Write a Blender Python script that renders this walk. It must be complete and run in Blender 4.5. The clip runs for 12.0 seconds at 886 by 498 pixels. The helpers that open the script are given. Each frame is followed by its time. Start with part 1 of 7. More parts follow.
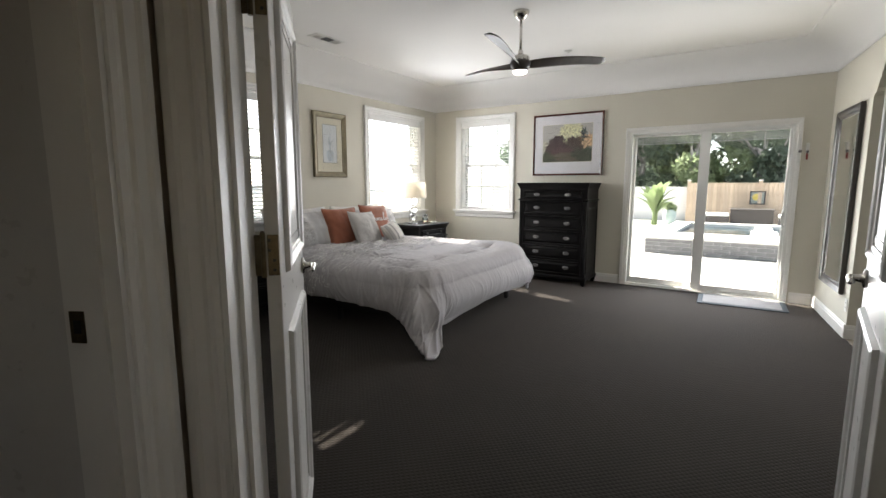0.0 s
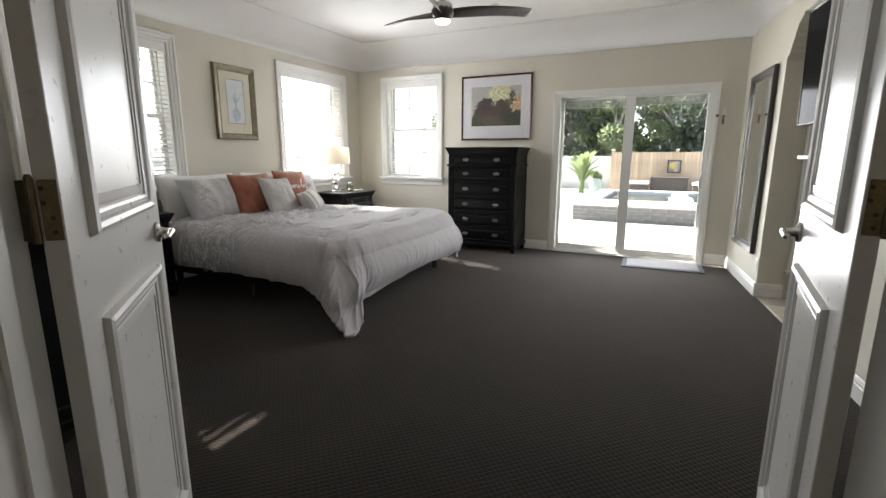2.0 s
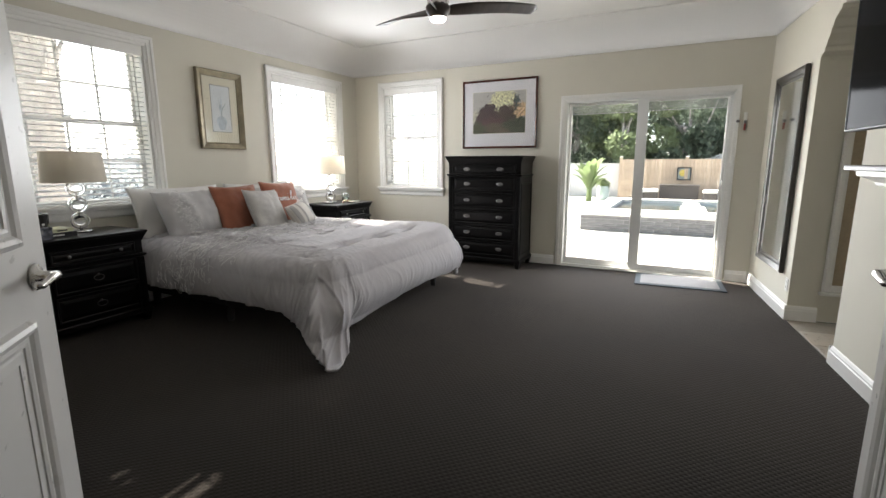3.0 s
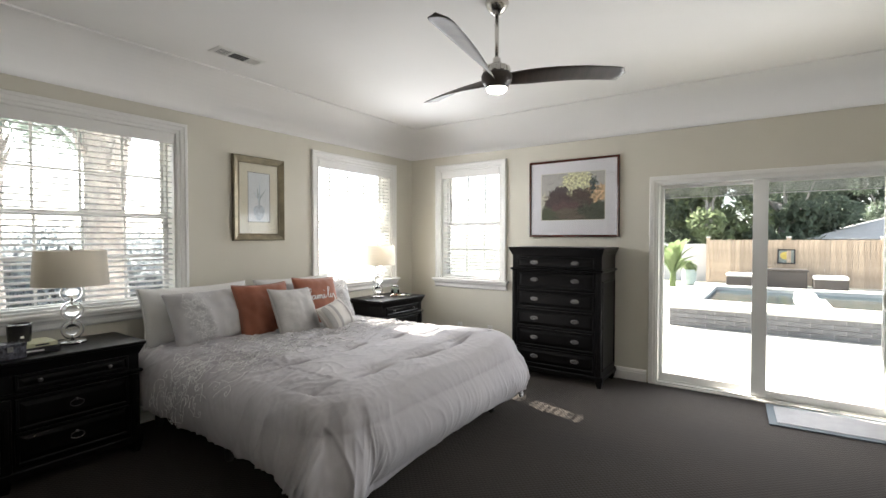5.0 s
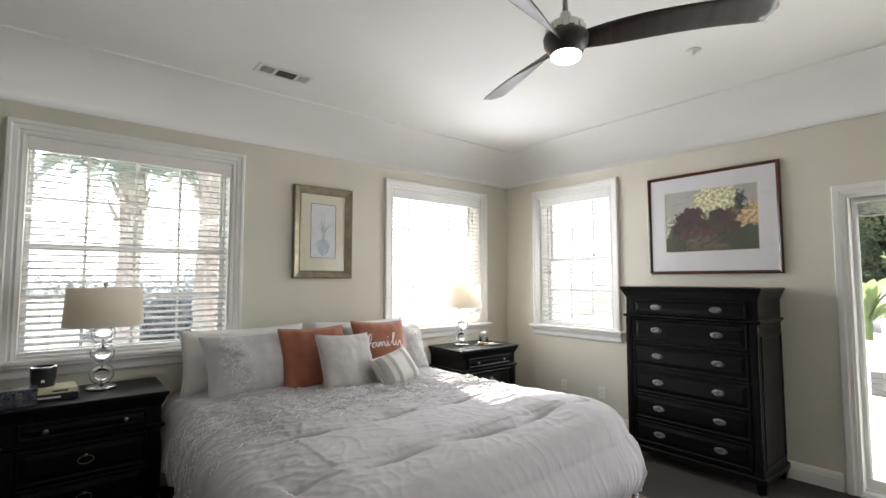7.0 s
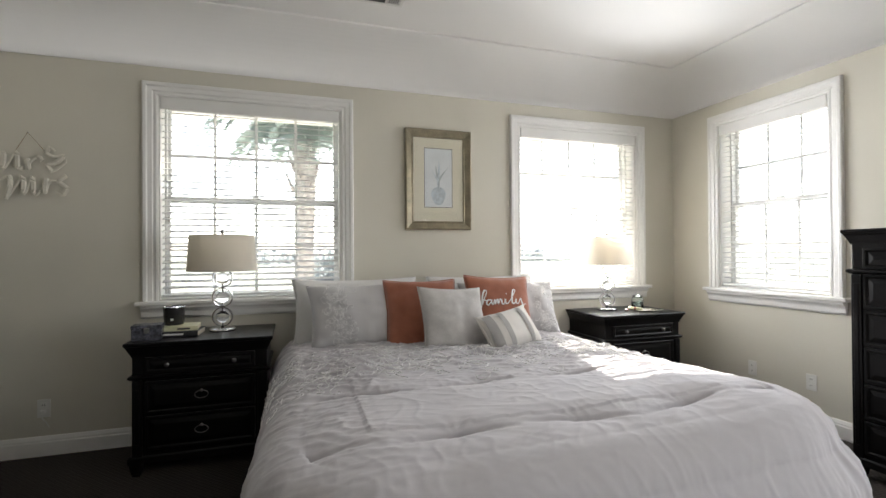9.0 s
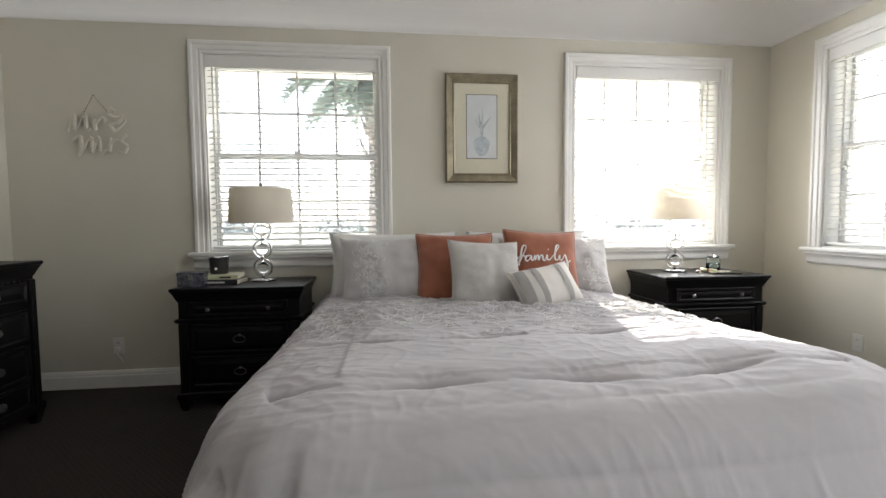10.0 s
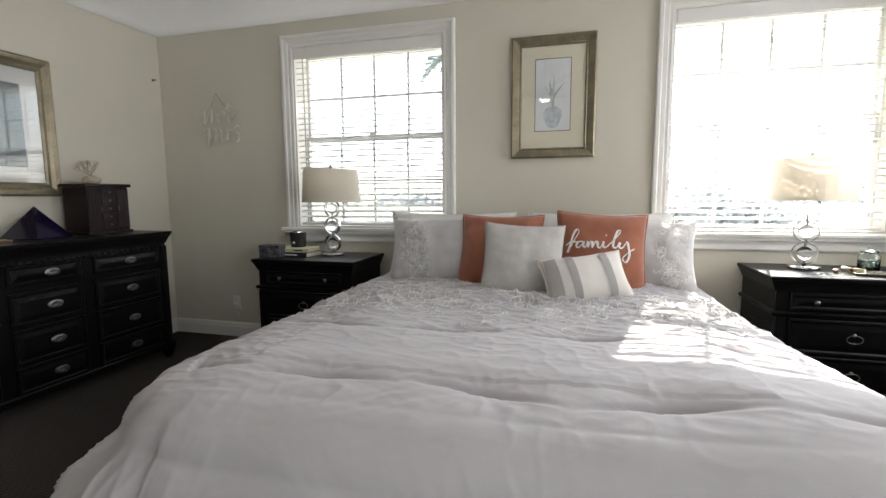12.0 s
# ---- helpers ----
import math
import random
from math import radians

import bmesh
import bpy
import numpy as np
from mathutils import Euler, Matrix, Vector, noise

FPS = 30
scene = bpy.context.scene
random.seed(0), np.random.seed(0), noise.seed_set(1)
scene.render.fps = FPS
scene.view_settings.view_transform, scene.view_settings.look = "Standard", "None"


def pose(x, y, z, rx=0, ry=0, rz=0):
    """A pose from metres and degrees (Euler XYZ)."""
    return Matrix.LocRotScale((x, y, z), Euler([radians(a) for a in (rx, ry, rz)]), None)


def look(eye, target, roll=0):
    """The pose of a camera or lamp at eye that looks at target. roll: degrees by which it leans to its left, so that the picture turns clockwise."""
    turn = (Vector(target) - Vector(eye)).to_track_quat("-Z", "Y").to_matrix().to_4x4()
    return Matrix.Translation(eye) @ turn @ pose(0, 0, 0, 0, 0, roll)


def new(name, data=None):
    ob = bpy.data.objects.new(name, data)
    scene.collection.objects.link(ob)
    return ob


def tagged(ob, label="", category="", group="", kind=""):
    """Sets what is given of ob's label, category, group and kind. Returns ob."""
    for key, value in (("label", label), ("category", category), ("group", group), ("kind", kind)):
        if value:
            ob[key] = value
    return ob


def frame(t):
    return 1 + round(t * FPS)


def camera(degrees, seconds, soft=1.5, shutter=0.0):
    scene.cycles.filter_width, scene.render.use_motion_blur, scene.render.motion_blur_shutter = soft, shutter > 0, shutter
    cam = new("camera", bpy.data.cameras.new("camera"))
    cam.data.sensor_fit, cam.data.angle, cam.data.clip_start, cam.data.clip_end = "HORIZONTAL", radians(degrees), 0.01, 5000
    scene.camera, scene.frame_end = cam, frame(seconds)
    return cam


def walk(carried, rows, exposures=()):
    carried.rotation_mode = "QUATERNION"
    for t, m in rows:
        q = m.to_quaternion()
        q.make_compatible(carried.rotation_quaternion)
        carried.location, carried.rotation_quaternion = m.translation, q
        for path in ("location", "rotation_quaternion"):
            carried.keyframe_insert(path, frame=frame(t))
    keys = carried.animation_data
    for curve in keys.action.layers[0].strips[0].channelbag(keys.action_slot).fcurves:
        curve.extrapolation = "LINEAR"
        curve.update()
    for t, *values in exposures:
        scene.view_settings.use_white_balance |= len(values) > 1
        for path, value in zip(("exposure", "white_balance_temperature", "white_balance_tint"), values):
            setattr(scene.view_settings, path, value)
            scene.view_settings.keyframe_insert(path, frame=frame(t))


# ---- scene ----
cam = camera(87.1, 12.0)
EXPOSURE = 2.75
PATH = [
    (0, (-0.309, 1.512, 1.372), (-1.418, 3.154, 1.097), -0.0),
    (0.5, (-0.247, 1.468, 1.347), (-1.179, 3.214, 1.058), 0.1),
    (1, (-0.272, 1.535, 1.306), (-1.146, 3.297, 0.945), 0.1),
    (1.5, (-0.311, 1.662, 1.289), (-1.178, 3.423, 0.902), 0.1),
    (2, (-0.36, 1.816, 1.289), (-1.221, 3.577, 0.895), 0.1),
    (2.5, (-0.402, 1.986, 1.297), (-1.268, 3.746, 0.907), 0.1),
    (2.7, (-0.422, 2.073, 1.3), (-1.293, 3.831, 0.913), 0.0),
    (4.5, (-0.751, 2.822, 1.461), (-1.822, 4.508, 1.362), 0.0),
    (5, (-0.84, 3.063, 1.487), (-1.988, 4.7, 1.441), 0.0),
    (5.5, (-0.9, 3.322, 1.535), (-2.143, 4.889, 1.544), 0.0),
    (6, (-0.944, 3.546, 1.543), (-2.299, 5.015, 1.602), -0.1),
    (6.5, (-0.981, 3.756, 1.525), (-2.436, 5.126, 1.604), -0.0),
    (6.7, (-1.01, 3.851, 1.498), (-2.501, 5.18, 1.601), -0.0),
    (8.3, (-1.289, 4.384, 1.34), (-3.071, 5.287, 1.436), -0.3),
    (8.5, (-1.289, 4.466, 1.332), (-3.113, 5.281, 1.409), -0.3),
    (9, (-1.333, 4.648, 1.28), (-3.236, 5.263, 1.295), -0.4),
    (9.5, (-1.364, 4.845, 1.213), (-3.319, 5.262, 1.162), -0.5),
    (10, (-1.417, 5.062, 1.17), (-3.399, 5.295, 1.052), -0.5),
    (10.5, (-1.475, 5.265, 1.157), (-3.468, 5.339, 1.004), -0.5),
    (11, (-1.549, 5.498, 1.182), (-3.535, 5.365, 0.986), -0.4),
    (11.5, (-1.574, 5.684, 1.167), (-3.534, 5.355, 0.949), -0.5),
    (12, (-1.594, 5.912, 1.209), (-3.512, 5.391, 0.982), -0.4),
]
walk(cam, [(t, look(eye, target, roll)) for t, eye, target, roll in PATH], exposures=[(0, EXPOSURE), (12, EXPOSURE)])

# ---- daylight ----
world = bpy.data.worlds.new("sky")
scene.world = world
world.use_nodes = True
wt = world.node_tree
wt.nodes.clear()
sky = wt.nodes.new("ShaderNodeTexSky")
sky.sky_type = "NISHITA"
sky.sun_disc = False
sky.sun_elevation, sky.sun_rotation = radians(33), radians(-75)
sky.air_density, sky.dust_density, sky.ozone_density = 1.0, 1.0, 1.0
wbg = wt.nodes.new("ShaderNodeBackground")
wbg.inputs["Strength"].default_value = 0.07
wo = wt.nodes.new("ShaderNodeOutputWorld")
milky = wt.nodes.new("ShaderNodeHueSaturation")
milky.inputs["Saturation"].default_value = 0.45
wt.links.new(sky.outputs[0], milky.inputs["Color"])
wt.links.new(milky.outputs[0], wbg.inputs[0])
wt.links.new(wbg.outputs[0], wo.inputs[0])

sun = new("sun", bpy.data.lights.new("sun", "SUN"))
sun.data.energy, sun.data.angle, sun.data.color = 4.5, radians(0.5), (1.0, 0.93, 0.82)
sun.matrix_world = look((0, 0, 10), (1.0, -0.26, 10 - 0.67))


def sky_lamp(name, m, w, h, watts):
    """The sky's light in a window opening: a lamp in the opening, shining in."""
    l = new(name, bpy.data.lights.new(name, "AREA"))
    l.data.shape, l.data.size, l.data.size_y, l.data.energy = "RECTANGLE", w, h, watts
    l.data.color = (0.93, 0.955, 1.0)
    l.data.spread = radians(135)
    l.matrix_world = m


WEST_GLASS, NORTH_GLASS = -4.905, 8.125
sky_lamp("sky_lamp_west", pose(WEST_GLASS, 7.135, 1.65, 0, -85, 0), 1.30, 1.18, 5.4)
sky_lamp("sky_lamp_north", pose(-4.015, NORTH_GLASS, 1.65, -85, 0, 0), 0.84, 1.30, 2.7)
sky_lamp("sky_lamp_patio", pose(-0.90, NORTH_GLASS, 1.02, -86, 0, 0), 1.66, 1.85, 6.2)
sky_lamp("sky_lamp_southwest", pose(WEST_GLASS, 4.39, 1.65, 0, -85, 0), 1.30, 1.18, 0.6)


# ---- materials ----
def ramp(nt, fac, stops):
    r = nt.nodes.new("ShaderNodeValToRGB")
    e = r.color_ramp.elements
    while len(e) < len(stops):
        e.new(0.5)
    for k, (p, c) in enumerate(stops):
        e[k].position, e[k].color = p, (*c, 1)
    nt.links.new(fac, r.inputs[0])
    return r.outputs[0]


def tex(nt, kind, scale, detail=4, stretch=(1, 1, 1), turn=0.0):
    """A texture in the object's own metres."""
    co = nt.nodes.new("ShaderNodeTexCoord")
    mp = nt.nodes.new("ShaderNodeMapping")
    mp.inputs["Scale"].default_value = stretch
    mp.inputs["Rotation"].default_value = (0, 0, turn)
    nt.links.new(co.outputs["Object"], mp.inputs[0])
    n = nt.nodes.new(kind)
    n.inputs["Scale"].default_value = scale
    if "Detail" in n.inputs:
        n.inputs["Detail"].default_value = detail
    nt.links.new(mp.outputs[0], n.inputs["Vector"])
    return n


def shade(name, rgb, rough=0.5, metal=0.0, var=0.12, scale=3.0, fine=60.0, bump=0.15, depth=0.002, stretch=(1, 1, 1),
          spec=0.5, sheen=0.0, coat=0.0, per=0.0):
    """A painted, woven, wooden or metal surface: broad stains, fine grain, and relief."""
    m = bpy.data.materials.new(name)
    m.use_nodes = True
    nt = m.node_tree
    b = nt.nodes["Principled BSDF"]
    lo = tuple(max(0, c * (1 - var)) for c in rgb)
    hi = tuple(min(1, c * (1 + var)) for c in rgb)
    big = tex(nt, "ShaderNodeTexNoise", scale, 5, stretch)
    col = ramp(nt, big.outputs[0], [(0.3, lo), (0.7, hi)])
    small = tex(nt, "ShaderNodeTexNoise", fine, 6, stretch)
    mix = nt.nodes.new("ShaderNodeMix")
    mix.data_type, mix.blend_type = "RGBA", "OVERLAY"
    mix.inputs[0].default_value = min(1, var * 2.0)
    nt.links.new(col, mix.inputs[6])
    nt.links.new(small.outputs[0], mix.inputs[7])
    out = mix.outputs[2]
    if per:
        info = nt.nodes.new("ShaderNodeObjectInfo")
        hsv = nt.nodes.new("ShaderNodeHueSaturation")
        mr = nt.nodes.new("ShaderNodeMapRange")
        mr.inputs["To Min"].default_value, mr.inputs["To Max"].default_value = 1 - per, 1 + per
        nt.links.new(info.outputs["Random"], mr.inputs[0])
        nt.links.new(mr.outputs[0], hsv.inputs["Value"])
        nt.links.new(out, hsv.inputs["Color"])
        out = hsv.outputs[0]
    nt.links.new(out, b.inputs["Base Color"])
    rr = nt.nodes.new("ShaderNodeMapRange")
    rr.inputs["To Min"].default_value, rr.inputs["To Max"].default_value = max(0.02, rough - 0.08), min(1, rough + 0.08)
    nt.links.new(small.outputs[0], rr.inputs[0])
    nt.links.new(rr.outputs[0], b.inputs["Roughness"])
    b.inputs["Metallic"].default_value = metal
    b.inputs["Specular IOR Level"].default_value = spec
    b.inputs["Sheen Weight"].default_value = sheen
    b.inputs["Coat Weight"].default_value = coat
    if bump:
        bp = nt.nodes.new("ShaderNodeBump")
        bp.inputs["Strength"].default_value, bp.inputs["Distance"].default_value = bump, depth
        nt.links.new(small.outputs[0], bp.inputs["Height"])
        nt.links.new(bp.outputs[0], b.inputs["Normal"])
    return m


def glow(name, rgb, strength):
    m = bpy.data.materials.new(name)
    m.use_nodes = True
    b = m.node_tree.nodes["Principled BSDF"]
    b.inputs["Base Color"].default_value = (*rgb, 1)
    b.inputs["Emission Color"].default_value = (*rgb, 1)
    b.inputs["Emission Strength"].default_value = strength
    return m


def clear(name, rgb=(1, 1, 1), ior=1.45, rough=0.0):
    m = bpy.data.materials.new(name)
    m.use_nodes = True
    b = m.node_tree.nodes["Principled BSDF"]
    b.inputs["Base Color"].default_value = (*rgb, 1)
    b.inputs["Transmission Weight"].default_value = 1.0
    b.inputs["Roughness"].default_value = rough
    b.inputs["IOR"].default_value = ior
    return m


def pane_glass(name, tint, gloss=0.035):
    """Thin window glass: clear, with a gloss that grows towards grazing angles."""
    m = bpy.data.materials.new(name)
    m.use_nodes = True
    nt = m.node_tree
    nt.nodes.clear()
    tr = nt.nodes.new("ShaderNodeBsdfTransparent")
    tr.inputs[0].default_value = (*tint, 1)
    gl = nt.nodes.new("ShaderNodeBsdfGlossy")
    gl.inputs["Roughness"].default_value = 0.01
    lw = nt.nodes.new("ShaderNodeLayerWeight")
    lw.inputs["Blend"].default_value = 0.5
    pw = nt.nodes.new("ShaderNodeMath")
    pw.operation = "POWER"
    pw.inputs[1].default_value = 5.0
    nt.links.new(lw.outputs["Facing"], pw.inputs[0])
    fr = nt.nodes.new("ShaderNodeMath")
    fr.operation = "MULTIPLY_ADD"
    fr.inputs[1].default_value, fr.inputs[2].default_value = 0.95, gloss
    nt.links.new(pw.outputs[0], fr.inputs[0])
    mx = nt.nodes.new("ShaderNodeMixShader")
    o = nt.nodes.new("ShaderNodeOutputMaterial")
    nt.links.new(fr.outputs[0], mx.inputs[0])
    nt.links.new(tr.outputs[0], mx.inputs[1])
    nt.links.new(gl.outputs[0], mx.inputs[2])
    nt.links.new(mx.outputs[0], o.inputs[0])
    return m


def thin_cloth(name, rgb, through_part, fine=400.0, rough=0.9):
    """Cloth, vinyl or leaf that lets part of the light through."""
    m = shade(name, rgb, rough, 0, 0.05, 6, fine, 0.2, 0.0008, spec=0.2)
    nt = m.node_tree
    b = nt.nodes["Principled BSDF"]
    tl = nt.nodes.new("ShaderNodeBsdfTranslucent")
    tl.inputs[0].default_value = (*rgb, 1)
    mx = nt.nodes.new("ShaderNodeMixShader")
    mx.inputs[0].default_value = through_part
    o = nt.nodes["Material Output"]
    nt.links.new(b.outputs[0], mx.inputs[1])
    nt.links.new(tl.outputs[0], mx.inputs[2])
    nt.links.new(mx.outputs[0], o.inputs[0])
    return m


def carpet_material():
    """Charcoal loop carpet with a small diamond weave and traffic marks."""
    m = bpy.data.materials.new("charcoal_carpet")
    m.use_nodes = True
    nt = m.node_tree
    b = nt.nodes["Principled BSDF"]
    waves = []
    for a in (math.pi / 4, -math.pi / 4):
        w = tex(nt, "ShaderNodeTexWave", 13.0, 0, turn=a)
        w.inputs["Distortion"].default_value = 0.6
        waves.append(w)
    mul = nt.nodes.new("ShaderNodeMath")
    mul.operation = "MULTIPLY"
    nt.links.new(waves[0].outputs["Fac"], mul.inputs[0])
    nt.links.new(waves[1].outputs["Fac"], mul.inputs[1])
    fibre = tex(nt, "ShaderNodeTexNoise", 350.0, 3)
    add = nt.nodes.new("ShaderNodeMath")
    add.operation = "MULTIPLY_ADD"
    add.inputs[1].default_value = 0.35
    nt.links.new(fibre.outputs[0], add.inputs[0])
    nt.links.new(mul.outputs[0], add.inputs[2])
    col = ramp(nt, add.outputs[0], [(0.08, (0.0095, 0.0070, 0.0055)), (0.9, (0.0072, 0.0053, 0.0042))])
    traffic = tex(nt, "ShaderNodeTexNoise", 1.3, 3)
    tone = ramp(nt, traffic.outputs[0], [(0.35, (0.66, 0.66, 0.68)), (0.65, (1.30, 1.28, 1.24))])
    mx = nt.nodes.new("ShaderNodeMix")
    mx.data_type, mx.blend_type = "RGBA", "MULTIPLY"
    mx.inputs[0].default_value = 1.0
    nt.links.new(col, mx.inputs[6])
    nt.links.new(tone, mx.inputs[7])
    nt.links.new(mx.outputs[2], b.inputs["Base Color"])
    b.inputs["Roughness"].default_value = 0.95
    b.inputs["Specular IOR Level"].default_value = 0.04
    b.inputs["Sheen Weight"].default_value = 0.14
    b.inputs["Sheen Tint"].default_value = (1.0, 0.90, 0.82, 1)
    b.inputs["Sheen Roughness"].default_value = 0.6
    bp = nt.nodes.new("ShaderNodeBump")
    bp.invert = True
    bp.inputs["Strength"].default_value, bp.inputs["Distance"].default_value = 0.32, 0.005
    nt.links.new(add.outputs[0], bp.inputs["Height"])
    nt.links.new(bp.outputs[0], b.inputs["Normal"])
    return m


def painting_material():
    """Autumn trees in watercolour: a grey sky over yellow, maroon and orange crowns and a dark green bank."""
    m = bpy.data.materials.new("watercolour_trees")
    m.use_nodes = True
    nt = m.node_tree
    b = nt.nodes["Principled BSDF"]
    b.inputs["Roughness"].default_value = 0.7
    co = nt.nodes.new("ShaderNodeTexCoord")
    warp = nt.nodes.new("ShaderNodeTexNoise")
    warp.inputs["Scale"].default_value, warp.inputs["Detail"].default_value, warp.inputs["Roughness"].default_value = 16.0, 10, 0.78
    nt.links.new(co.outputs["Object"], warp.inputs["Vector"])
    vm = nt.nodes.new("ShaderNodeVectorMath")
    vm.operation = "MULTIPLY_ADD"
    vm.inputs[1].default_value = (0.36, 0.36, 0.0)
    nt.links.new(warp.outputs["Color"], vm.inputs[0])
    nt.links.new(co.outputs["Object"], vm.inputs[2])
    cell = nt.nodes.new("ShaderNodeTexNoise")
    cell.inputs["Scale"].default_value, cell.inputs["Detail"].default_value, cell.inputs["Roughness"].default_value = 38.0, 8, 0.7
    nt.links.new(co.outputs["Object"], cell.inputs["Vector"])
    last = None
    blobs = [(0.07, 0.13, 0.20, 0.16, (0.78, 0.73, 0.46)), (0.29, 0.03, 0.12, 0.11, (0.66, 0.46, 0.27)), (-0.30, -0.05, 0.08, 0.10, (0.62, 0.60, 0.48)),
             (-0.15, 0.0, 0.13, 0.12, (0.075, 0.050, 0.050)), (0.10, -0.02, 0.13, 0.11, (0.085, 0.055, 0.045)), (0.235, 0.12, 0.035, 0.09, (0.05, 0.07, 0.07)), (-0.02, -0.10, 0.24, 0.10, (0.10, 0.075, 0.06)),
             (-0.16, -0.06, 0.17, 0.12, (0.085, 0.055, 0.055)), (-0.08, -0.13, 0.17, 0.09, (0.14, 0.08, 0.08)), (0.0, -0.27, 0.55, 0.09, (0.08, 0.085, 0.06)), (0.02, -0.20, 0.22, 0.07, (0.16, 0.13, 0.10)), (0.26, -0.16, 0.20, 0.09, (0.075, 0.09, 0.06)), (-0.30, -0.18, 0.12, 0.07, (0.09, 0.10, 0.06))]
    sky_c = ramp(nt, cell.outputs[0], [(0.3, (0.42, 0.41, 0.39)), (0.7, (0.56, 0.54, 0.51))])
    last = sky_c
    for x, y, rx, ry, c in blobs:
        sub = nt.nodes.new("ShaderNodeVectorMath")
        sub.operation = "SUBTRACT"
        sub.inputs[1].default_value = (x + 0.18, y + 0.18, 0)
        nt.links.new(vm.outputs[0], sub.inputs[0])
        div = nt.nodes.new("ShaderNodeVectorMath")
        div.operation = "DIVIDE"
        div.inputs[1].default_value = (rx, ry, 100)
        nt.links.new(sub.outputs[0], div.inputs[0])
        ln = nt.nodes.new("ShaderNodeVectorMath")
        ln.operation = "LENGTH"
        nt.links.new(div.outputs[0], ln.inputs[0])
        mr = nt.nodes.new("ShaderNodeMapRange")
        mr.inputs["From Min"].default_value, mr.inputs["From Max"].default_value = 1.03, 0.95
        nt.links.new(ln.outputs["Value"], mr.inputs[0])
        cc = ramp(nt, cell.outputs[0], [(0.42, tuple(v * 0.5 for v in c)), (0.58, tuple(min(1, v * 1.4) for v in c))])
        mx = nt.nodes.new("ShaderNodeMix")
        mx.data_type = "RGBA"
        nt.links.new(mr.outputs[0], mx.inputs[0])
        nt.links.new(last, mx.inputs[6])
        nt.links.new(cc, mx.inputs[7])
        last = mx.outputs[2]
    nt.links.new(last, b.inputs["Base Color"])
    return m


M_WALL = shade("cream_wall_paint", (0.645, 0.613, 0.527), 0.75, var=0.03, scale=1.2, fine=120, bump=0.12, depth=0.002, spec=0.3)
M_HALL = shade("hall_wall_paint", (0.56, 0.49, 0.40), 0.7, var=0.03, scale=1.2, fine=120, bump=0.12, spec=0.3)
M_CEIL = shade("white_ceiling_paint", (0.84, 0.825, 0.80), 0.85, var=0.02, scale=0.9, fine=150, bump=0.12, spec=0.2)
M_TRIM = shade("white_trim_paint", (0.80, 0.785, 0.755), 0.32, var=0.025, scale=4, fine=40, bump=0.04)
M_DOOR = shade("glossy_door_paint", (0.64, 0.625, 0.60), 0.30, var=0.03, scale=3, fine=25, bump=0.012, depth=0.002)
M_VINYL = shade("white_vinyl", (0.80, 0.80, 0.78), 0.35, var=0.015, scale=4, fine=60, bump=0.03)
M_CARPET = carpet_material()
M_TILE = shade("beige_stone_tile", (0.48, 0.42, 0.34), 0.3, var=0.12, scale=5, fine=60, bump=0.05)
M_BLACK = shade("black_stained_wood", (0.0055, 0.005, 0.005), 0.32, var=0.25, scale=2.5, fine=30, bump=0.10, depth=0.0015, stretch=(1, 1, 6), spec=0.17)
M_CHROME = shade("brushed_nickel", (0.62, 0.60, 0.56), 0.24, 1.0, var=0.06, scale=20, fine=200, bump=0.05)
M_PEWTER = shade("aged_pewter", (0.22, 0.215, 0.21), 0.38, 1.0, var=0.2, scale=60, fine=300, bump=0.2)
M_BRASS = shade("antique_brass", (0.13, 0.105, 0.065), 0.38, 1.0, var=0.2, scale=40, fine=200, bump=0.1)
M_POLISH = shade("polished_chrome", (0.5, 0.5, 0.5), 0.08, 1.0, var=0.02, scale=20, fine=100, bump=0)
M_COMF = shade("grey_cotton_comforter", (0.475, 0.455, 0.468), 0.85, var=0.04, scale=2.0, fine=500, bump=0.25, depth=0.001, spec=0.15, sheen=0.15)


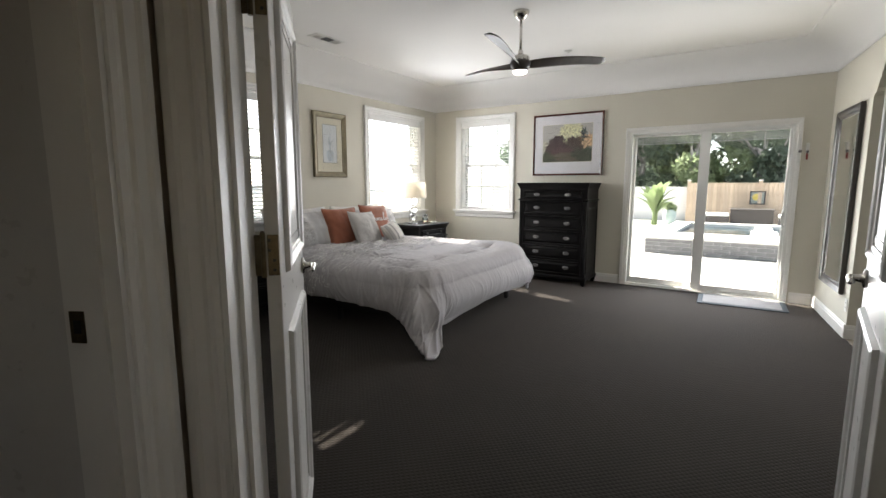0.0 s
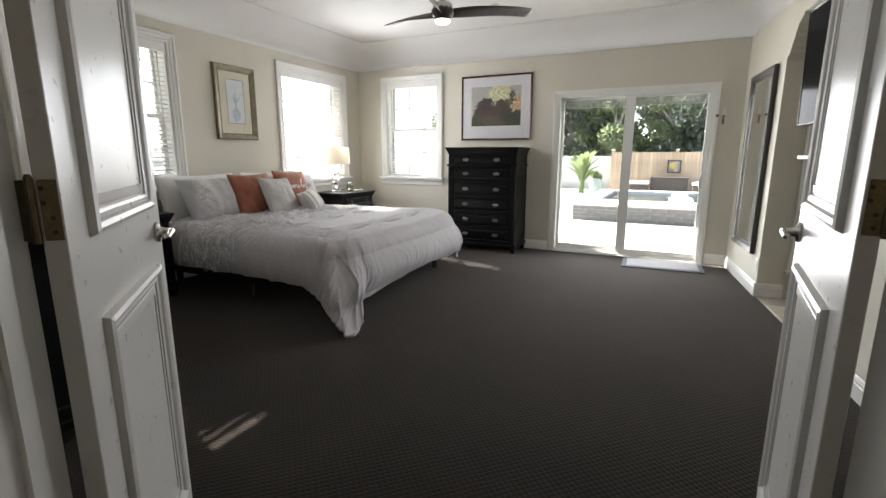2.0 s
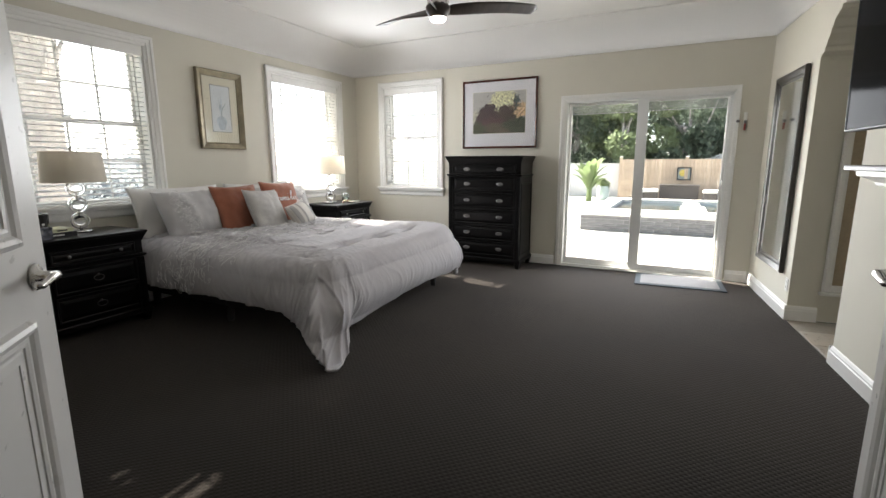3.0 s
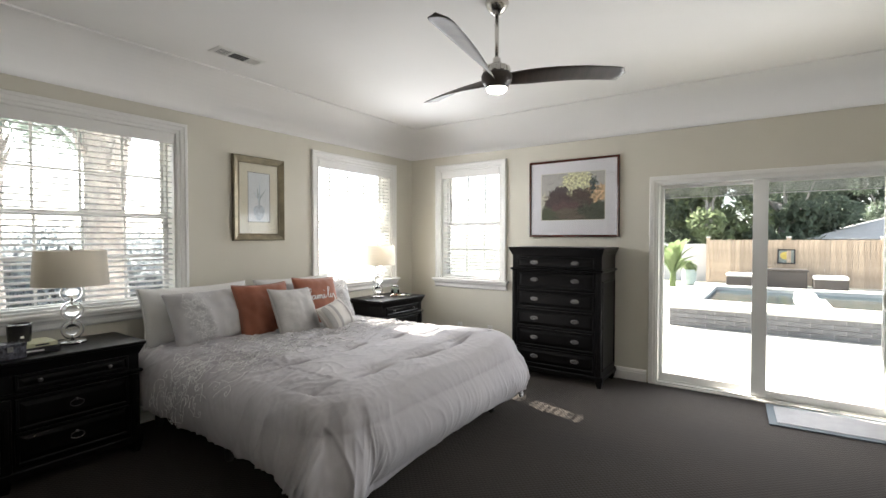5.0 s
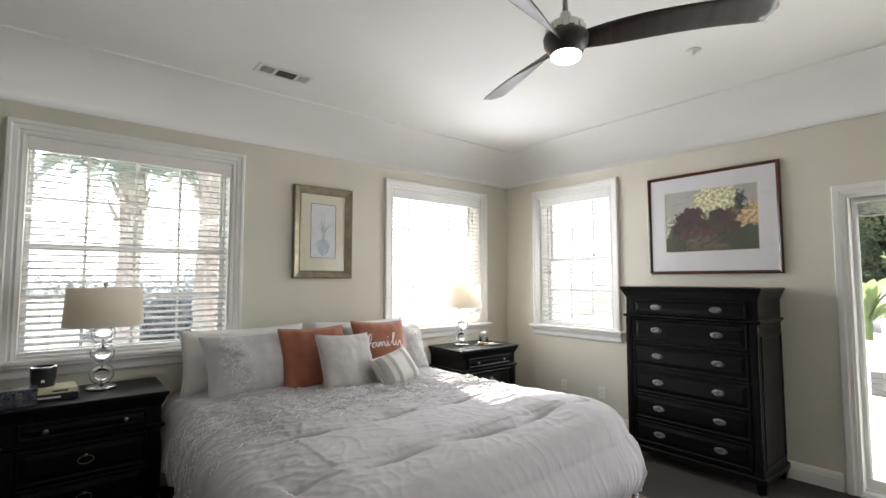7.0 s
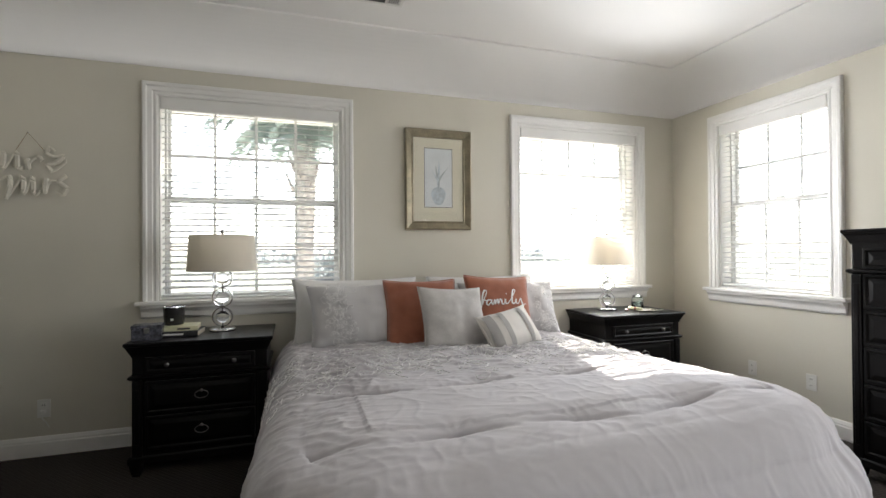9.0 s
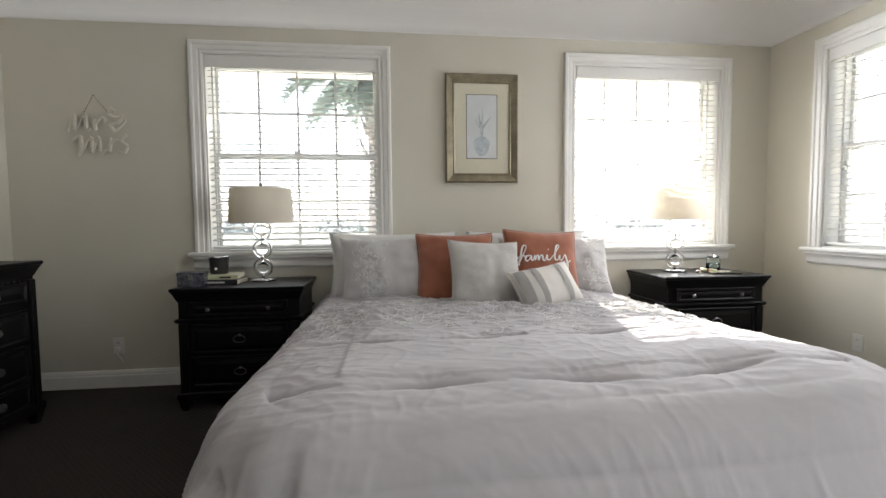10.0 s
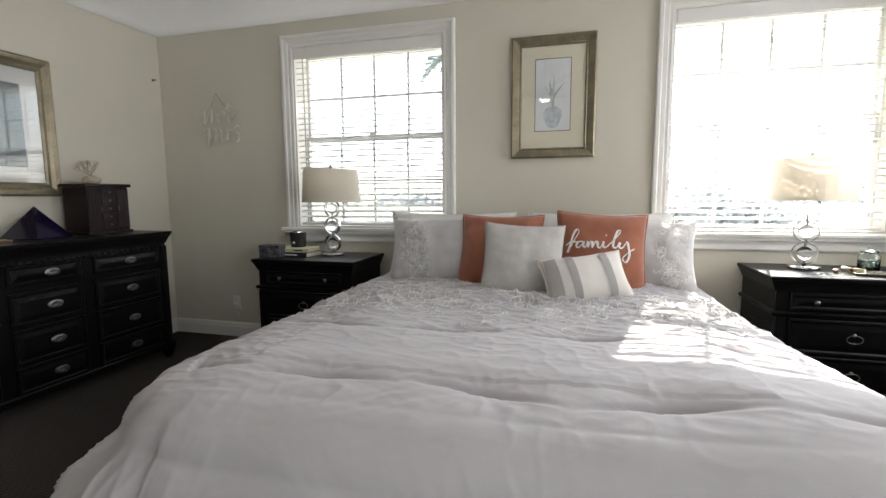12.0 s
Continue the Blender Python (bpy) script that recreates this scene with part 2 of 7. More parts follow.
def crumpled(m, scale, stretch, strength, depth, patches=0.0, drape=None):
    """Adds sharp small creases to a cloth, in patches where asked; drape: another stretch for the parts that hang."""
    nt = m.node_tree
    b = nt.nodes["Principled BSDF"]
    n = tex(nt, "ShaderNodeTexNoise", scale, 3, stretch)
    n.noise_type = "RIDGED_MULTIFRACTAL"
    out = n.outputs[0]
    if drape:
        n2 = tex(nt, "ShaderNodeTexNoise", scale, 3, drape)
        n2.noise_type = "RIDGED_MULTIFRACTAL"
        geo = nt.nodes.new("ShaderNodeNewGeometry")
        up = nt.nodes.new("ShaderNodeSeparateXYZ")
        nt.links.new(geo.outputs["Normal"], up.inputs[0])
        lie = nt.nodes.new("ShaderNodeMapRange")
        lie.inputs["From Min"].default_value, lie.inputs["From Max"].default_value = 0.45, 0.9
        nt.links.new(up.outputs["Z"], lie.inputs[0])
        mx = nt.nodes.new("ShaderNodeMix")
        nt.links.new(lie.outputs[0], mx.inputs[0])
        nt.links.new(n2.outputs[0], mx.inputs[2])
        nt.links.new(n.outputs[0], mx.inputs[3])
        out = mx.outputs[0]
    if patches:
        where = tex(nt, "ShaderNodeTexNoise", patches, 2)
        ease = nt.nodes.new("ShaderNodeMapRange")
        ease.inputs["From Min"].default_value, ease.inputs["From Max"].default_value = 0.42, 0.66
        nt.links.new(where.outputs[0], ease.inputs[0])
        mul = nt.nodes.new("ShaderNodeMath")
        mul.operation = "MULTIPLY"
        nt.links.new(out, mul.inputs[0])
        nt.links.new(ease.outputs[0], mul.inputs[1])
        out = mul.outputs[0]
    bp = nt.nodes.new("ShaderNodeBump")
    bp.inputs["Strength"].default_value, bp.inputs["Distance"].default_value = strength, depth
    nt.links.new(out, bp.inputs["Height"])
    for l in list(b.inputs["Normal"].links):
        nt.links.new(l.from_socket, bp.inputs["Normal"])
    nt.links.new(bp.outputs[0], b.inputs["Normal"])


crumpled(M_COMF, 5.5, (1.7, 0.5, 1), 0.75, 0.008, 1.8, (2.2, 2.2, 0.6))
crumpled(M_COMF, 13.0, (1.5, 0.6, 1), 0.85, 0.0045, 2.6, (1.5, 1.5, 0.4))
M_EMB = shade("white_embroidery_thread", (0.78, 0.77, 0.75), 0.6, var=0.04, scale=30, fine=800, bump=0.2)
M_SHAM = shade("grey_cotton_sham", (0.53, 0.515, 0.515), 0.85, var=0.04, scale=5, fine=500, bump=0.25, depth=0.001, spec=0.15, sheen=0.15)
crumpled(M_SHAM, 6.5, (1, 1, 1), 0.8, 0.008)
M_WHITEP = shade("white_cotton", (0.74, 0.73, 0.71), 0.85, var=0.03, scale=5, fine=500, bump=0.2, depth=0.001, spec=0.15)
M_RUST = shade("rust_velvet", (0.33, 0.122, 0.072), 0.85, var=0.14, scale=9, fine=300, bump=0.25, depth=0.001, spec=0.15, sheen=0.4)
M_KNIT = shade("grey_knit", (0.50, 0.48, 0.46), 0.9, var=0.1, scale=14, fine=180, bump=0.6, depth=0.004, spec=0.1, sheen=0.2)
crumpled(M_KNIT, 12.0, (1, 1, 0.4), 0.6, 0.006)
M_STRIPE = shade("cream_canvas", (0.64, 0.61, 0.57), 0.9, var=0.05, scale=10, fine=350, bump=0.4, depth=0.0015, spec=0.1)
M_BAND = shade("grey_canvas_band", (0.36, 0.345, 0.33), 0.9, var=0.06, scale=10, fine=350, bump=0.4, depth=0.0015, spec=0.1)
M_MATT = shade("mattress_ticking", (0.6, 0.59, 0.57), 0.9, var=0.04, scale=8, fine=300, bump=0.2)
M_BEDBASE = shade("dark_bed_base", (0.03, 0.027, 0.026), 0.6, var=0.15, scale=5, fine=100, bump=0.1)
M_SHADE = thin_cloth("cream_linen_shade", (0.78, 0.73, 0.64), 0.42)
M_SLAT = thin_cloth("white_blind_slat", (0.74, 0.74, 0.735), 0.07, 60, 0.45)
M_CRYSTAL = clear("crystal", (0.97, 0.98, 0.98), 1.5)
M_JAR = clear("jar_glass", (0.9, 0.95, 0.93), 1.45)
M_PANE = pane_glass("window_glass", (0.96, 0.975, 0.975))
M_PICGLASS = pane_glass("picture_glass", (1.0, 1.0, 1.0))
M_OLDGLASS = pane_glass("thick_picture_glass", (1.0, 1.0, 1.0), 0.07)
M_MIRROR = shade("mirror_silver", (0.88, 0.9, 0.9), 0.02, 1.0, var=0.005, scale=2, fine=10, bump=0)
M_GOLD = shade("champagne_gilt", (0.25, 0.215, 0.145), 0.40, 0.6, var=0.2, scale=12, fine=90, bump=0.2, depth=0.001)
M_MAHOG = shade("mahogany", (0.075, 0.022, 0.014), 0.2, var=0.3, scale=5, fine=50, bump=0.08, stretch=(1, 1, 4))
M_ESPR = shade("espresso_frame", (0.028, 0.020, 0.016), 0.3, var=0.25, scale=6, fine=50, bump=0.1)
M_MAT_C = shade("cream_mat_board", (0.72, 0.68, 0.55), 0.9, var=0.02, scale=6, fine=300, bump=0.1)
M_MAT_G = shade("pale_grey_mat_board", (0.78, 0.765, 0.79), 0.9, var=0.02, scale=6, fine=300, bump=0.1)
M_PAPER = shade("pale_blue_paper", (0.74, 0.765, 0.775), 0.9, var=0.05, scale=8, fine=200, bump=0.05)
M_INK = shade("dark_ink", (0.03, 0.03, 0.035), 0.8, var=0.1, bump=0)
M_WASH = shade("blue_grey_wash", (0.54, 0.60, 0.64), 0.9, var=0.2, scale=30, fine=200, bump=0)
M_GREENINK = shade("grey_green_wash", (0.42, 0.47, 0.47), 0.9, var=0.2, scale=30, fine=200, bump=0)
M_PAINTING = painting_material()
M_FANWOOD = shade("dark_walnut_blade", (0.050, 0.036, 0.028), 0.42, var=0.3, scale=3, fine=40, bump=0.1, stretch=(8, 1, 1))
M_FANLIGHT = glow("fan_lamp_diffuser", (1.0, 0.93, 0.80), 6.0)
M_PLASTIC = shade("white_plastic", (0.74, 0.73, 0.69), 0.4, var=0.02, scale=8, fine=50, bump=0)
M_DARKSLOT = shade("dark_slot", (0.02, 0.02, 0.02), 0.8, var=0.1, bump=0)
M_GREYSLOT = shade("grey_damper", (0.16, 0.16, 0.16), 0.7, var=0.1, bump=0)
M_SCREEN = shade("tv_screen_glass", (0.008, 0.008, 0.009), 0.08, var=0.02, bump=0, spec=0.02)
M_BEZEL = shade("black_plastic", (0.012, 0.012, 0.012), 0.4, var=0.1, bump=0.02)
M_SIGN = shade("whitewashed_plywood", (0.70, 0.66, 0.57), 0.7, var=0.10, scale=20, fine=150, bump=0.2)
M_TWINE = shade("jute_twine", (0.25, 0.18, 0.10), 0.9, var=0.2, scale=80, fine=300, bump=0.3)
M_PURPLE = shade("purple_glass_pyramid", (0.006, 0.004, 0.022), 0.14, var=0.2, scale=10, fine=60, bump=0.02, spec=0.6)
M_CORAL = shade("dried_coral", (0.46, 0.39, 0.30), 0.85, var=0.2, scale=30, fine=200, bump=0.4)
M_CHERRY = shade("dark_cherry_wood", (0.014, 0.006, 0.006), 0.3, spec=0.2, var=0.3, scale=8, fine=60, bump=0.08, stretch=(1, 1, 5))
M_CANDLE = shade("smoked_candle_glass", (0.03, 0.028, 0.028), 0.15, var=0.1, bump=0)
M_BOOKC = shade("cream_book_cover", (0.55, 0.54, 0.36), 0.6, var=0.08, scale=20, fine=100, bump=0.05)
M_BOOKB = shade("black_book_cover", (0.018, 0.018, 0.02), 0.45, var=0.1, scale=20, fine=100, bump=0.05)
M_PAGES = shade("book_pages", (0.62, 0.57, 0.45), 0.9, var=0.08, scale=10, fine=200, bump=0.3, stretch=(1, 1, 12))
M_STONEBOX = shade("dark_marbled_box", (0.07, 0.07, 0.085), 0.25, var=0.8, scale=45, fine=120, bump=0.05)
M_SILVER = shade("silver_tray", (0.6, 0.57, 0.5), 0.25, 1.0, var=0.15, scale=20, fine=100, bump=0.05)
M_PEBBLE = shade("sea_glass_pebbles", (0.42, 0.50, 0.47), 0.35, var=0.25, scale=60, fine=200, bump=0.2)
M_MATC = shade("light_grey_mat", (0.34, 0.33, 0.33), 0.95, var=0.06, scale=10, fine=220, bump=0.6, depth=0.003)
M_MATE = shade("blue_grey_mat_border", (0.115, 0.135, 0.15), 0.95, var=0.06, scale=10, fine=220, bump=0.6, depth=0.003)
M_FABRED = shade("red_fabric", (0.25, 0.04, 0.03), 0.8, var=0.1, bump=0.1)
M_PATIO = shade("pale_concrete", (0.62, 0.60, 0.56), 0.85, var=0.06, scale=1.2, fine=40, bump=0.2)
M_SLATE = shade("grey_stone_tile", (0.15, 0.15, 0.16), 0.55, var=0.2, scale=6, fine=60, bump=0.3, per=0.08)
M_COPING = shade("white_coping", (0.66, 0.65, 0.62), 0.7, var=0.06, scale=4, fine=60, bump=0.2)
M_WATER = shade("pool_water", (0.012, 0.035, 0.040), 0.10, var=0.1, scale=2, fine=6, bump=0.3, depth=0.02)
M_FENCE = shade("weathered_cedar", (0.46, 0.36, 0.27), 0.85, var=0.25, scale=4, fine=50, bump=0.4, stretch=(6, 6, 1), per=0.16)
M_STUCCO = shade("white_stucco", (0.62, 0.61, 0.60), 0.9, var=0.04, scale=2, fine=60, bump=0.4)
M_ROOF = shade("grey_shingle_roof", (0.58, 0.56, 0.54), 0.9, var=0.15, scale=8, fine=40, bump=0.4)
M_BARK = shade("tree_bark", (0.42, 0.39, 0.38), 0.95, var=0.3, scale=5, fine=30, bump=0.8, depth=0.02, stretch=(3, 3, 1))
M_LEAF = thin_cloth("tree_leaf", (0.25, 0.30, 0.17), 0.5, 30, 0.6)
M_LEAF2 = thin_cloth("dark_tree_leaf", (0.15, 0.19, 0.14), 0.42, 30, 0.6)
# palm leaf green, with the pale veil of glare put into its colour
M_GLARELEAF = thin_cloth("glare_paled_leaf", (0.36, 0.42, 0.39), 0.45, 30, 0.7)
# leaf colour greyed and lightened to paint in bright outdoor haze
M_HAZELEAF = thin_cloth("haze_tinted_leaf", (0.42, 0.45, 0.47), 0.5, 30, 0.8)
M_BANANA = thin_cloth("banana_leaf", (0.21, 0.27, 0.13), 0.45, 30, 0.5)
M_GRASS = shade("dry_lawn", (0.14, 0.15, 0.12), 0.95, var=0.3, scale=0.6, fine=20, bump=0.5)
M_WICKER = shade("dark_wicker", (0.07, 0.06, 0.055), 0.7, var=0.25, scale=30, fine=120, bump=0.5)
M_CUSHION_O = shade("white_outdoor_cushion", (0.7, 0.69, 0.67), 0.9, var=0.04, bump=0.2)
M_TEALPOT = shade("pale_teal_glaze", (0.36, 0.43, 0.42), 0.35, var=0.1, scale=10, fine=40, bump=0.05)
M_ARTY = shade("yellow_sun_paint", (0.55, 0.42, 0.10), 0.7, var=0.2, scale=14, fine=60, bump=0)
M_ARTT = shade("teal_canvas_paint", (0.24, 0.27, 0.25), 0.7, var=0.2, scale=14, fine=60, bump=0)


# ---- builders ----
def part(name, bm, material, parent=None, label="", smooth=False, m=None):
    """Links a bmesh as ONE mesh object, under a thing or a part where one is given."""
    bmesh.ops.recalc_face_normals(bm, faces=bm.faces)
    me = bpy.data.meshes.new(name)
    bm.to_mesh(me)
    bm.free()
    if smooth:
        me.shade_smooth()
    me.materials.append(material)
    ob = new(name, me)
    if m is not None:
        ob.matrix_basis = m
    if parent is not None:
        ob.parent = parent
    if label:
        ob["label"] = label
    return ob


def shared(name, me, parent, m):
    ob = new(name, me)
    ob.parent = parent
    ob.matrix_basis = m
    return ob


def thing(name, m, label="", category="", group="", kind=""):
    ob = new(name)
    ob.empty_display_size = 0.05
    ob.matrix_basis = m
    return tagged(ob, label, category, group, kind)


def box(bm, x0, y0, z0, x1, y1, z1, bevel=0.0, seg=2, m=None):
    r = bmesh.ops.create_cube(bm, size=1)
    vs = r["verts"]
    for v in vs:
        v.co = Vector((x0 + (v.co.x + 0.5) * (x1 - x0), y0 + (v.co.y + 0.5) * (y1 - y0), z0 + (v.co.z + 0.5) * (z1 - z0)))
    if bevel:
        es = list({e for v in vs for e in v.link_edges})
        r2 = bmesh.ops.bevel(bm, geom=es, offset=bevel, segments=seg, profile=0.5, affect="EDGES")
        vs = list({v for f in r2["faces"] for v in f.verts} | {v for v in vs if v.is_valid})
    if m is not None:
        bmesh.ops.transform(bm, matrix=m, verts=[v for v in vs if v.is_valid])
    return vs


def boxm(x0, y0, z0, x1, y1, z1, bevel=0.0, seg=2):
    bm = bmesh.new()
    box(bm, x0, y0, z0, x1, y1, z1, bevel, seg)
    return bm


def ring(u0, v0, u1, v1, prof, bottom=True, bm=None):
    """A moulding mitred round an opening in the x,z plane, standing out to -y. prof: (outward from the opening, out from the wall)."""
    bm = bm or bmesh.new()
    rows = []
    for off, w in prof:
        if bottom:
            pts = [(u0 - off, v0 - off), (u0 - off, v1 + off), (u1 + off, v1 + off), (u1 + off, v0 - off)]
        else:
            pts = [(u0 - off, v0), (u0 - off, v1 + off), (u1 + off, v1 + off), (u1 + off, v0)]
        rows.append([bm.verts.new((x, -w, z)) for x, z in pts])
    n = len(prof)
    for k in range(4 if bottom else 3):
        j = (k + 1) % 4
        for i in range(n):
            a, b = rows[i], rows[(i + 1) % n]
            bm.faces.new((a[k], a[j], b[j], b[k]))
    if not bottom:
        bm.faces.new([r[0] for r in rows])
        bm.faces.new([r[3] for r in rows])
    return bm


def lathe(prof, n=32, bm=None, m=None):
    """Turns a profile of (radius, height) round z."""
    bm = bm or bmesh.new()
    rings_, made = [], []
    for r, z in prof:
        if r < 1e-5:
            vs = [bm.verts.new((0, 0, z))]
        else:
            vs = [bm.verts.new((r * math.cos(2 * math.pi * k / n), r * math.sin(2 * math.pi * k / n), z)) for k in range(n)]
        rings_.append(vs)
        made += vs
    for a, b in zip(rings_, rings_[1:]):
        for k in range(n):
            j = (k + 1) % n
            f = [a[k % len(a)], a[j % len(a)], b[j % len(b)], b[k % len(b)]]
            f = list(dict.fromkeys(f))
            if len(f) > 2:
                bm.faces.new(f)
    if m is not None:
        bmesh.ops.transform(bm, matrix=m, verts=made)
    return bm


def tube(pts, r, n=6, bm=None, closed=False):
    """A round tube along points."""
    bm = bm or bmesh.new()
    pts = [Vector(p) for p in pts]
    rows = []
    for i, p in enumerate(pts):
        a = pts[i - 1] if i or closed else pts[0]
        b = pts[(i + 1) % len(pts)] if i < len(pts) - 1 or closed else pts[-1]
        d = (b - a).normalized()
        s = d.cross(Vector((0, 0, 1)))
        if s.length < 0.1:
            s = d.cross(Vector((0, 1, 0)))
        s.normalize()
        t = s.cross(d)
        rr = r[i] if isinstance(r, (list, tuple)) else r
        rows.append([bm.verts.new(p + rr * (math.cos(2 * math.pi * k / n) * s + math.sin(2 * math.pi * k / n) * t)) for k in range(n)])
    last = len(rows) if closed else len(rows) - 1
    for i in range(last):
        a, b = rows[i], rows[(i + 1) % len(rows)]
        for k in range(n):
            bm.faces.new((a[k], a[(k + 1) % n], b[(k + 1) % n], b[k]))
    if not closed:
        bm.faces.new(rows[0])
        bm.faces.new(rows[-1])
    return bm


def extrude_poly(pts, z0, z1, bm=None):
    bm = bm or bmesh.new()
    lo = [bm.verts.new((x, y, z0)) for x, y in pts]
    hi = [bm.verts.new((x, y, z1)) for x, y in pts]
    bm.faces.new(lo)
    bm.faces.new(hi)
    for k in range(len(pts)):
        j = (k + 1) % len(pts)
        bm.faces.new((lo[k], lo[j], hi[j], hi[k]))
    return bm


def wall_mesh(length, height, thick, openings):
    """A slab in x,z that stands back to +y from the face y=0, with openings (x0, z0, x1, z1) through it."""
    bm = bmesh.new()
    xs = sorted({0.0, length, *[o[0] for o in openings], *[o[2] for o in openings]})
    for a, b in zip(xs, xs[1:]):
        cuts = sorted((o[1], o[3]) for o in openings if o[0] < (a + b) / 2 < o[2])
        z = 0.0
        for c0, c1 in cuts:
            if c0 > z:
                box(bm, a, 0, z, b, thick, c0)
            z = c1
        if z < height:
            box(bm, a, 0, z, b, thick, height)
    bmesh.ops.remove_doubles(bm, verts=bm.verts, dist=1e-5)
    seen = {}
    for f in bm.faces:
        c = f.calc_center_median()
        seen.setdefault((round(c.x, 4), round(c.y, 4), round(c.z, 4)), []).append(f)
    twice = [f for fs in seen.values() if len(fs) > 1 for f in fs]
    bmesh.ops.delete(bm, geom=twice, context="FACES_ONLY")
    return bm


def along(p, q):
    """The frame of a wall: origin p on the floor, x towards q, z up, y to the outside (left hand of q seen from p)."""
    a = math.atan2(q[1] - p[1], q[0] - p[0])
    return Matrix.Translation((p[0], p[1], 0)) @ Matrix.Rotation(a, 4, "Z")


# ---- the plan ----
WX, NY, SY = -4.97, 8.19, 2.475
SW, NW, NE = (WX, SY), (WX, NY), (0.285, NY)
HL, HR = Vector((-1.348, 2.207)), Vector((0.019, 2.946))
SEU = 2.4345
DU = (HR - HL).normalized()
DN = Vector((-DU.y, DU.x))
EK = 0.1054
SE = tuple(HL + SEU * DU)
JOG = tuple(HL - 1.082 * DU)
JOG2 = (JOG[0], SY)
ROOM = [SW, JOG2, JOG, SE, NE, NW]
PICT, CEIL, COVE = 2.568, 2.908, 0.335


def east(y):
    return 0.285 + EK * (NY - y)


def inset(poly, d):
    """The room's outline moved inwards by d."""
    out = []
    n = len(poly)
    for k in range(n):
        p, a, b = Vector(poly[k]), Vector(poly[k - 1]), Vector(poly[(k + 1) % n])
        e1, e2 = (p - a).normalized(), (b - p).normalized()
        n1, n2 = Vector((-e1.y, e1.x)), Vector((-e2.y, e2.x))
        det = e1.x * e2.y - e1.y * e2.x
        o = p + n1 * d
        t = ((p + n2 * d - o).x * e2.y - (p + n2 * d - o).y * e2.x) / det
        out.append(o + t * e1)
    return out


# floor
bm = bmesh.new()
hall_pts = [HL + DU * -0.14 - DN * 0.0, HL + DU * 1.695, HL + DU * 1.695 - DN * 2.6, HL + DU * -0.14 - DN * 2.6]
extrude_poly(ROOM, -0.12, 0.0, bm)
floor = part("floor", bm, M_CARPET)
tagged(floor, "charcoal grey loop carpet with a small diamond weave", "carpet", kind="structure")
bm = extrude_poly([tuple(p) for p in hall_pts], -0.12, -0.004)
tagged(part("hall_floor", bm, M_CARPET), "charcoal carpet of the hall before the bedroom doors", "carpet", kind="structure")

# ceiling: a flat field and a coved edge with a small lip
bm = bmesh.new()
rows = []
prof = [(0.0, PICT), (0.004, PICT + 0.002)]
for k in range(0, 13):
    a = math.pi / 2 * k / 12
    prof.append((0.012 + (COVE - 0.012) * (1 - math.cos(a)), PICT + 0.010 + (CEIL - 0.015 - PICT - 0.010) * math.sin(a)))
prof += [(COVE + 0.003, CEIL - 0.010), (COVE + 0.003, CEIL)]
for d, z in prof:
    rows.append([bm.verts.new((p.x, p.y, z)) for p in inset(ROOM, d)] if d > 0 else [bm.verts.new((p[0], p[1], z)) for p in ROOM])
for a, b in zip(rows, rows[1:]):
    for k in range(6):
        bm.faces.new((a[k], a[(k + 1) % 6], b[(k + 1) % 6], b[k]))
bm.faces.new(rows[-1])
hi = [bm.verts.new((p[0], p[1], CEIL + 0.12)) for p in ROOM]
bm.faces.new(hi)
for k in range(6):
    bm.faces.new((rows[0][k], rows[0][(k + 1) % 6], hi[(k + 1) % 6], hi[k]))
ceiling = part("ceiling", bm, M_CEIL)
for f in ceiling.data.polygons:
    f.use_smooth = abs(f.normal.z) < 0.995 and abs(f.normal.z) > 0.02
tagged(ceiling, "white painted ceiling with a coved edge", "ceiling", kind="structure")

# walls: frames seen from inside, x to the right, y outward
F_W = along(SW, NW)
F_N = along(NW, NE)
F_E = along(NE, SE)
F_S = along(JOG2, SW)
WIN1 = (3.775 - SY, 0.962, 5.005 - SY, 2.368)
WIN2 = (6.525 - SY, 0.962, 7.745 - SY, 2.368)
WIN3 = (-4.455 - WX, 0.958, -3.575 - WX, 2.366)
SLID = (-1.782 - WX, 0.0, -0.028 - WX, 2.044)
E_LEN = (Vector(SE) - Vector(NE)).length


def e_at(y):
    """Distance along the east wall from its north end."""
    return (NY - y) * math.sqrt(1 + EK * EK)


ARCH = (e_at(6.89), 0.0, e_at(5.95), 2.40)
for name, fr, length, ops in [("wall_west", F_W, NY - SY, [WIN1, WIN2]), ("wall_north", F_N, NE[0] - NW[0], [WIN3, SLID]), ("wall_east", F_E, E_LEN, [ARCH]),
                              ("wall_south", F_S, JOG2[0] - SW[0], []), ("wall_jog", along(JOG, JOG2), JOG2[1] - JOG[1], [])]:
    w = part(name, wall_mesh(length, PICT, 0.20, ops), M_WALL)
    w.matrix_basis = fr
    tagged(w, "cream painted plaster wall", "wall", kind="structure")

# door wall, with a double opening, and the hall in front of it
F_D = along(SE, JOG)
D_LEN = (Vector(SE) - Vector(JOG)).length
DOP = (SEU - 1.574, 0.0, SEU + 0.02, 2.055)
w = part("wall_entry", wall_mesh(D_LEN, PICT, 0.13, [DOP]), M_WALL)
w.matrix_basis = F_D
tagged(w, "cream painted wall with a double doorway", "wall", kind="structure")
bm = bmesh.new()
box(bm, DOP[0] - 0.0, -0.004, 0, DOP[0] + 0.02, 0.134, 2.055)
box(bm, DOP[2] - 0.02, -0.004, 0, DOP[2], 0.134, 2.055)
box(bm, DOP[0] + 0.02, -0.004, 2.035, DOP[2] - 0.02, 0.134, 2.055)
box(bm, DOP[0] + 0.02, 0.05, 0, DOP[0] + 0.032, 0.085, 2.035)
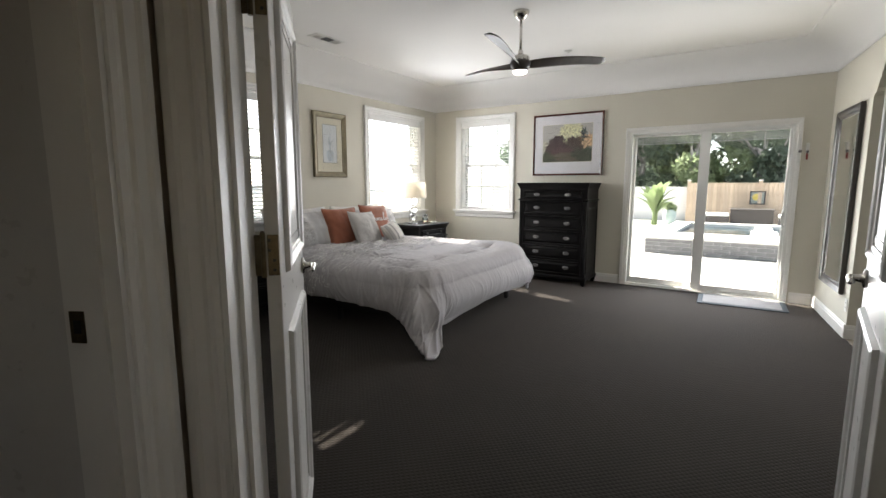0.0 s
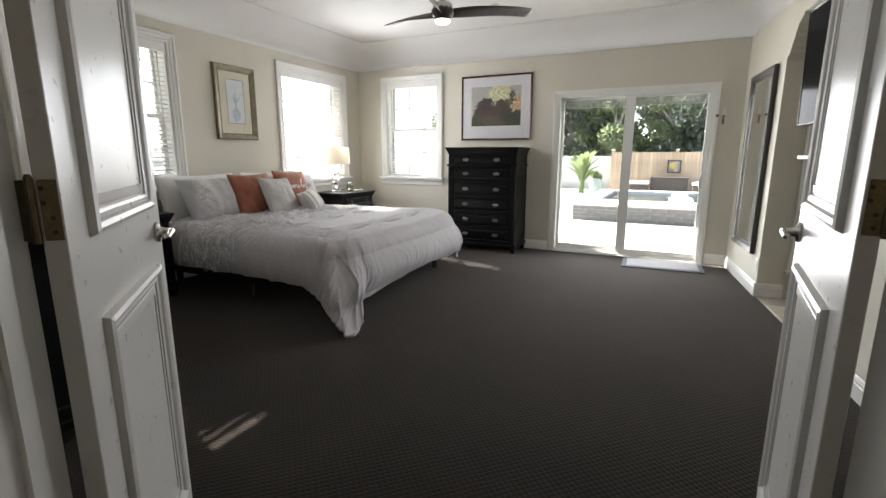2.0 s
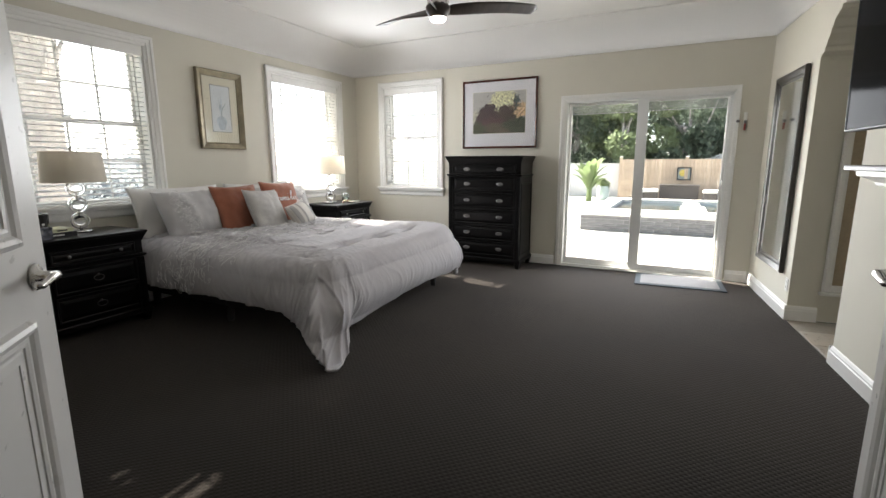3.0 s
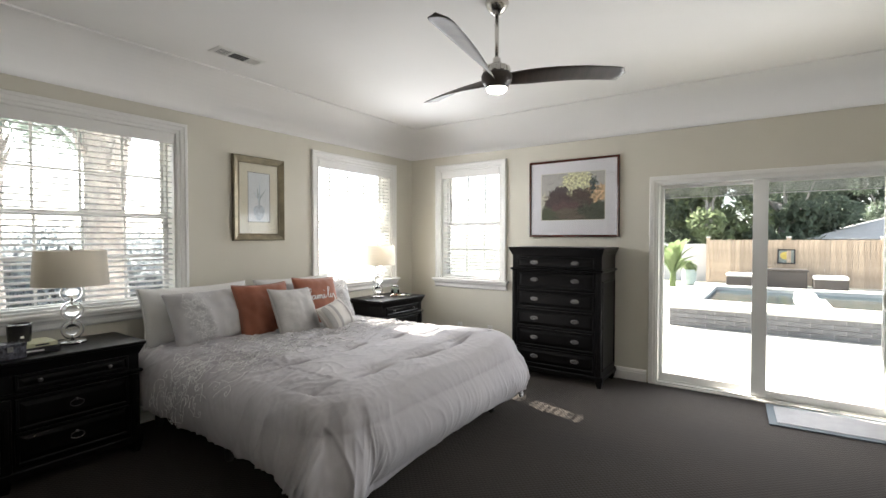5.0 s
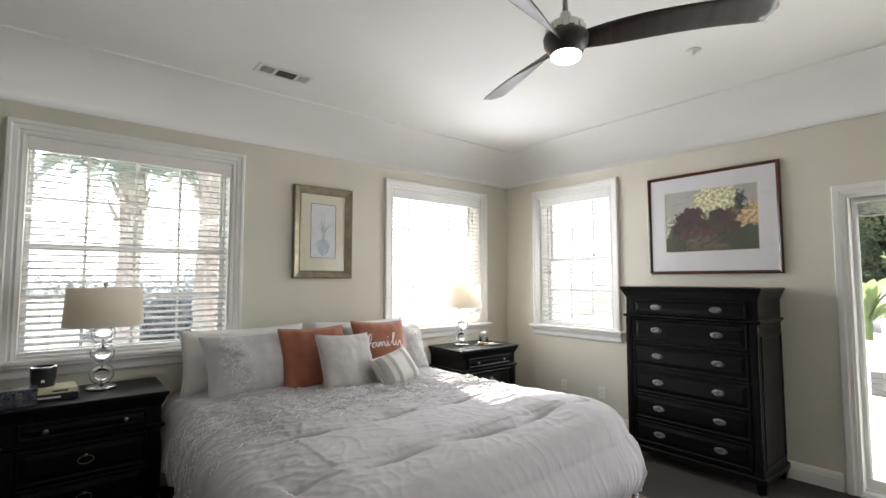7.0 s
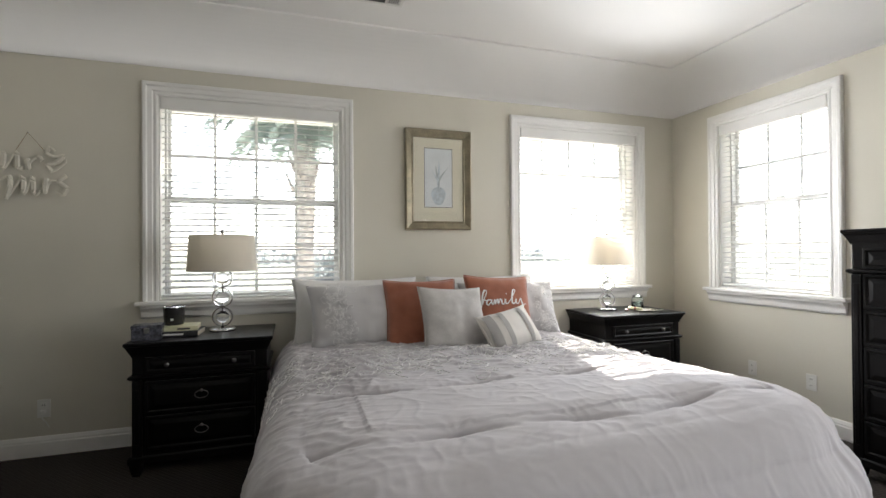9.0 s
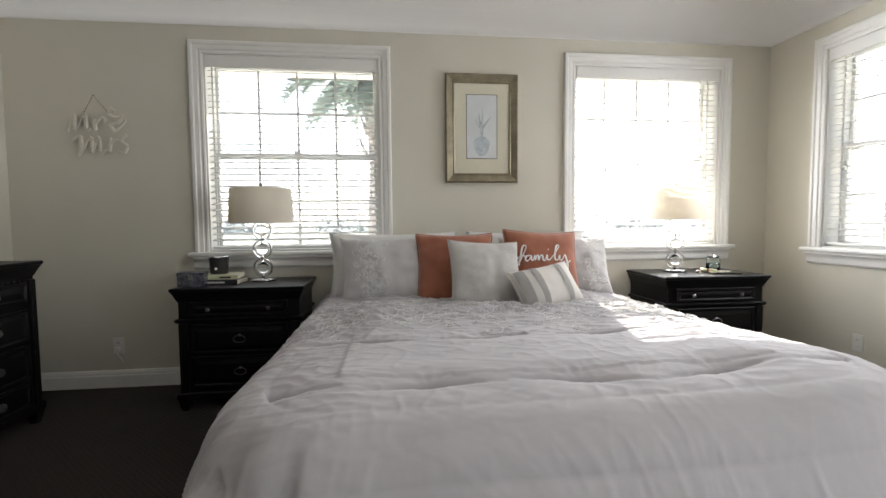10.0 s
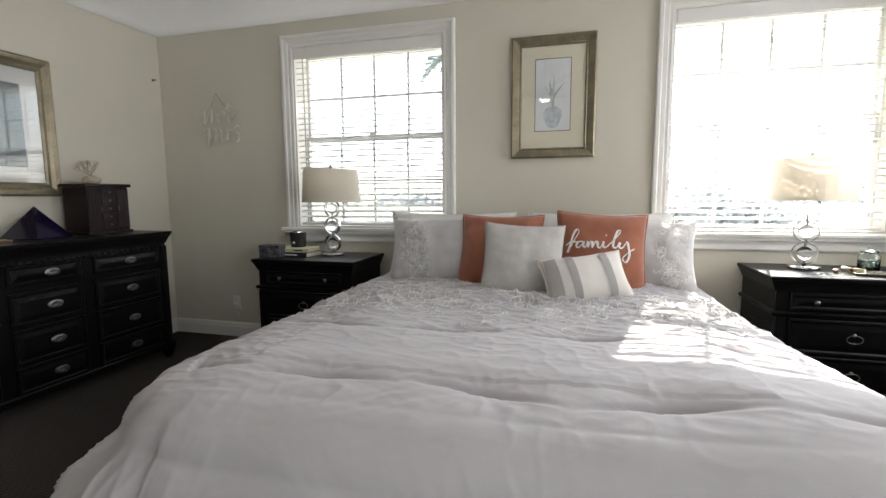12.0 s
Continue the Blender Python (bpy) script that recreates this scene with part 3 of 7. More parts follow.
box(bm, DOP[2] - 0.032, 0.05, 0, DOP[2] - 0.02, 0.085, 2.035)
frame_d = thing("door_frame", F_D, "white painted double door frame with moulded casing", "door frame", kind="structure")
part("jamb", bm, M_TRIM, frame_d)
CASING = [(0.0, 0.0), (0.0, 0.012), (0.012, 0.016), (0.020, 0.012), (0.028, 0.012), (0.034, 0.020), (0.060, 0.022), (0.068, 0.030), (0.086, 0.030), (0.092, 0.024), (0.092, 0.0)]
c = part("casing", ring(DOP[0] + 0.006, 0, DOP[2] - 0.006, 2.049, CASING, False), M_TRIM, frame_d)
c = part("casing", ring(DOP[0] + 0.006, 0, DOP[2] - 0.006, 2.049, CASING, False), M_TRIM, frame_d)
c.matrix_basis = Matrix.Translation((0, 0.13, 0)) @ Matrix.Diagonal((1, -1, 1, 1))

# hall: side walls, back wall and ceiling
HF = Matrix.Translation((HL.x, HL.y, 0)) @ Matrix.Rotation(math.atan2(DU.y, DU.x), 4, "Z")
SIDE = (0.140, 0.0, 0.93, 2.05)
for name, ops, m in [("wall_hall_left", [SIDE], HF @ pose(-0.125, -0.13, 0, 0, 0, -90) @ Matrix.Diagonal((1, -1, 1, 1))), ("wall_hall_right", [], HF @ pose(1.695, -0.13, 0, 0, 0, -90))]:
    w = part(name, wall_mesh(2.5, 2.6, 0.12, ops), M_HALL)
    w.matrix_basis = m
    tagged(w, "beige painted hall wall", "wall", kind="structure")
# unseen opening and amber pane, added to let warm fill light into the hall
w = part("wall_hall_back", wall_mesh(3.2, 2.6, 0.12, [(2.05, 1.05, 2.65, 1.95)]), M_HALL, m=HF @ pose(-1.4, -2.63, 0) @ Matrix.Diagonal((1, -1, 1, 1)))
tagged(w, "beige painted hall end wall with an opening added for fill light", "wall", kind="structure")
hp = thing("unseen_fill_window", HF @ pose(-1.4, -2.63, 0) @ Matrix.Diagonal((1, -1, 1, 1)), "unseen amber-tinted window in a white frame, added to light the hall", "window", kind="structure")
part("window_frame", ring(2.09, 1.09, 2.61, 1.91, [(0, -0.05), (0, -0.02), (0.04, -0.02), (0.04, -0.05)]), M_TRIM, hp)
part("pane", boxm(2.085, 0.03, 1.085, 2.615, 0.036, 1.915), pane_glass("warm_fill_glass", (0.96, 0.84, 0.68)), hp).visible_shadow = False
bm = bmesh.new()
box(bm, -1.4, -2.75, 2.6, 1.8, -0.13, 2.7)
tagged(part("hall_ceiling", bm, M_CEIL, m=HF), "white painted hall ceiling", "ceiling", kind="structure")
bm = bmesh.new()
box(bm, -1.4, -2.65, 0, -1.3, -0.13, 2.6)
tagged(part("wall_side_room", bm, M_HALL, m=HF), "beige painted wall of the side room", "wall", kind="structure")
tagged(part("wall_side_room", boxm(-1.3, -0.262, 0, -0.246, -0.135, 2.6), M_DOOR, m=HF), "glossy white painted wall of the side room", "wall", kind="structure")
tagged(part("side_room_floor", boxm(-1.4, -2.65, -0.12, -0.14, -0.13, -0.004), M_CARPET, m=HF), "charcoal carpet of the side room", "carpet", kind="structure")
# the side doorway's frame, with its strike plate
fs = thing("side_door_frame", HF @ pose(-0.125, -0.13, 0, 0, 0, -90) @ Matrix.Diagonal((1, -1, 1, 1)), "white painted door frame with a brass strike plate", "door frame", kind="structure")
bm = bmesh.new()
box(bm, SIDE[0], -0.003, 0, SIDE[0] + 0.02, 0.123, 2.05)
box(bm, SIDE[2] - 0.02, -0.003, 0, SIDE[2], 0.123, 2.05)
box(bm, SIDE[0] + 0.02, 0.03, 0, SIDE[0] + 0.03, 0.07, 2.03)
part("jamb", bm, M_TRIM, fs)
part("casing", ring(SIDE[0] + 0.006, 0, SIDE[2] - 0.006, 2.04, CASING, False), M_TRIM, fs)
bm = boxm(SIDE[0] + 0.0195, 0.080, 1.06, SIDE[0] + 0.0225, 0.112, 1.125, 0.001)
sp = part("strike_plate", bm, M_BRASS, fs, "brass strike plate")
part("latch_hole", boxm(SIDE[0] + 0.0222, 0.088, 1.08, SIDE[0] + 0.0232, 0.103, 1.107), M_DARKSLOT, sp)


# ---- doors ----
def panel_leaf(name, width, height, side, m, label):
    """A two-panel door leaf hung at the origin along x; side: +1 or -1, the way its thickness goes from the pin."""
    root = thing(name, m, label, "door", kind="structure")
    t = 0.035
    y0, y1 = (0.004, t + 0.004) if side > 0 else (-t - 0.004, -0.004)
    g = 0.004
    bm = bmesh.new()
    box(bm, g, y0, 0.014, width, y1, height, 0.002, 1)
    leaf = part("leaf", bm, M_DOOR, root)
    moulding = [(0.0, 0.0), (0.0, 0.004), (0.008, 0.007), (0.018, 0.006), (0.024, 0.013), (0.034, 0.018), (0.044, 0.014), (0.050, 0.0)]
    for face, off in ((1, -y0), (-1, y1)):
        for z0, z1 in ((0.20, 0.912), (1.178, 1.86)):
            bm = ring(0.165, z0, width - 0.172, z1, moulding)
            for v in bm.verts:
                v.co.y = (v.co.y - off + 0.0) if face > 0 else (off - v.co.y)
            part("panel_moulding", bm, M_DOOR, root)
            bm = ring(0.195, z0 + 0.03, width - 0.202, z1 - 0.03, [(0.0, 0.0), (0.0, 0.003), (0.02, 0.0015), (0.024, 0.0)])
            for v in bm.verts:
                v.co.y = (v.co.y - off) if face > 0 else (off - v.co.y)
            part("panel_bevel", bm, M_DOOR, root)
        # lever handle
        hx, hz = width - 0.072, 1.05
        yy = y0 if face > 0 else y1
        d = -1 if face > 0 else 1
        rot = Matrix.Translation((hx, yy, hz)) @ Matrix.Rotation(radians(90 if d < 0 else -90), 4, "X")
        bm = lathe([(0, 0), (0.030, 0), (0.033, 0.004), (0.031, 0.009), (0.016, 0.013), (0.012, 0.03), (0.012, 0.045), (0, 0.045)], 24, m=rot)
        h = part("door_handle", bm, M_CHROME, root, "brushed nickel lever handle", True)
        pts = [(hx + 0.004, yy + d * 0.042, hz), (hx - 0.02, yy + d * 0.046, hz + 0.004), (hx - 0.05, yy + d * 0.047, hz + 0.001), (hx - 0.08, yy + d * 0.045, hz - 0.005), (hx - 0.105, yy + d * 0.043, hz + 0.002)]
        part("lever", tube(pts, [0.012, 0.011, 0.009, 0.0085, 0.009], 10), M_CHROME, h, smooth=True)
    for hz in (0.25, 1.195, 1.82):
        bm = bmesh.new()
        box(bm, g - 0.003, y0 + 0.002, hz - 0.052, g, y1 - 0.006, hz + 0.052, 0.001, 1)
        box(bm, 0.003, -0.0015, hz - 0.052, 0.027, 0.0015, hz + 0.052, 0.0005, 1, m=Matrix.Rotation(radians(71.5 if side < 0 else -56.8), 4, "Z"))
        lathe([(0, -0.056), (0.0065, -0.056), (0.0065, 0.056), (0.004, 0.062), (0, 0.062)], 10, bm, Matrix.Translation((-0.001, 0, hz)))
        hg = part("hinge", bm, M_BRASS, root, "antique brass hinge")
        bm = bmesh.new()
        for sz in (-0.038, -0.013, 0.013, 0.038):
            lathe([(0, 0.0), (0.0045, 0.0), (0.004, 0.0014), (0, 0.0014)], 8, bm, Matrix.Translation((g - 0.003, (y0 + y1) / 2 + (0.007 if sz > 0 else -0.004), hz + sz)) @ Matrix.Rotation(radians(-90), 4, "Y"))
        part("screw", bm, M_DARKSLOT, hg)
    return root


panel_leaf("door_1", 0.770, 2.03, -1, pose(HL.x + 0.022 * DU.x, HL.y + 0.022 * DU.y, 0, 0, 0, 136.9), "glossy white two-panel door leaf, standing open")
panel_leaf("door_2", 0.770, 2.03, 1, pose(HR.x - 0.022 * DU.x, HR.y - 0.022 * DU.y, 0, 0, 0, 85.2), "glossy white two-panel door leaf, open against the wall")

# ---- baseboards ----
BASE = [(0.0, 0.0), (0.018, 0.0), (0.018, 0.085), (0.014, 0.092), (0.014, 0.102), (0.008, 0.118), (0.004, 0.124), (0.0, 0.124)]


def baseboard(fr, x0, x1):
    bm = bmesh.new()
    a = [bm.verts.new((x0, -d, z)) for d, z in BASE]
    b = [bm.verts.new((x1, -d, z)) for d, z in BASE]
    n = len(BASE)
    for k in range(n):
        bm.faces.new((a[k], a[(k + 1) % n], b[(k + 1) % n], b[k]))
    bm.faces.new(a)
    bm.faces.new(b)
    tagged(part("baseboard", bm, M_TRIM, m=fr), "white moulded baseboard along the cream wall", "baseboard", kind="structure")


W_LEN, N_LEN = NY - SY, NE[0] - NW[0]
baseboard(F_W, 0, W_LEN)
baseboard(F_N, 0.018, SLID[0] - 0.085)
baseboard(F_N, SLID[2] + 0.085, N_LEN - 0.018)
baseboard(F_E, 0, ARCH[0])
baseboard(F_E, ARCH[2], E_LEN - 0.02)
baseboard(F_S, 0, JOG2[0] - SW[0] - 0.018)
baseboard(along(JOG, JOG2), 0, JOG2[1] - JOG[1])
baseboard(F_D, 0.02, DOP[0] - 0.09)
baseboard(F_D, DOP[2] + 0.09, D_LEN - 0.02)
# return of the baseboard into the archway
baseboard(F_E @ pose(ARCH[0], 0, 0, 0, 0, 90), -0.017, 0.21)
baseboard(F_E @ pose(ARCH[2], 0.20, 0, 0, 0, -90), -0.0, 0.217)


# ---- windows ----
def muntins(x0, z0, x1, z1, nx, nz, y):
    bm = bmesh.new()
    for k in range(1, nx):
        x = x0 + (x1 - x0) * k / nx
        box(bm, x - 0.009, y, z0, x + 0.009, y + 0.006, z1)
    for k in range(1, nz):
        z = z0 + (z1 - z0) * k / nz
        box(bm, x0, y - 0.001, z - 0.009, x1, y + 0.007, z + 0.009)
    return bm


def sash(root, name, x0, z0, x1, z1, y, nx, nz):
    f = 0.029
    s = part(name, ring(x0 + f, z0 + f, x1 - f, z1 - f, [(0, 0), (0, 0.024), (0.006, 0.030), (f, 0.030), (f, 0.0)]), M_VINYL, root, m=Matrix.Translation((0, y, 0)))
    part("muntin", muntins(x0 + f, z0 + f, x1 - f, z1 - f, nx, nz, -0.016), M_VINYL, s)
    p = part("pane", boxm(x0 + f - 0.005, -0.013, z0 + f - 0.005, x1 - f + 0.005, -0.010, z1 - f + 0.005), M_PANE, s, "clear window glass")
    p.visible_shadow = False
    return s


def window(name, fr, op, nx, label):
    x0, z0, x1, z1 = op
    root = thing(name, fr, label, "window", kind="structure")
    part("casing", ring(x0, z0, x1, z1, CASING, False), M_TRIM, root)
    part("window_sill", boxm(x0 - 0.13, -0.066, z0 - 0.028, x1 + 0.13, 0.06, z0, 0.009, 3), M_TRIM, root)
    bm = bmesh.new()
    prof_ = [(0.0, z0 - 0.028), (0.046, z0 - 0.028), (0.046, z0 - 0.045), (0.030, z0 - 0.060), (0.024, z0 - 0.075), (0.022, z0 - 0.105), (0.012, z0 - 0.118), (0.0, z0 - 0.118)]
    a = [bm.verts.new((x0 - 0.10, -d, z)) for d, z in prof_]
    b = [bm.verts.new((x1 + 0.10, -d, z)) for d, z in prof_]
    for k in range(len(prof_)):
        bm.faces.new((a[k], a[(k + 1) % 8], b[(k + 1) % 8], b[k]))
    bm.faces.new(a)
    bm.faces.new(b)
    part("apron", bm, M_TRIM, root)
    bm = bmesh.new()
    for q in ((x0, z0, x0 + 0.012, z1), (x1 - 0.012, z0, x1, z1), (x0 + 0.012, z1 - 0.012, x1 - 0.012, z1), (x0 + 0.012, z0, x1 - 0.012, z0 + 0.012)):
        box(bm, q[0], 0.002, q[1], q[2], 0.21, q[3])
    part("jamb_liner", bm, M_TRIM, root)
    part("window_frame", ring(x0 + 0.024, z0 + 0.024, x1 - 0.024, z1 - 0.024, [(0, 0), (0, 0.085), (0.012, 0.085), (0.012, 0)]), M_VINYL, root, m=Matrix.Translation((0, 0.205, 0)))
    mid = 1.672
    sash(root, "upper_sash", x0 + 0.015, mid - 0.02, x1 - 0.015, z1 - 0.02, 0.195, nx, 2)
    low = sash(root, "lower_sash", x0 + 0.015, z0 + 0.015, x1 - 0.015, mid + 0.022, 0.160, nx, 2)
    part("sash_lock", boxm((x0 + x1) / 2 - 0.025, -0.045, mid + 0.022, (x0 + x1) / 2 + 0.025, -0.005, mid + 0.036, 0.003), M_VINYL, low)
    for sx in (x0 + 0.03, x1 - 0.05):
        part("tilt_latch", boxm(sx, -0.05, mid - 0.16, sx + 0.018, -0.03, mid - 0.125, 0.003), M_CHROME, low)
    return root


def blind(fr, op, tilt, label):
    """A wide-slat blind, let down, with its slats open."""
    x0, z0, x1, z1 = op
    root = thing("window_blind", fr, label, "blind", "window blinds")
    part("valance", boxm(x0 + 0.014, -0.008, z1 - 0.088, x1 - 0.014, 0.006, z1 - 0.004, 0.004), M_TRIM, root)
    part("headrail", boxm(x0 + 0.018, 0.012, z1 - 0.06, x1 - 0.018, 0.068, z1 - 0.014), M_VINYL, root)
    bm = bmesh.new()
    hw = (x1 - x0) / 2 - 0.018
    prof_ = [(-0.025, -0.0022), (-0.0125, 0.0004), (0, 0.0014), (0.0125, 0.0004), (0.025, -0.0022), (0.025, 0.0004), (0.0125, 0.003), (0, 0.004), (-0.0125, 0.003), (-0.025, 0.0004)]
    a = [bm.verts.new((-hw, y, z)) for y, z in prof_]
    b = [bm.verts.new((hw, y, z)) for y, z in prof_]
    for k in range(10):
        bm.faces.new((a[k], a[(k + 1) % 10], b[(k + 1) % 10], b[k]))
    bm.faces.new(a)
    bm.faces.new(b)
    first = None
    z, k = z1 - 0.10, 0
    while z > z0 + 0.055:
        m = Matrix.Translation(((x0 + x1) / 2, 0.042, z)) @ Matrix.Rotation(radians(tilt), 4, "X")
        if first is None:
            first = part("slat", bm, M_SLAT, root, m=m)
        else:
            shared("slat", first.data, root, m)
        z -= 0.0435
    part("bottom_rail", boxm(x0 + 0.018, 0.018, z0 + 0.022, x1 - 0.018, 0.066, z0 + 0.040, 0.004), M_VINYL, root)
    for cx in (x0 + 0.16, (x0 + x1) / 2, x1 - 0.16):
        bm = bmesh.new()
        for yy in (0.016, 0.068):
            tube([(cx, yy, z0 + 0.03), (cx, yy, z1 - 0.03)], 0.0011, 4, bm)
        part("ladder_cord", bm, M_VINYL, root)
    return root


window("window_1", F_W, WIN1, 4, "white double-hung window with moulded casing and grilles")
window("window_2", F_W, WIN2, 4, "white double-hung window with moulded casing behind the lamp")
window("window_3", F_N, WIN3, 3, "white double-hung window with moulded casing beside the chest")
blind(F_W, WIN1, 15, "white slatted window blind, lowered with slats open")
blind(F_W, WIN2, 14, "white slatted window blind, lowered and glowing with sun")
blind(F_N, WIN3, 8, "white slatted window blind, lowered with slats open")

# ---- sliding door ----
sl = thing("sliding_door", F_N, "white vinyl sliding glass door to the patio", "sliding door", kind="structure")
x0, _, x1, z1 = SLID
part("casing", ring(x0, 0, x1, z1, [(0, 0), (0, 0.012), (0.02, 0.014), (0.03, 0.020), (0.062, 0.022), (0.068, 0.016), (0.068, 0.0)], False), M_TRIM, sl)
bm = bmesh.new()
box(bm, x0, 0.0, 0.0, x0 + 0.016, 0.17, z1)
box(bm, x1 - 0.016, 0.0, 0.0, x1, 0.17, z1)
box(bm, x0 + 0.016, 0.0, z1 - 0.018, x1 - 0.016, 0.17, z1)
box(bm, x0 + 0.016, 0.0, 0.0, x1 - 0.016, 0.17, 0.028)
box(bm, x0 + 0.016, 0.055, 0.028, x1 - 0.016, 0.062, 0.045)
part("frame", bm, M_VINYL, sl)
mid = -0.912 - WX
for nm, a, b, y in (("fixed_panel", x0 + 0.016, mid + 0.03, 0.13), ("sliding_panel", mid - 0.03, x1 - 0.016, 0.055)):
    f = 0.034
    pn = part(nm, ring(a + f, 0.03 + 0.065, b - f, z1 - 0.018 - f, [(0, 0), (0, 0.022), (0.010, 0.034), (f - 0.002, 0.034), (f - 0.002, 0.0)]), M_VINYL, sl, m=Matrix.Translation((0, y, 0)))
    p = part("pane", boxm(a + f - 0.004, -0.020, 0.09, b - f + 0.004, -0.016, z1 - 0.048), M_PANE, pn, "clear door glass")
    p.visible_shadow = False
    bm = bmesh.new()
    for k in range(9):
        zz = z1 - 0.062 - k * 0.0085
        box(bm, a + f + 0.004, -0.012, zz, b - f - 0.004, 0.004, zz + 0.003)
    box(bm, a + f + 0.002, -0.014, z1 - 0.150, b - f - 0.002, 0.006, z1 - 0.140)
    part("raised_blind", bm, shade("grey_blind_slats", (0.42, 0.42, 0.44), 0.5, var=0.05), pn, "raised grey slats between the panes")
    sx_ = b - 0.022 if nm == "sliding_panel" else a + 0.006
    part("blind_slider", boxm(sx_, -0.046, 0.72, sx_ + 0.018, -0.034, 0.78, 0.003), M_VINYL, pn)
    part("bottom_rail", boxm(a + 0.002, -0.033, 0.032, b - 0.002, -0.001, 0.096), M_VINYL, pn)
part("interlock", boxm(mid - 0.058, 0.012, 0.03, mid + 0.058, 0.020, z1 - 0.02, 0.003), M_VINYL, sl)
hx = x1 - 0.034
pts = [(hx, 0.02, 0.90), (hx, -0.012, 0.91), (hx - 0.014, -0.030, 0.95), (hx - 0.018, -0.034, 1.0), (hx - 0.014, -0.030, 1.05), (hx, -0.012, 1.09), (hx, 0.02, 1.10)]
part("door_handle", tube(pts, 0.011, 10), M_VINYL, sl, "white looped pull handle", True)
part("handle_plate", boxm(hx - 0.016, 0.012, 0.885, hx + 0.016, 0.022, 1.115, 0.004), M_VINYL, sl)
part("threshold", boxm(x0, -0.03, 0.0, x1, 0.0, 0.012, 0.003), M_TRIM, sl)


# ---- bed ----
BX0, BX1, BY0, BY1, BZ = -4.90, -2.66, 4.65, 6.665, 0.64
bed = thing("bed", pose((BX0 + BX1) / 2, (BY0 + BY1) / 2, 0), "king-size bed on a low dark base", "bed")
lx, ly = (BX1 - BX0) / 2, (BY1 - BY0) / 2
part("mattress", boxm(-lx, -ly + 0.07, 0.34, lx - 0.08, ly - 0.07, BZ - 0.03, 0.05, 4), M_MATT, bed, "pale mattress", True)
part("base", boxm(-lx + 0.02, -ly + 0.02, 0.16, lx - 0.02, ly - 0.02, 0.34, 0.02, 2), M_BEDBASE, bed)
for sx in (-lx + 0.12, 0, lx - 0.12):
    for sy in (-ly + 0.12, ly - 0.12):
        part("leg", lathe([(0, 0), (0.022, 0), (0.03, 0.02), (0.034, 0.16), (0, 0.16)], 14, m=Matrix.Translation((sx, sy, 0))), M_BEDBASE, bed, smooth=True)


def fold(v, k):
    return noise.noise(Vector((v[0] * k, v[1] * k, 3.1)))


TUFTS = [(-2.86, BY0 + 0.05 + 0.49 * k) for k in range(5)] + [(-3.37, BY0 + 0.31 + 0.51 * k) for k in range(4)] + [(-3.88, BY0 + 0.06 + 0.50 * k) for k in range(5)]


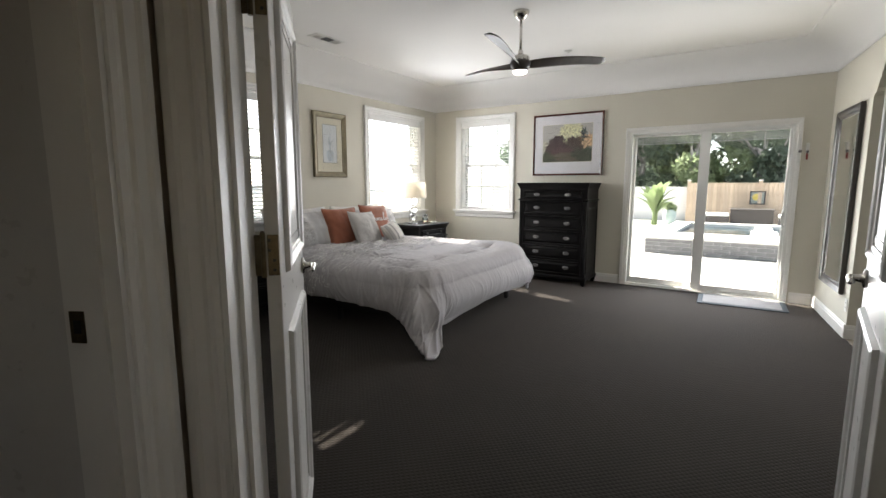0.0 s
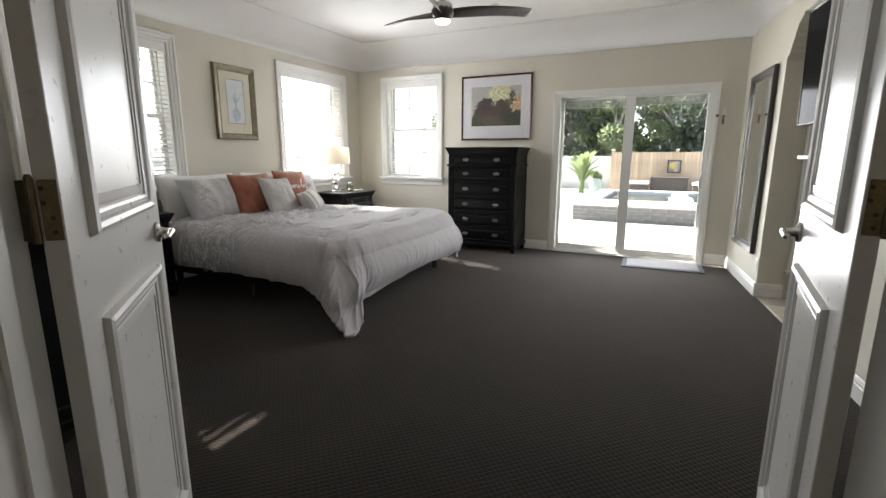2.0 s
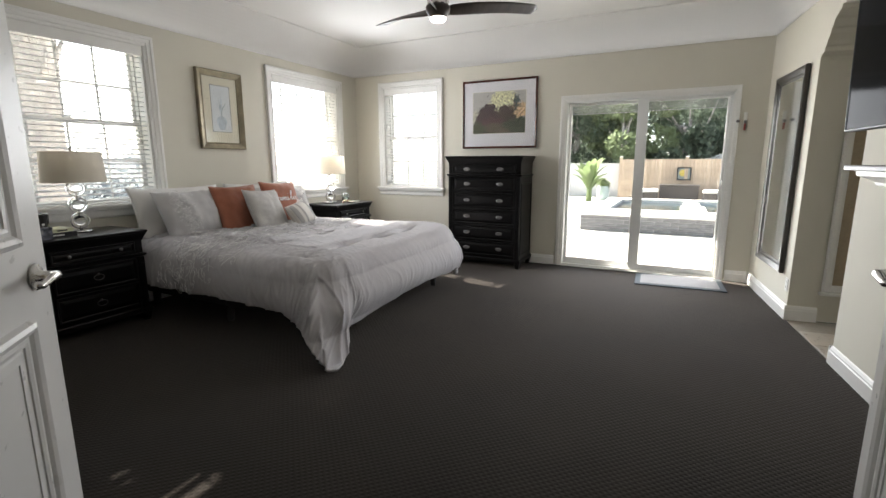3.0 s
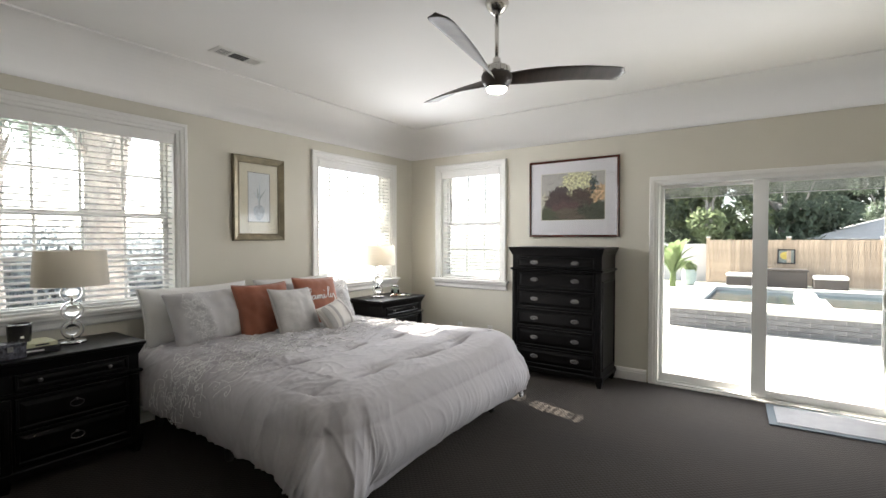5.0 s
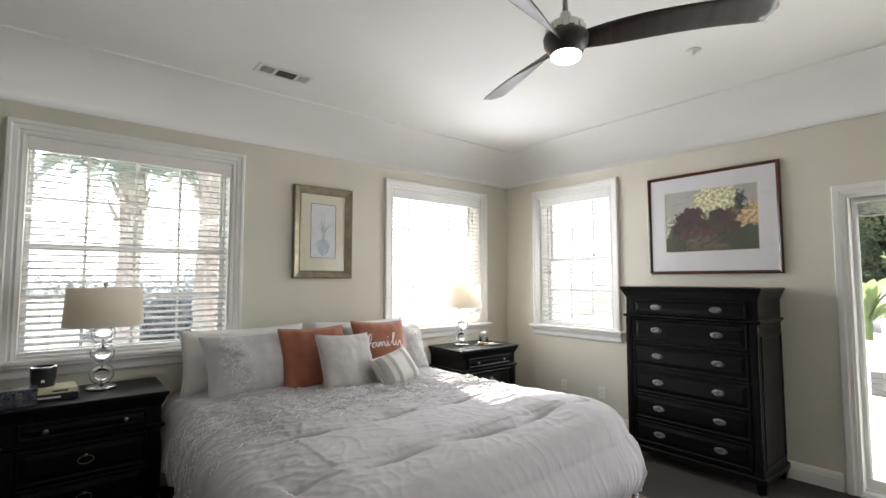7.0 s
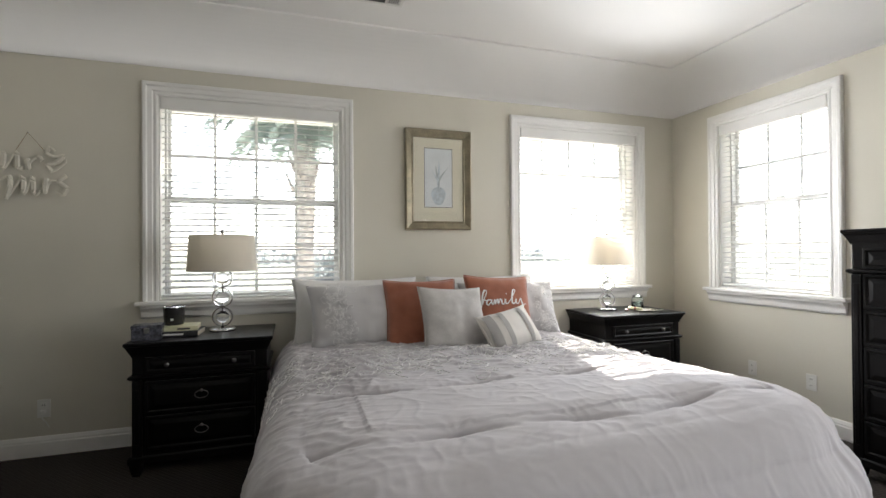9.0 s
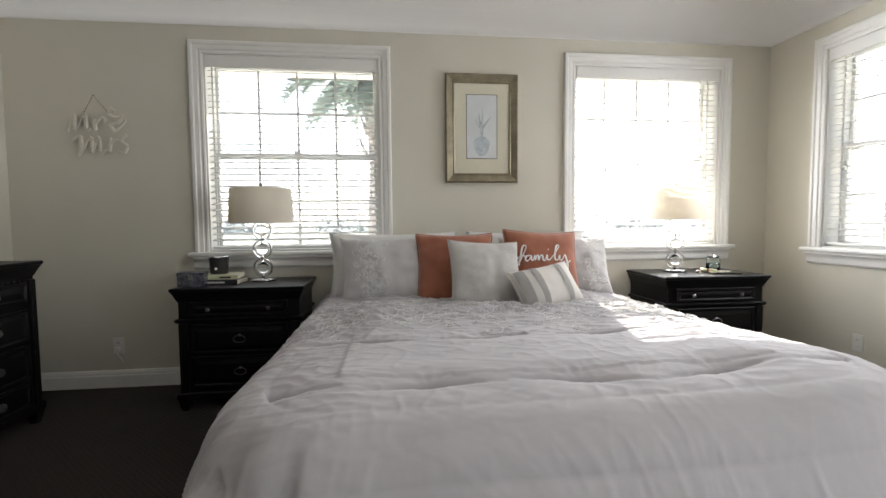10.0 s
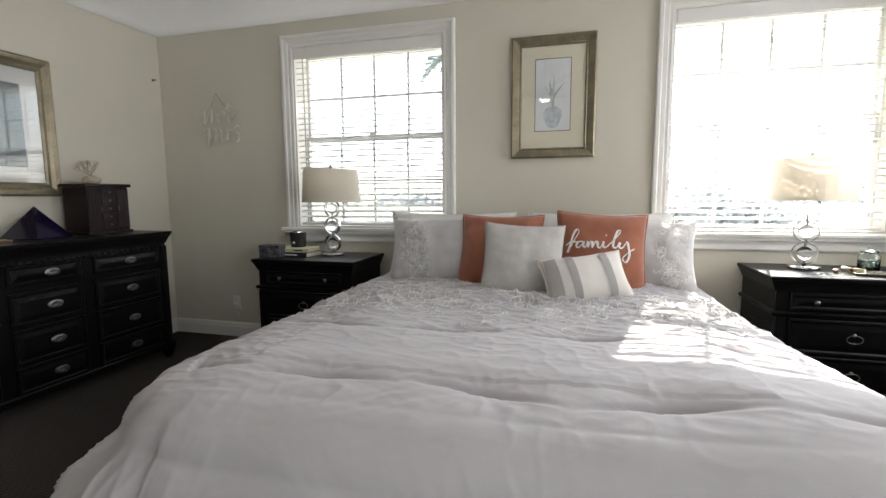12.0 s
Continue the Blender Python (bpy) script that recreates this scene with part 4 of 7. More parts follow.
def cloth(s, t):
    """Where the comforter's point (s along the bed from the head, t across it) lies."""
    x, y = BX0 + 0.06 + s, BY0 + t
    rc = 0.20
    kx, ky = min(x, BX1 - 0.055 - rc), min(max(y, BY0 + 0.055 + rc), BY1 - 0.055 - rc)
    qx, qy = x - kx, y - ky
    q = math.hypot(qx, qy)
    d = max(0.0, q - rc)
    if qx > 0 and qy > 0 and q > 1e-6:
        d *= 1 - 0.34 * qx * qy / (q * q)
    out = (qx / q, qy / q) if q > 1e-6 else (0.0, 0.0)
    corner = 2 * abs(out[0] * out[1])
    if d < 1e-6:
        cx, cy, z = x, y, BZ
    else:
        r = 0.17
        full = 0.075 if out[1] >= 0 or out[0] > 0.6 else 0.04
        if d < r * 1.4:
            h, z = r * math.sin(d / r), BZ - r * (1 - math.cos(d / r))
        else:
            e = d - r * 1.4
            f = e / 0.28
            h = r * 0.985 + full * math.sin(min(1.25, f) * 0.75 * math.pi) - 0.03 * f * f * (1 - corner) + (0.78 if out[1] < 0 else 0.10) * corner ** 3 * e * e / (e + 0.07)
            z = BZ - r * 0.83 - e * 0.96
        cx, cy = kx + out[0] * (rc + h), ky + out[1] * (rc + h)
    # puffiness and creases
    edge = max(0.0, rc - q) if q > 1e-6 else min(x - BX0, BX1 - x, y - BY0, BY1 - y)
    soft = min(1.0, max(0.0, edge / 0.32))
    puffy = 0.040 * soft ** 0.7
    def sharp(u, v, k, w):
        n = noise.noise(Vector((u * k, v * k, w)))
        return (1 - min(1.0, abs(n) * 4.5)) ** 1.5
    sway = 0.25 * fold((x, y), 1.7)
    crease = 0.006 * fold((x, y * 1.6), 3.0)
    head = 0.10 + 0.90 / (1 + math.exp((x + 3.45) * 9)) + 0.45 / (1 + math.exp((y - BY0 - 0.30) * 14))
    crease += head * 0.023 * sharp(x * 1.0 + sway + 0.2 * y, y * 0.24, 3.6, 1.0) * (0.5 + fold((x, y), 1.9))
    crease += head * 0.017 * sharp(x * 1.3 - sway + 0.35 * y, y * 0.34 + sway, 8.5, 4.0) * (0.6 + fold((x + 5, y), 2.4))
    crease += head * 0.010 * sharp(x * 1.2 + 0.5 * sway - 0.3 * y, y * 0.30, 15.0, 6.0)
    crease += 0.0025 * sharp(x * 0.8 + y * 0.5, y * 1.1 - x * 0.3 + sway, 10.0, 8.0)
    if d < 1e-6:
        for tx, ty in TUFTS:
            bow = x - tx - 0.16 * (y - ty) * math.sin(tx * 7 + ty * 5) - 0.5 * (y - ty) ** 2
            qq = math.hypot(bow * 1.5, (y - ty) * 0.80)
            if qq < 0.20:
                crease -= 0.028 * (1 - qq / 0.20) ** 2 * (1.0 if bow < 0 else 1 - 0.3 * min(1, bow / 0.05))
                crease -= 0.030 * max(0, 1 - abs(bow) / 0.020) * (1 - qq / 0.20)
                crease += 0.0025 * math.sin(math.atan2(y - ty, bow) * 9) * (qq / 0.2) * (1 - qq / 0.20) * 2
        z += puffy + crease
    else:
        amp = min(1.0, d / 0.42)
        run = 1.0 * (x * (1 if out[1] > 0 else -1)) if abs(out[1]) > abs(out[0]) else y + 10
        run += 0.18 * fold((x, y), 2.1) + 0.12 * d * fold((x + 3, y), 1.5)
        slant = run + 0.35 * d * math.sin(run * 2.3)
        w1 = noise.noise(Vector((slant * 5.0, d * 1.2, 11.0)))
        w2 = noise.noise(Vector((slant * 17.0, d * 2.5, 17.0)))
        w3 = (1 - min(1.0, abs(noise.noise(Vector((slant * 8.0, d * 1.3, 23.0)))) * 4)) ** 2
        w4 = (1 - min(1.0, abs(noise.noise(Vector((slant * 17.0 + d * 5, d * 3.0, 29.0)))) * 3.5)) ** 2
        south = max(0.0, -out[1])
        h2 = amp * ((0.012 + 0.014 * south) * w1 + 0.004 * w2 + (0.009 + 0.014 * south) * w3 + (0.005 + 0.005 * south) * w4)
        h2 *= 1 - 0.5 * max(0.0, out[0])
        h2 += corner * amp * (0.016 * w3 + 0.010 * w4)
        h2 += corner * amp * (0.028 if out[1] < 0 else 0.004) * math.cos(math.atan2(out[1], out[0]) * 14 + 2 * w1)
        cx, cy = cx + out[0] * h2, cy + out[1] * h2
        z += crease * (1 - amp) + 0.012 * fold((x, y), 5.0) * amp
    # the filling swells towards the foot
    w_ = min(1.0, max(0.0, (x + 3.9) / 0.9))
    side = max(-1.0, min(1.0, (y - (BY0 + BY1) / 2) / ((BY1 - BY0) / 2)))
    cy += side ** 3 * (0.08 if side > 0 else 0.035) * w_
    z += 0.035 * w_ * max(0.0, side) ** 2 * max(0.0, 1 - d / 0.5)
    return Vector((cx, cy, max(z, 0.014 + 0.006 * fold((x, y), 9.0))))


T0, T1 = -0.40, (BY1 - BY0) + 0.41
NS, NT = 340, 350
bm = bmesh.new()
grid = []
for i in range(NS + 1):
    row = []
    for j in range(NT + 1):
        t_ = T0 + (T1 - T0) * j / NT
        long_ = BX1 - BX0 - 0.06 + 0.50 + 0.11 * math.exp(-((t_ - 0.20) / 0.40) ** 2) - 0.02 * math.sin(t_ * 6.0)
        row.append(bm.verts.new(cloth(long_ * i / NS, t_)))
    grid.append(row)
for i in range(NS):
    for j in range(NT):
        bm.faces.new((grid[i][j], grid[i + 1][j], grid[i + 1][j + 1], grid[i][j + 1]))
comforter = part("comforter", bm, M_COMF, smooth=True)
tagged(comforter, "pale grey cotton comforter with white scroll embroidery, draped over the bed", "comforter")
sol = comforter.modifiers.new("thickness", "SOLIDIFY")
sol.thickness, sol.offset = 0.018, -1

# embroidery: scrolls of raised white thread near the pillows and down the side
rng = random.Random(7)
bm = bmesh.new()
for k in range(620):
    s0 = 0.50 + 0.85 * rng.random() ** 0.8
    t0 = -0.34 + (BY1 - BY0 + 0.55) * rng.random()
    if s0 > 1.12 + 0.16 * math.sin(t0 * 5) and rng.random() < 0.75:
        continue
    a0, turnw, sz = rng.random() * 6.28, rng.choice((-1, 1)), 0.030 + 0.05 * rng.random()
    px, py, pts = s0, t0, []
    for q in range(20):
        f = q / 19
        a = a0 + turnw * (0.6 * f + 7.5 * f * f)
        step = sz * 0.30 * (1.05 - 0.8 * f)
        px, py = px + step * math.cos(a), py + step * math.sin(a)
        p = cloth(px, py)
        nrm = Vector((0, 0, 0.004)) if p.z > BZ - 0.05 else Vector((0, -0.006 if py < 0 else 0.006, 0.002))
        pts.append(p + nrm)
    tube(pts, 0.0018, 3, bm)
tagged(part("embroidery", bm, M_EMB, comforter, "raised white scroll embroidery"), kind="stuff")


# ---- pillows ----
def puff(u, v, w, h, t, pinch=0.13):
    """A cushion's surface at (u, v) in -1..1: place on it and half thickness."""
    ex = (1 - abs(u) ** 2.6) * (1 - abs(v) ** 2.6)
    x = u * w / 2 * (1 - pinch * (1 - v * v) * abs(u) ** 3 * 0.6)
    z = v * h / 2 * (1 - pinch * (1 - u * u) * abs(v) ** 3 * 0.6)
    return x, z, t / 2 * max(0.0, ex) ** 0.55


def cushion_mesh(w, h, t, seed, crumple=0.012, n=36, region=None, lift=0.0):
    bm = bmesh.new()
    fronts, backs = [], []
    for i in range(n + 1):
        fr_, bk_ = [], []
        for j in range(n + 1):
            u, v = -1 + 2 * i / n, -1 + 2 * j / n
            x, z, d = puff(u, v, w, h, t)
            c_ = crumple * (noise.noise(Vector((x * 6, z * 6, seed))) + 0.5 * noise.noise(Vector((x * 15, z * 15, seed + 5))) + 0.6 * (1 - abs(noise.noise(Vector((x * 9 + z * 5, z * 4, seed + 9))) * 2.5)) * 0.4)
            edge = min(1.0, d / (t * 0.2))
            fr_.append(bm.verts.new((x, -d - c_ * edge, z)))
            bk_.append(fr_[-1] if d < 1e-5 else bm.verts.new((x, d, z)))
        fronts.append(fr_)
        backs.append(bk_)
    for i in range(n):
        for j in range(n):
            bm.faces.new((fronts[i][j], fronts[i + 1][j], fronts[i + 1][j + 1], fronts[i][j + 1]))
            q = list(dict.fromkeys((backs[i][j], backs[i][j + 1], backs[i + 1][j + 1], backs[i + 1][j])))
            if len(q) > 2 and not all(x_ in fronts[i] or x_ in fronts[i + 1] for x_ in q):
                bm.faces.new(q)
    return bm


def on_cushion(x, z, w, h, t):
    _, _, d = puff(max(-1, min(1, 2 * x / w)), max(-1, min(1, 2 * z / h)), w, h, t)
    return -d


def pillow(name, w, h, t, m, mat, seed, label, category, crumple=0.012, piping=None, sink=0.0):
    ob = part(name, cushion_mesh(w, h, t, seed, crumple), mat, smooth=True, m=m)
    tagged(ob, label, category, "pillows on the bed")
    if piping is not None:
        pts = []
        for k in range(96):
            q = k / 96 * 4
            s_, f = int(q), q - int(q)
            u, v = [(-1 + 2 * f, -1), (1, -1 + 2 * f), (1 - 2 * f, 1), (-1, 1 - 2 * f)][s_]
            x, z, _ = puff(u, v, w, h, t)
            pts.append((x, 0, z))
        part("piping", tube(pts, 0.005, 6, closed=True), piping, ob, smooth=True)
    return ob


def lean(x, y, z, back, turn_, roll=0):
    """A cushion that faces +x, leaning back against the wall."""
    return Matrix.Translation((x, y, z)) @ Matrix.Rotation(radians(90 + turn_), 4, "Z") @ Matrix.Rotation(radians(-back), 4, "X") @ Matrix.Rotation(radians(roll), 4, "Y")


TOP = BZ + 0.03
pillow("pillow", 0.92, 0.50, 0.18, lean(-4.79, 5.10, TOP + 0.178, 14, 0), M_WHITEP, 1, "white cotton pillow upright against the wall", "pillow", piping=M_WHITEP)
pillow("pillow", 0.92, 0.50, 0.18, lean(-4.79, 6.10, TOP + 0.178, 14, 0), M_WHITEP, 2, "white cotton pillow upright behind the cushions", "pillow", piping=M_WHITEP)
sh1 = pillow("sham", 0.82, 0.48, 0.25, lean(-4.59, 5.15, TOP + 0.17, 26, 5), M_SHAM, 3, "grey pillow sham with white embroidery", "pillow", 0.028)
sh2 = pillow("sham", 0.80, 0.46, 0.24, lean(-4.62, 6.25, TOP + 0.165, 24, -4), M_SHAM, 4, "grey pillow sham with white embroidery, in the sun", "pillow", 0.026)
cu1 = pillow("cushion", 0.52, 0.50, 0.17, lean(-4.45, 5.50, TOP + 0.185, 22, -3), M_RUST, 5, "plain rust velvet cushion", "cushion", 0.018, M_RUST)
cu2 = pillow("cushion", 0.52, 0.52, 0.17, lean(-4.45, 6.09, TOP + 0.19, 22, 3, 3), M_RUST, 6, "rust velvet cushion lettered family in cream", "cushion", 0.007, M_RUST)
cu3 = pillow("cushion", 0.46, 0.46, 0.17, lean(-4.24, 5.66, TOP + 0.165, 26, 6, 3), M_KNIT, 7, "light grey cable-knit cushion", "cushion", 0.014, M_KNIT)
cu4 = pillow("lumbar_cushion", 0.46, 0.28, 0.15, lean(-4.10, 6.0, TOP + 0.10, 34, 18, -7), M_STRIPE, 8, "cream lumbar cushion with two grey bands", "cushion", 0.006, M_STRIPE)

# embroidered bands on the shams
for sh, w_, h_, ux in ((sh1, 0.82, 0.48, -0.22), (sh2, 0.80, 0.46, 0.24)):
    rng = random.Random(int(w_ * 100))
    bm = bmesh.new()
    for k in range(110):
        px, pz = ux + rng.uniform(-0.065, 0.065), rng.uniform(-0.19, 0.19)
        a0, sg, sz = rng.random() * 6.28, rng.choice((-1, 1)), 0.016 + 0.02 * rng.random()
        pts = []
        for q in range(14):
            f = q / 13
            a = a0 + sg * (0.6 * f + 6.5 * f * f)
            px, pz = px + sz * 0.4 * (1.05 - 0.8 * f) * math.cos(a), pz + sz * 0.4 * (1.05 - 0.8 * f) * math.sin(a)
            pts.append((px, on_cushion(px, pz, w_, h_, 0.245) - 0.014, pz))
        tube(pts, 0.0016, 3, bm)
    tagged(part("embroidery", bm, M_EMB, sh, "raised white scroll embroidery"), kind="stuff")
# bands on the lumbar cushion
for bx, wid in ((-0.178, 0.030), (-0.080, 0.021), (0.105, 0.021)):
    bm = bmesh.new()
    rows = []
    for j in range(25):
        z = -0.122 + 0.244 * j / 24
        rows.append([bm.verts.new((bx + wid * q, on_cushion(bx + wid * q, z, 0.46, 0.28, 0.15) - 0.0058, z)) for q in (-1, -0.33, 0.33, 1)])
    for a, b in zip(rows, rows[1:]):
        for k in range(3):
            bm.faces.new((a[k], a[k + 1], b[k + 1], b[k]))
    part("band", bm, M_BAND, cu4, "woven grey band", True)


def pen(strokes, scale, r, thick, lay):
    """Brush script: rounded strokes through a few points each, laid in the x,z plane by lay(x, z), which gives y."""
    bm = bmesh.new()
    for pts in strokes:
        p = [Vector((x * scale, z * scale)) for x, z in pts]
        p = [2 * p[0] - p[1], *p, 2 * p[-1] - p[-2]]
        line, size = [], []
        n = len(p) - 3
        for i in range(n):
            for q in range(6 if i < n - 1 else 7):
                t = q / 6
                a, b, c, d = p[i:i + 4]
                v = 0.5 * (2 * b + (c - a) * t + (2 * a - 5 * b + 4 * c - d) * t * t + (3 * b - a - 3 * c + d) * t ** 3)
                slope = (c - b).y / max(1e-6, (c - b).length)
                line.append(Vector((v.x, 0, v.y)))
                size.append(r * (0.95 - 0.35 * slope))
        made = len(bm.verts)
        tube(line, size, 6, bm)
        bm.verts.ensure_lookup_table()
        for v in bm.verts[made:]:
            v.co.y = lay(v.co.x, v.co.z) + v.co.y * thick
    return bm


FAMILY = [[(-117, 7), (-104, 37), (-88, 72), (-96, 82), (-108, 62), (-117, 22), (-127, -13)],
          [(-134, 16), (-112, 32), (-92, 27)],
          [(-72, 32), (-88, 30), (-96, 14), (-86, 7), (-72, 24), (-69, 32), (-70, 14), (-62, 8)],
          [(-62, 8), (-54, 32), (-52, 10), (-44, 30), (-37, 32), (-36, 10), (-26, 32), (-18, 32), (-16, 12), (-6, 10)],
          [(-6, 10), (4, 36), (3, 16), (13, 12)], [(12, 60), (16, 64)],
          [(13, 12), (40, 42), (66, 80), (56, 84), (43, 47), (40, 17), (52, 14)],
          [(52, 14), (64, 37), (62, 18), (74, 16), (90, 40), (96, 22), (100, -13), (88, -40), (76, -26), (96, 0), (118, 17)]]
bm = pen(FAMILY, 0.00148, 0.0054, 0.35, lambda x, z: on_cushion(x, z, 0.52, 0.52, 0.17) - 0.0085)
part("lettering", bm, M_EMB, cu2, "cream stitched lettering")


# ---- black bedroom furniture ----
def tiers(hx, y0, y1, steps):
    """A moulded block seen from above as a rectangle: steps of (how far it stands out at front and sides, height)."""
    bm = bmesh.new()
    rows = [[bm.verts.new(p) for p in ((-hx - o, y1, z), (hx + o, y1, z), (hx + o, y0 - o, z), (-hx - o, y0 - o, z))] for o, z in steps]
    for a, b in zip(rows, rows[1:]):
        for k in range(4):
            bm.faces.new((a[k], a[(k + 1) % 4], b[(k + 1) % 4], b[k]))
    bm.faces.new(rows[0])
    bm.faces.new(rows[-1])
    return bm


def raised_front(x0, z0, x1, z1, y):
    """A drawer front with a sunk bevelled field."""
    bm = bmesh.new()
    rows = [[bm.verts.new((x, y - d, z)) for x, z in ((x0 + i, z0 + i), (x1 - i, z0 + i), (x1 - i, z1 - i), (x0 + i, z1 - i))]
            for i, d in ((0, -0.004), (0, 0.014), (0.003, 0.017), (0.014, 0.017), (0.022, 0.009), (0.030, 0.011), (0.050, 0.016), (0.052, 0.016))]
    for a, b in zip(rows, rows[1:]):
        for k in range(4):
            bm.faces.new((a[k], a[(k + 1) % 4], b[(k + 1) % 4], b[k]))
    bm.faces.new(rows[-1])
    bm.faces.new(rows[0])
    return bm


def oval_pull(parent, x, y, z, big=1.0):
    """A pewter oval plate with a drop bail."""
    m = Matrix.Translation((x, y, z)) @ Matrix.Rotation(radians(90), 4, "X") @ Matrix.Diagonal((big, big * 0.52, 1, 1))
    plate = part("drawer_pull", lathe([(0, 0), (0.044, 0), (0.045, 0.002), (0.040, 0.004), (0.034, 0.0035), (0.030, 0.006), (0.016, 0.006), (0.010, 0.004), (0, 0.004)], 24, m=m), M_PEWTER, parent, "oval pewter pull", True)
    pts = [(x + big * 0.030 * math.cos(a), y - 0.012 - 0.006 * math.sin(a), z - big * 0.016 * math.sin(a)) for a in [math.pi * k / 10 for k in range(11)]]
    part("bail", tube(pts, 0.0022, 6), M_PEWTER, plate, smooth=True)


def ring_pull(parent, x, y, z):
    plate = part("drawer_pull", lathe([(0, 0), (0.009, 0), (0.010, 0.004), (0.006, 0.010), (0, 0.012)], 14, m=Matrix.Translation((x, y, z + 0.022)) @ Matrix.Rotation(radians(90), 4, "X")), M_PEWTER, parent, "pewter ring pull", True)
    pts = [(x + 0.036 * math.cos(a), y - 0.010, z + 0.022 * math.sin(a)) for a in [2 * math.pi * k / 28 for k in range(28)]]
    part("ring", tube(pts, 0.0028, 6, closed=True), M_PEWTER, plate, smooth=True)


def knob(parent, x, y, z):
    m = Matrix.Translation((x, y, z)) @ Matrix.Rotation(radians(90), 4, "X")
    part("knob", lathe([(0, 0), (0.008, 0), (0.006, 0.010), (0.013, 0.016), (0.014, 0.020), (0.009, 0.024), (0, 0.025)], 16, m=m), M_PEWTER, parent, "small pewter knob", True)


def case_piece(name, m, W, D, H, columns, zs, label, category, frieze=0.0, pulls="oval", waist=None, group=""):
    """A black chest with a moulded top, corner pilasters, drawers in columns and turned-in feet. columns: (x0, x1, pull xs)."""
    root = thing(name, m, label, category, group)
    hx = W / 2
    foot = 0.075
    part("top", tiers(hx - 0.036, -D + 0.036, 0, [(0.004, H - 0.085), (0.006, H - 0.075), (0.012, H - 0.062), (0.023, H - 0.036), (0.027, H - 0.030), (0.028, H - 0.024), (0.034, H - 0.020), (0.036, H - 0.006), (0.032, H)]), M_BLACK, root)
    part("body", boxm(-hx + 0.036, -D + 0.036, foot + 0.03, hx - 0.036, 0, H - 0.08, 0.003, 1), M_BLACK, root)
    part("plinth", tiers(hx - 0.036, -D + 0.036, 0, [(0.0, foot), (0.018, foot), (0.018, foot + 0.035), (0.010, foot + 0.045), (0.004, foot + 0.036), (0.0, foot + 0.036)]), M_BLACK, root)
    fy = -D + 0.036
    for sx in (-1, 1):
        x = sx * (hx - 0.036 - 0.028)
        top_ = waist if waist else H - 0.085
        part("pilaster", boxm(x - 0.026, fy - 0.014, foot + 0.036, x + 0.026, fy, top_ - 0.02, 0.004, 2), M_BLACK, root)
        part("flute", boxm(x - 0.012, fy - 0.019, foot + 0.11, x + 0.012, fy - 0.014, top_ - 0.07, 0.002, 1), M_BLACK, root)
        part("side_panel", ring_side(sx * (hx - 0.036), fy + 0.05, foot + 0.11, -0.05, (waist or H) - 0.12, sx), M_BLACK, root)
        for yy in (fy + 0.02, -0.045):
            bm = bmesh.new()
            rows = [[bm.verts.new((sx * (hx - 0.036 - 0.02) + a * w_, yy + b * w_, z)) for a, b in ((-1, -1), (1, -1), (1, 1), (-1, 1))] for z, w_ in ((0, 0.020), (0.012, 0.020), (0.018, 0.024), (foot, 0.033))]
            for a, b in zip(rows, rows[1:]):
                for k in range(4):
                    bm.faces.new((a[k], a[(k + 1) % 4], b[(k + 1) % 4], b[k]))
            bm.faces.new(rows[0])
            bm.faces.new(rows[-1])
            part("foot", bm, M_BLACK, root)
    if waist:
        part("waist_moulding", tiers(hx - 0.036, fy, 0, [(0.0, waist - 0.018), (0.010, waist - 0.014), (0.018, waist - 0.006), (0.020, waist + 0.004), (0.012, waist + 0.010), (0.0, waist + 0.012)]), M_BLACK, root)
    if frieze:
        bm = bmesh.new()
        n = int(W / 0.045)
        for k in range(n):
            x = -hx + 0.09 + (W - 0.18) * (k + 0.5) / n
            lathe([(0, 0), (0.016, 0), (0.012, 0.005), (0.005, 0.007), (0, 0.004)], 10, bm, Matrix.Translation((x, fy - 0.002, H - 0.085 - frieze / 2)) @ Matrix.Rotation(radians(90), 4, "X") @ Matrix.Diagonal((1, 0.8, 1, 1)))
        part("carved_frieze", bm, M_BLACK, root)
    for x0, x1, pxs in columns:
        for k, (z0, z1) in enumerate(zs):
            d = part("drawer", raised_front(x0, z0, x1, z1, fy), M_BLACK, root)
            zc = (z0 + z1) / 2
            kind = pulls if isinstance(pulls, str) else pulls[k]
            for px in (pxs if kind != "ring" else [(x0 + x1) / 2]):
                if kind == "oval":
                    oval_pull(d, px, fy - 0.016, zc)
                elif kind == "knob":
                    knob(d, px, fy - 0.013, zc)
                else:
                    ring_pull(d, px, fy - 0.016, zc)
    return root


def ring_side(x, y0, z0, y1, z1, sx):
    """A thin frame moulding on the side of a case."""
    bm = ring(y0, z0, y1, z1, [(0, 0), (0, 0.003), (0.010, 0.009), (0.020, 0.009), (0.024, 0.0)])
    for v in bm.verts:
        v.co = Vector((x - sx * v.co.y, v.co.x, v.co.z))
    return bm


def rows_of(centres, half):
    return [(c_ - h, c_ + h) for c_, h in zip(centres, half)]


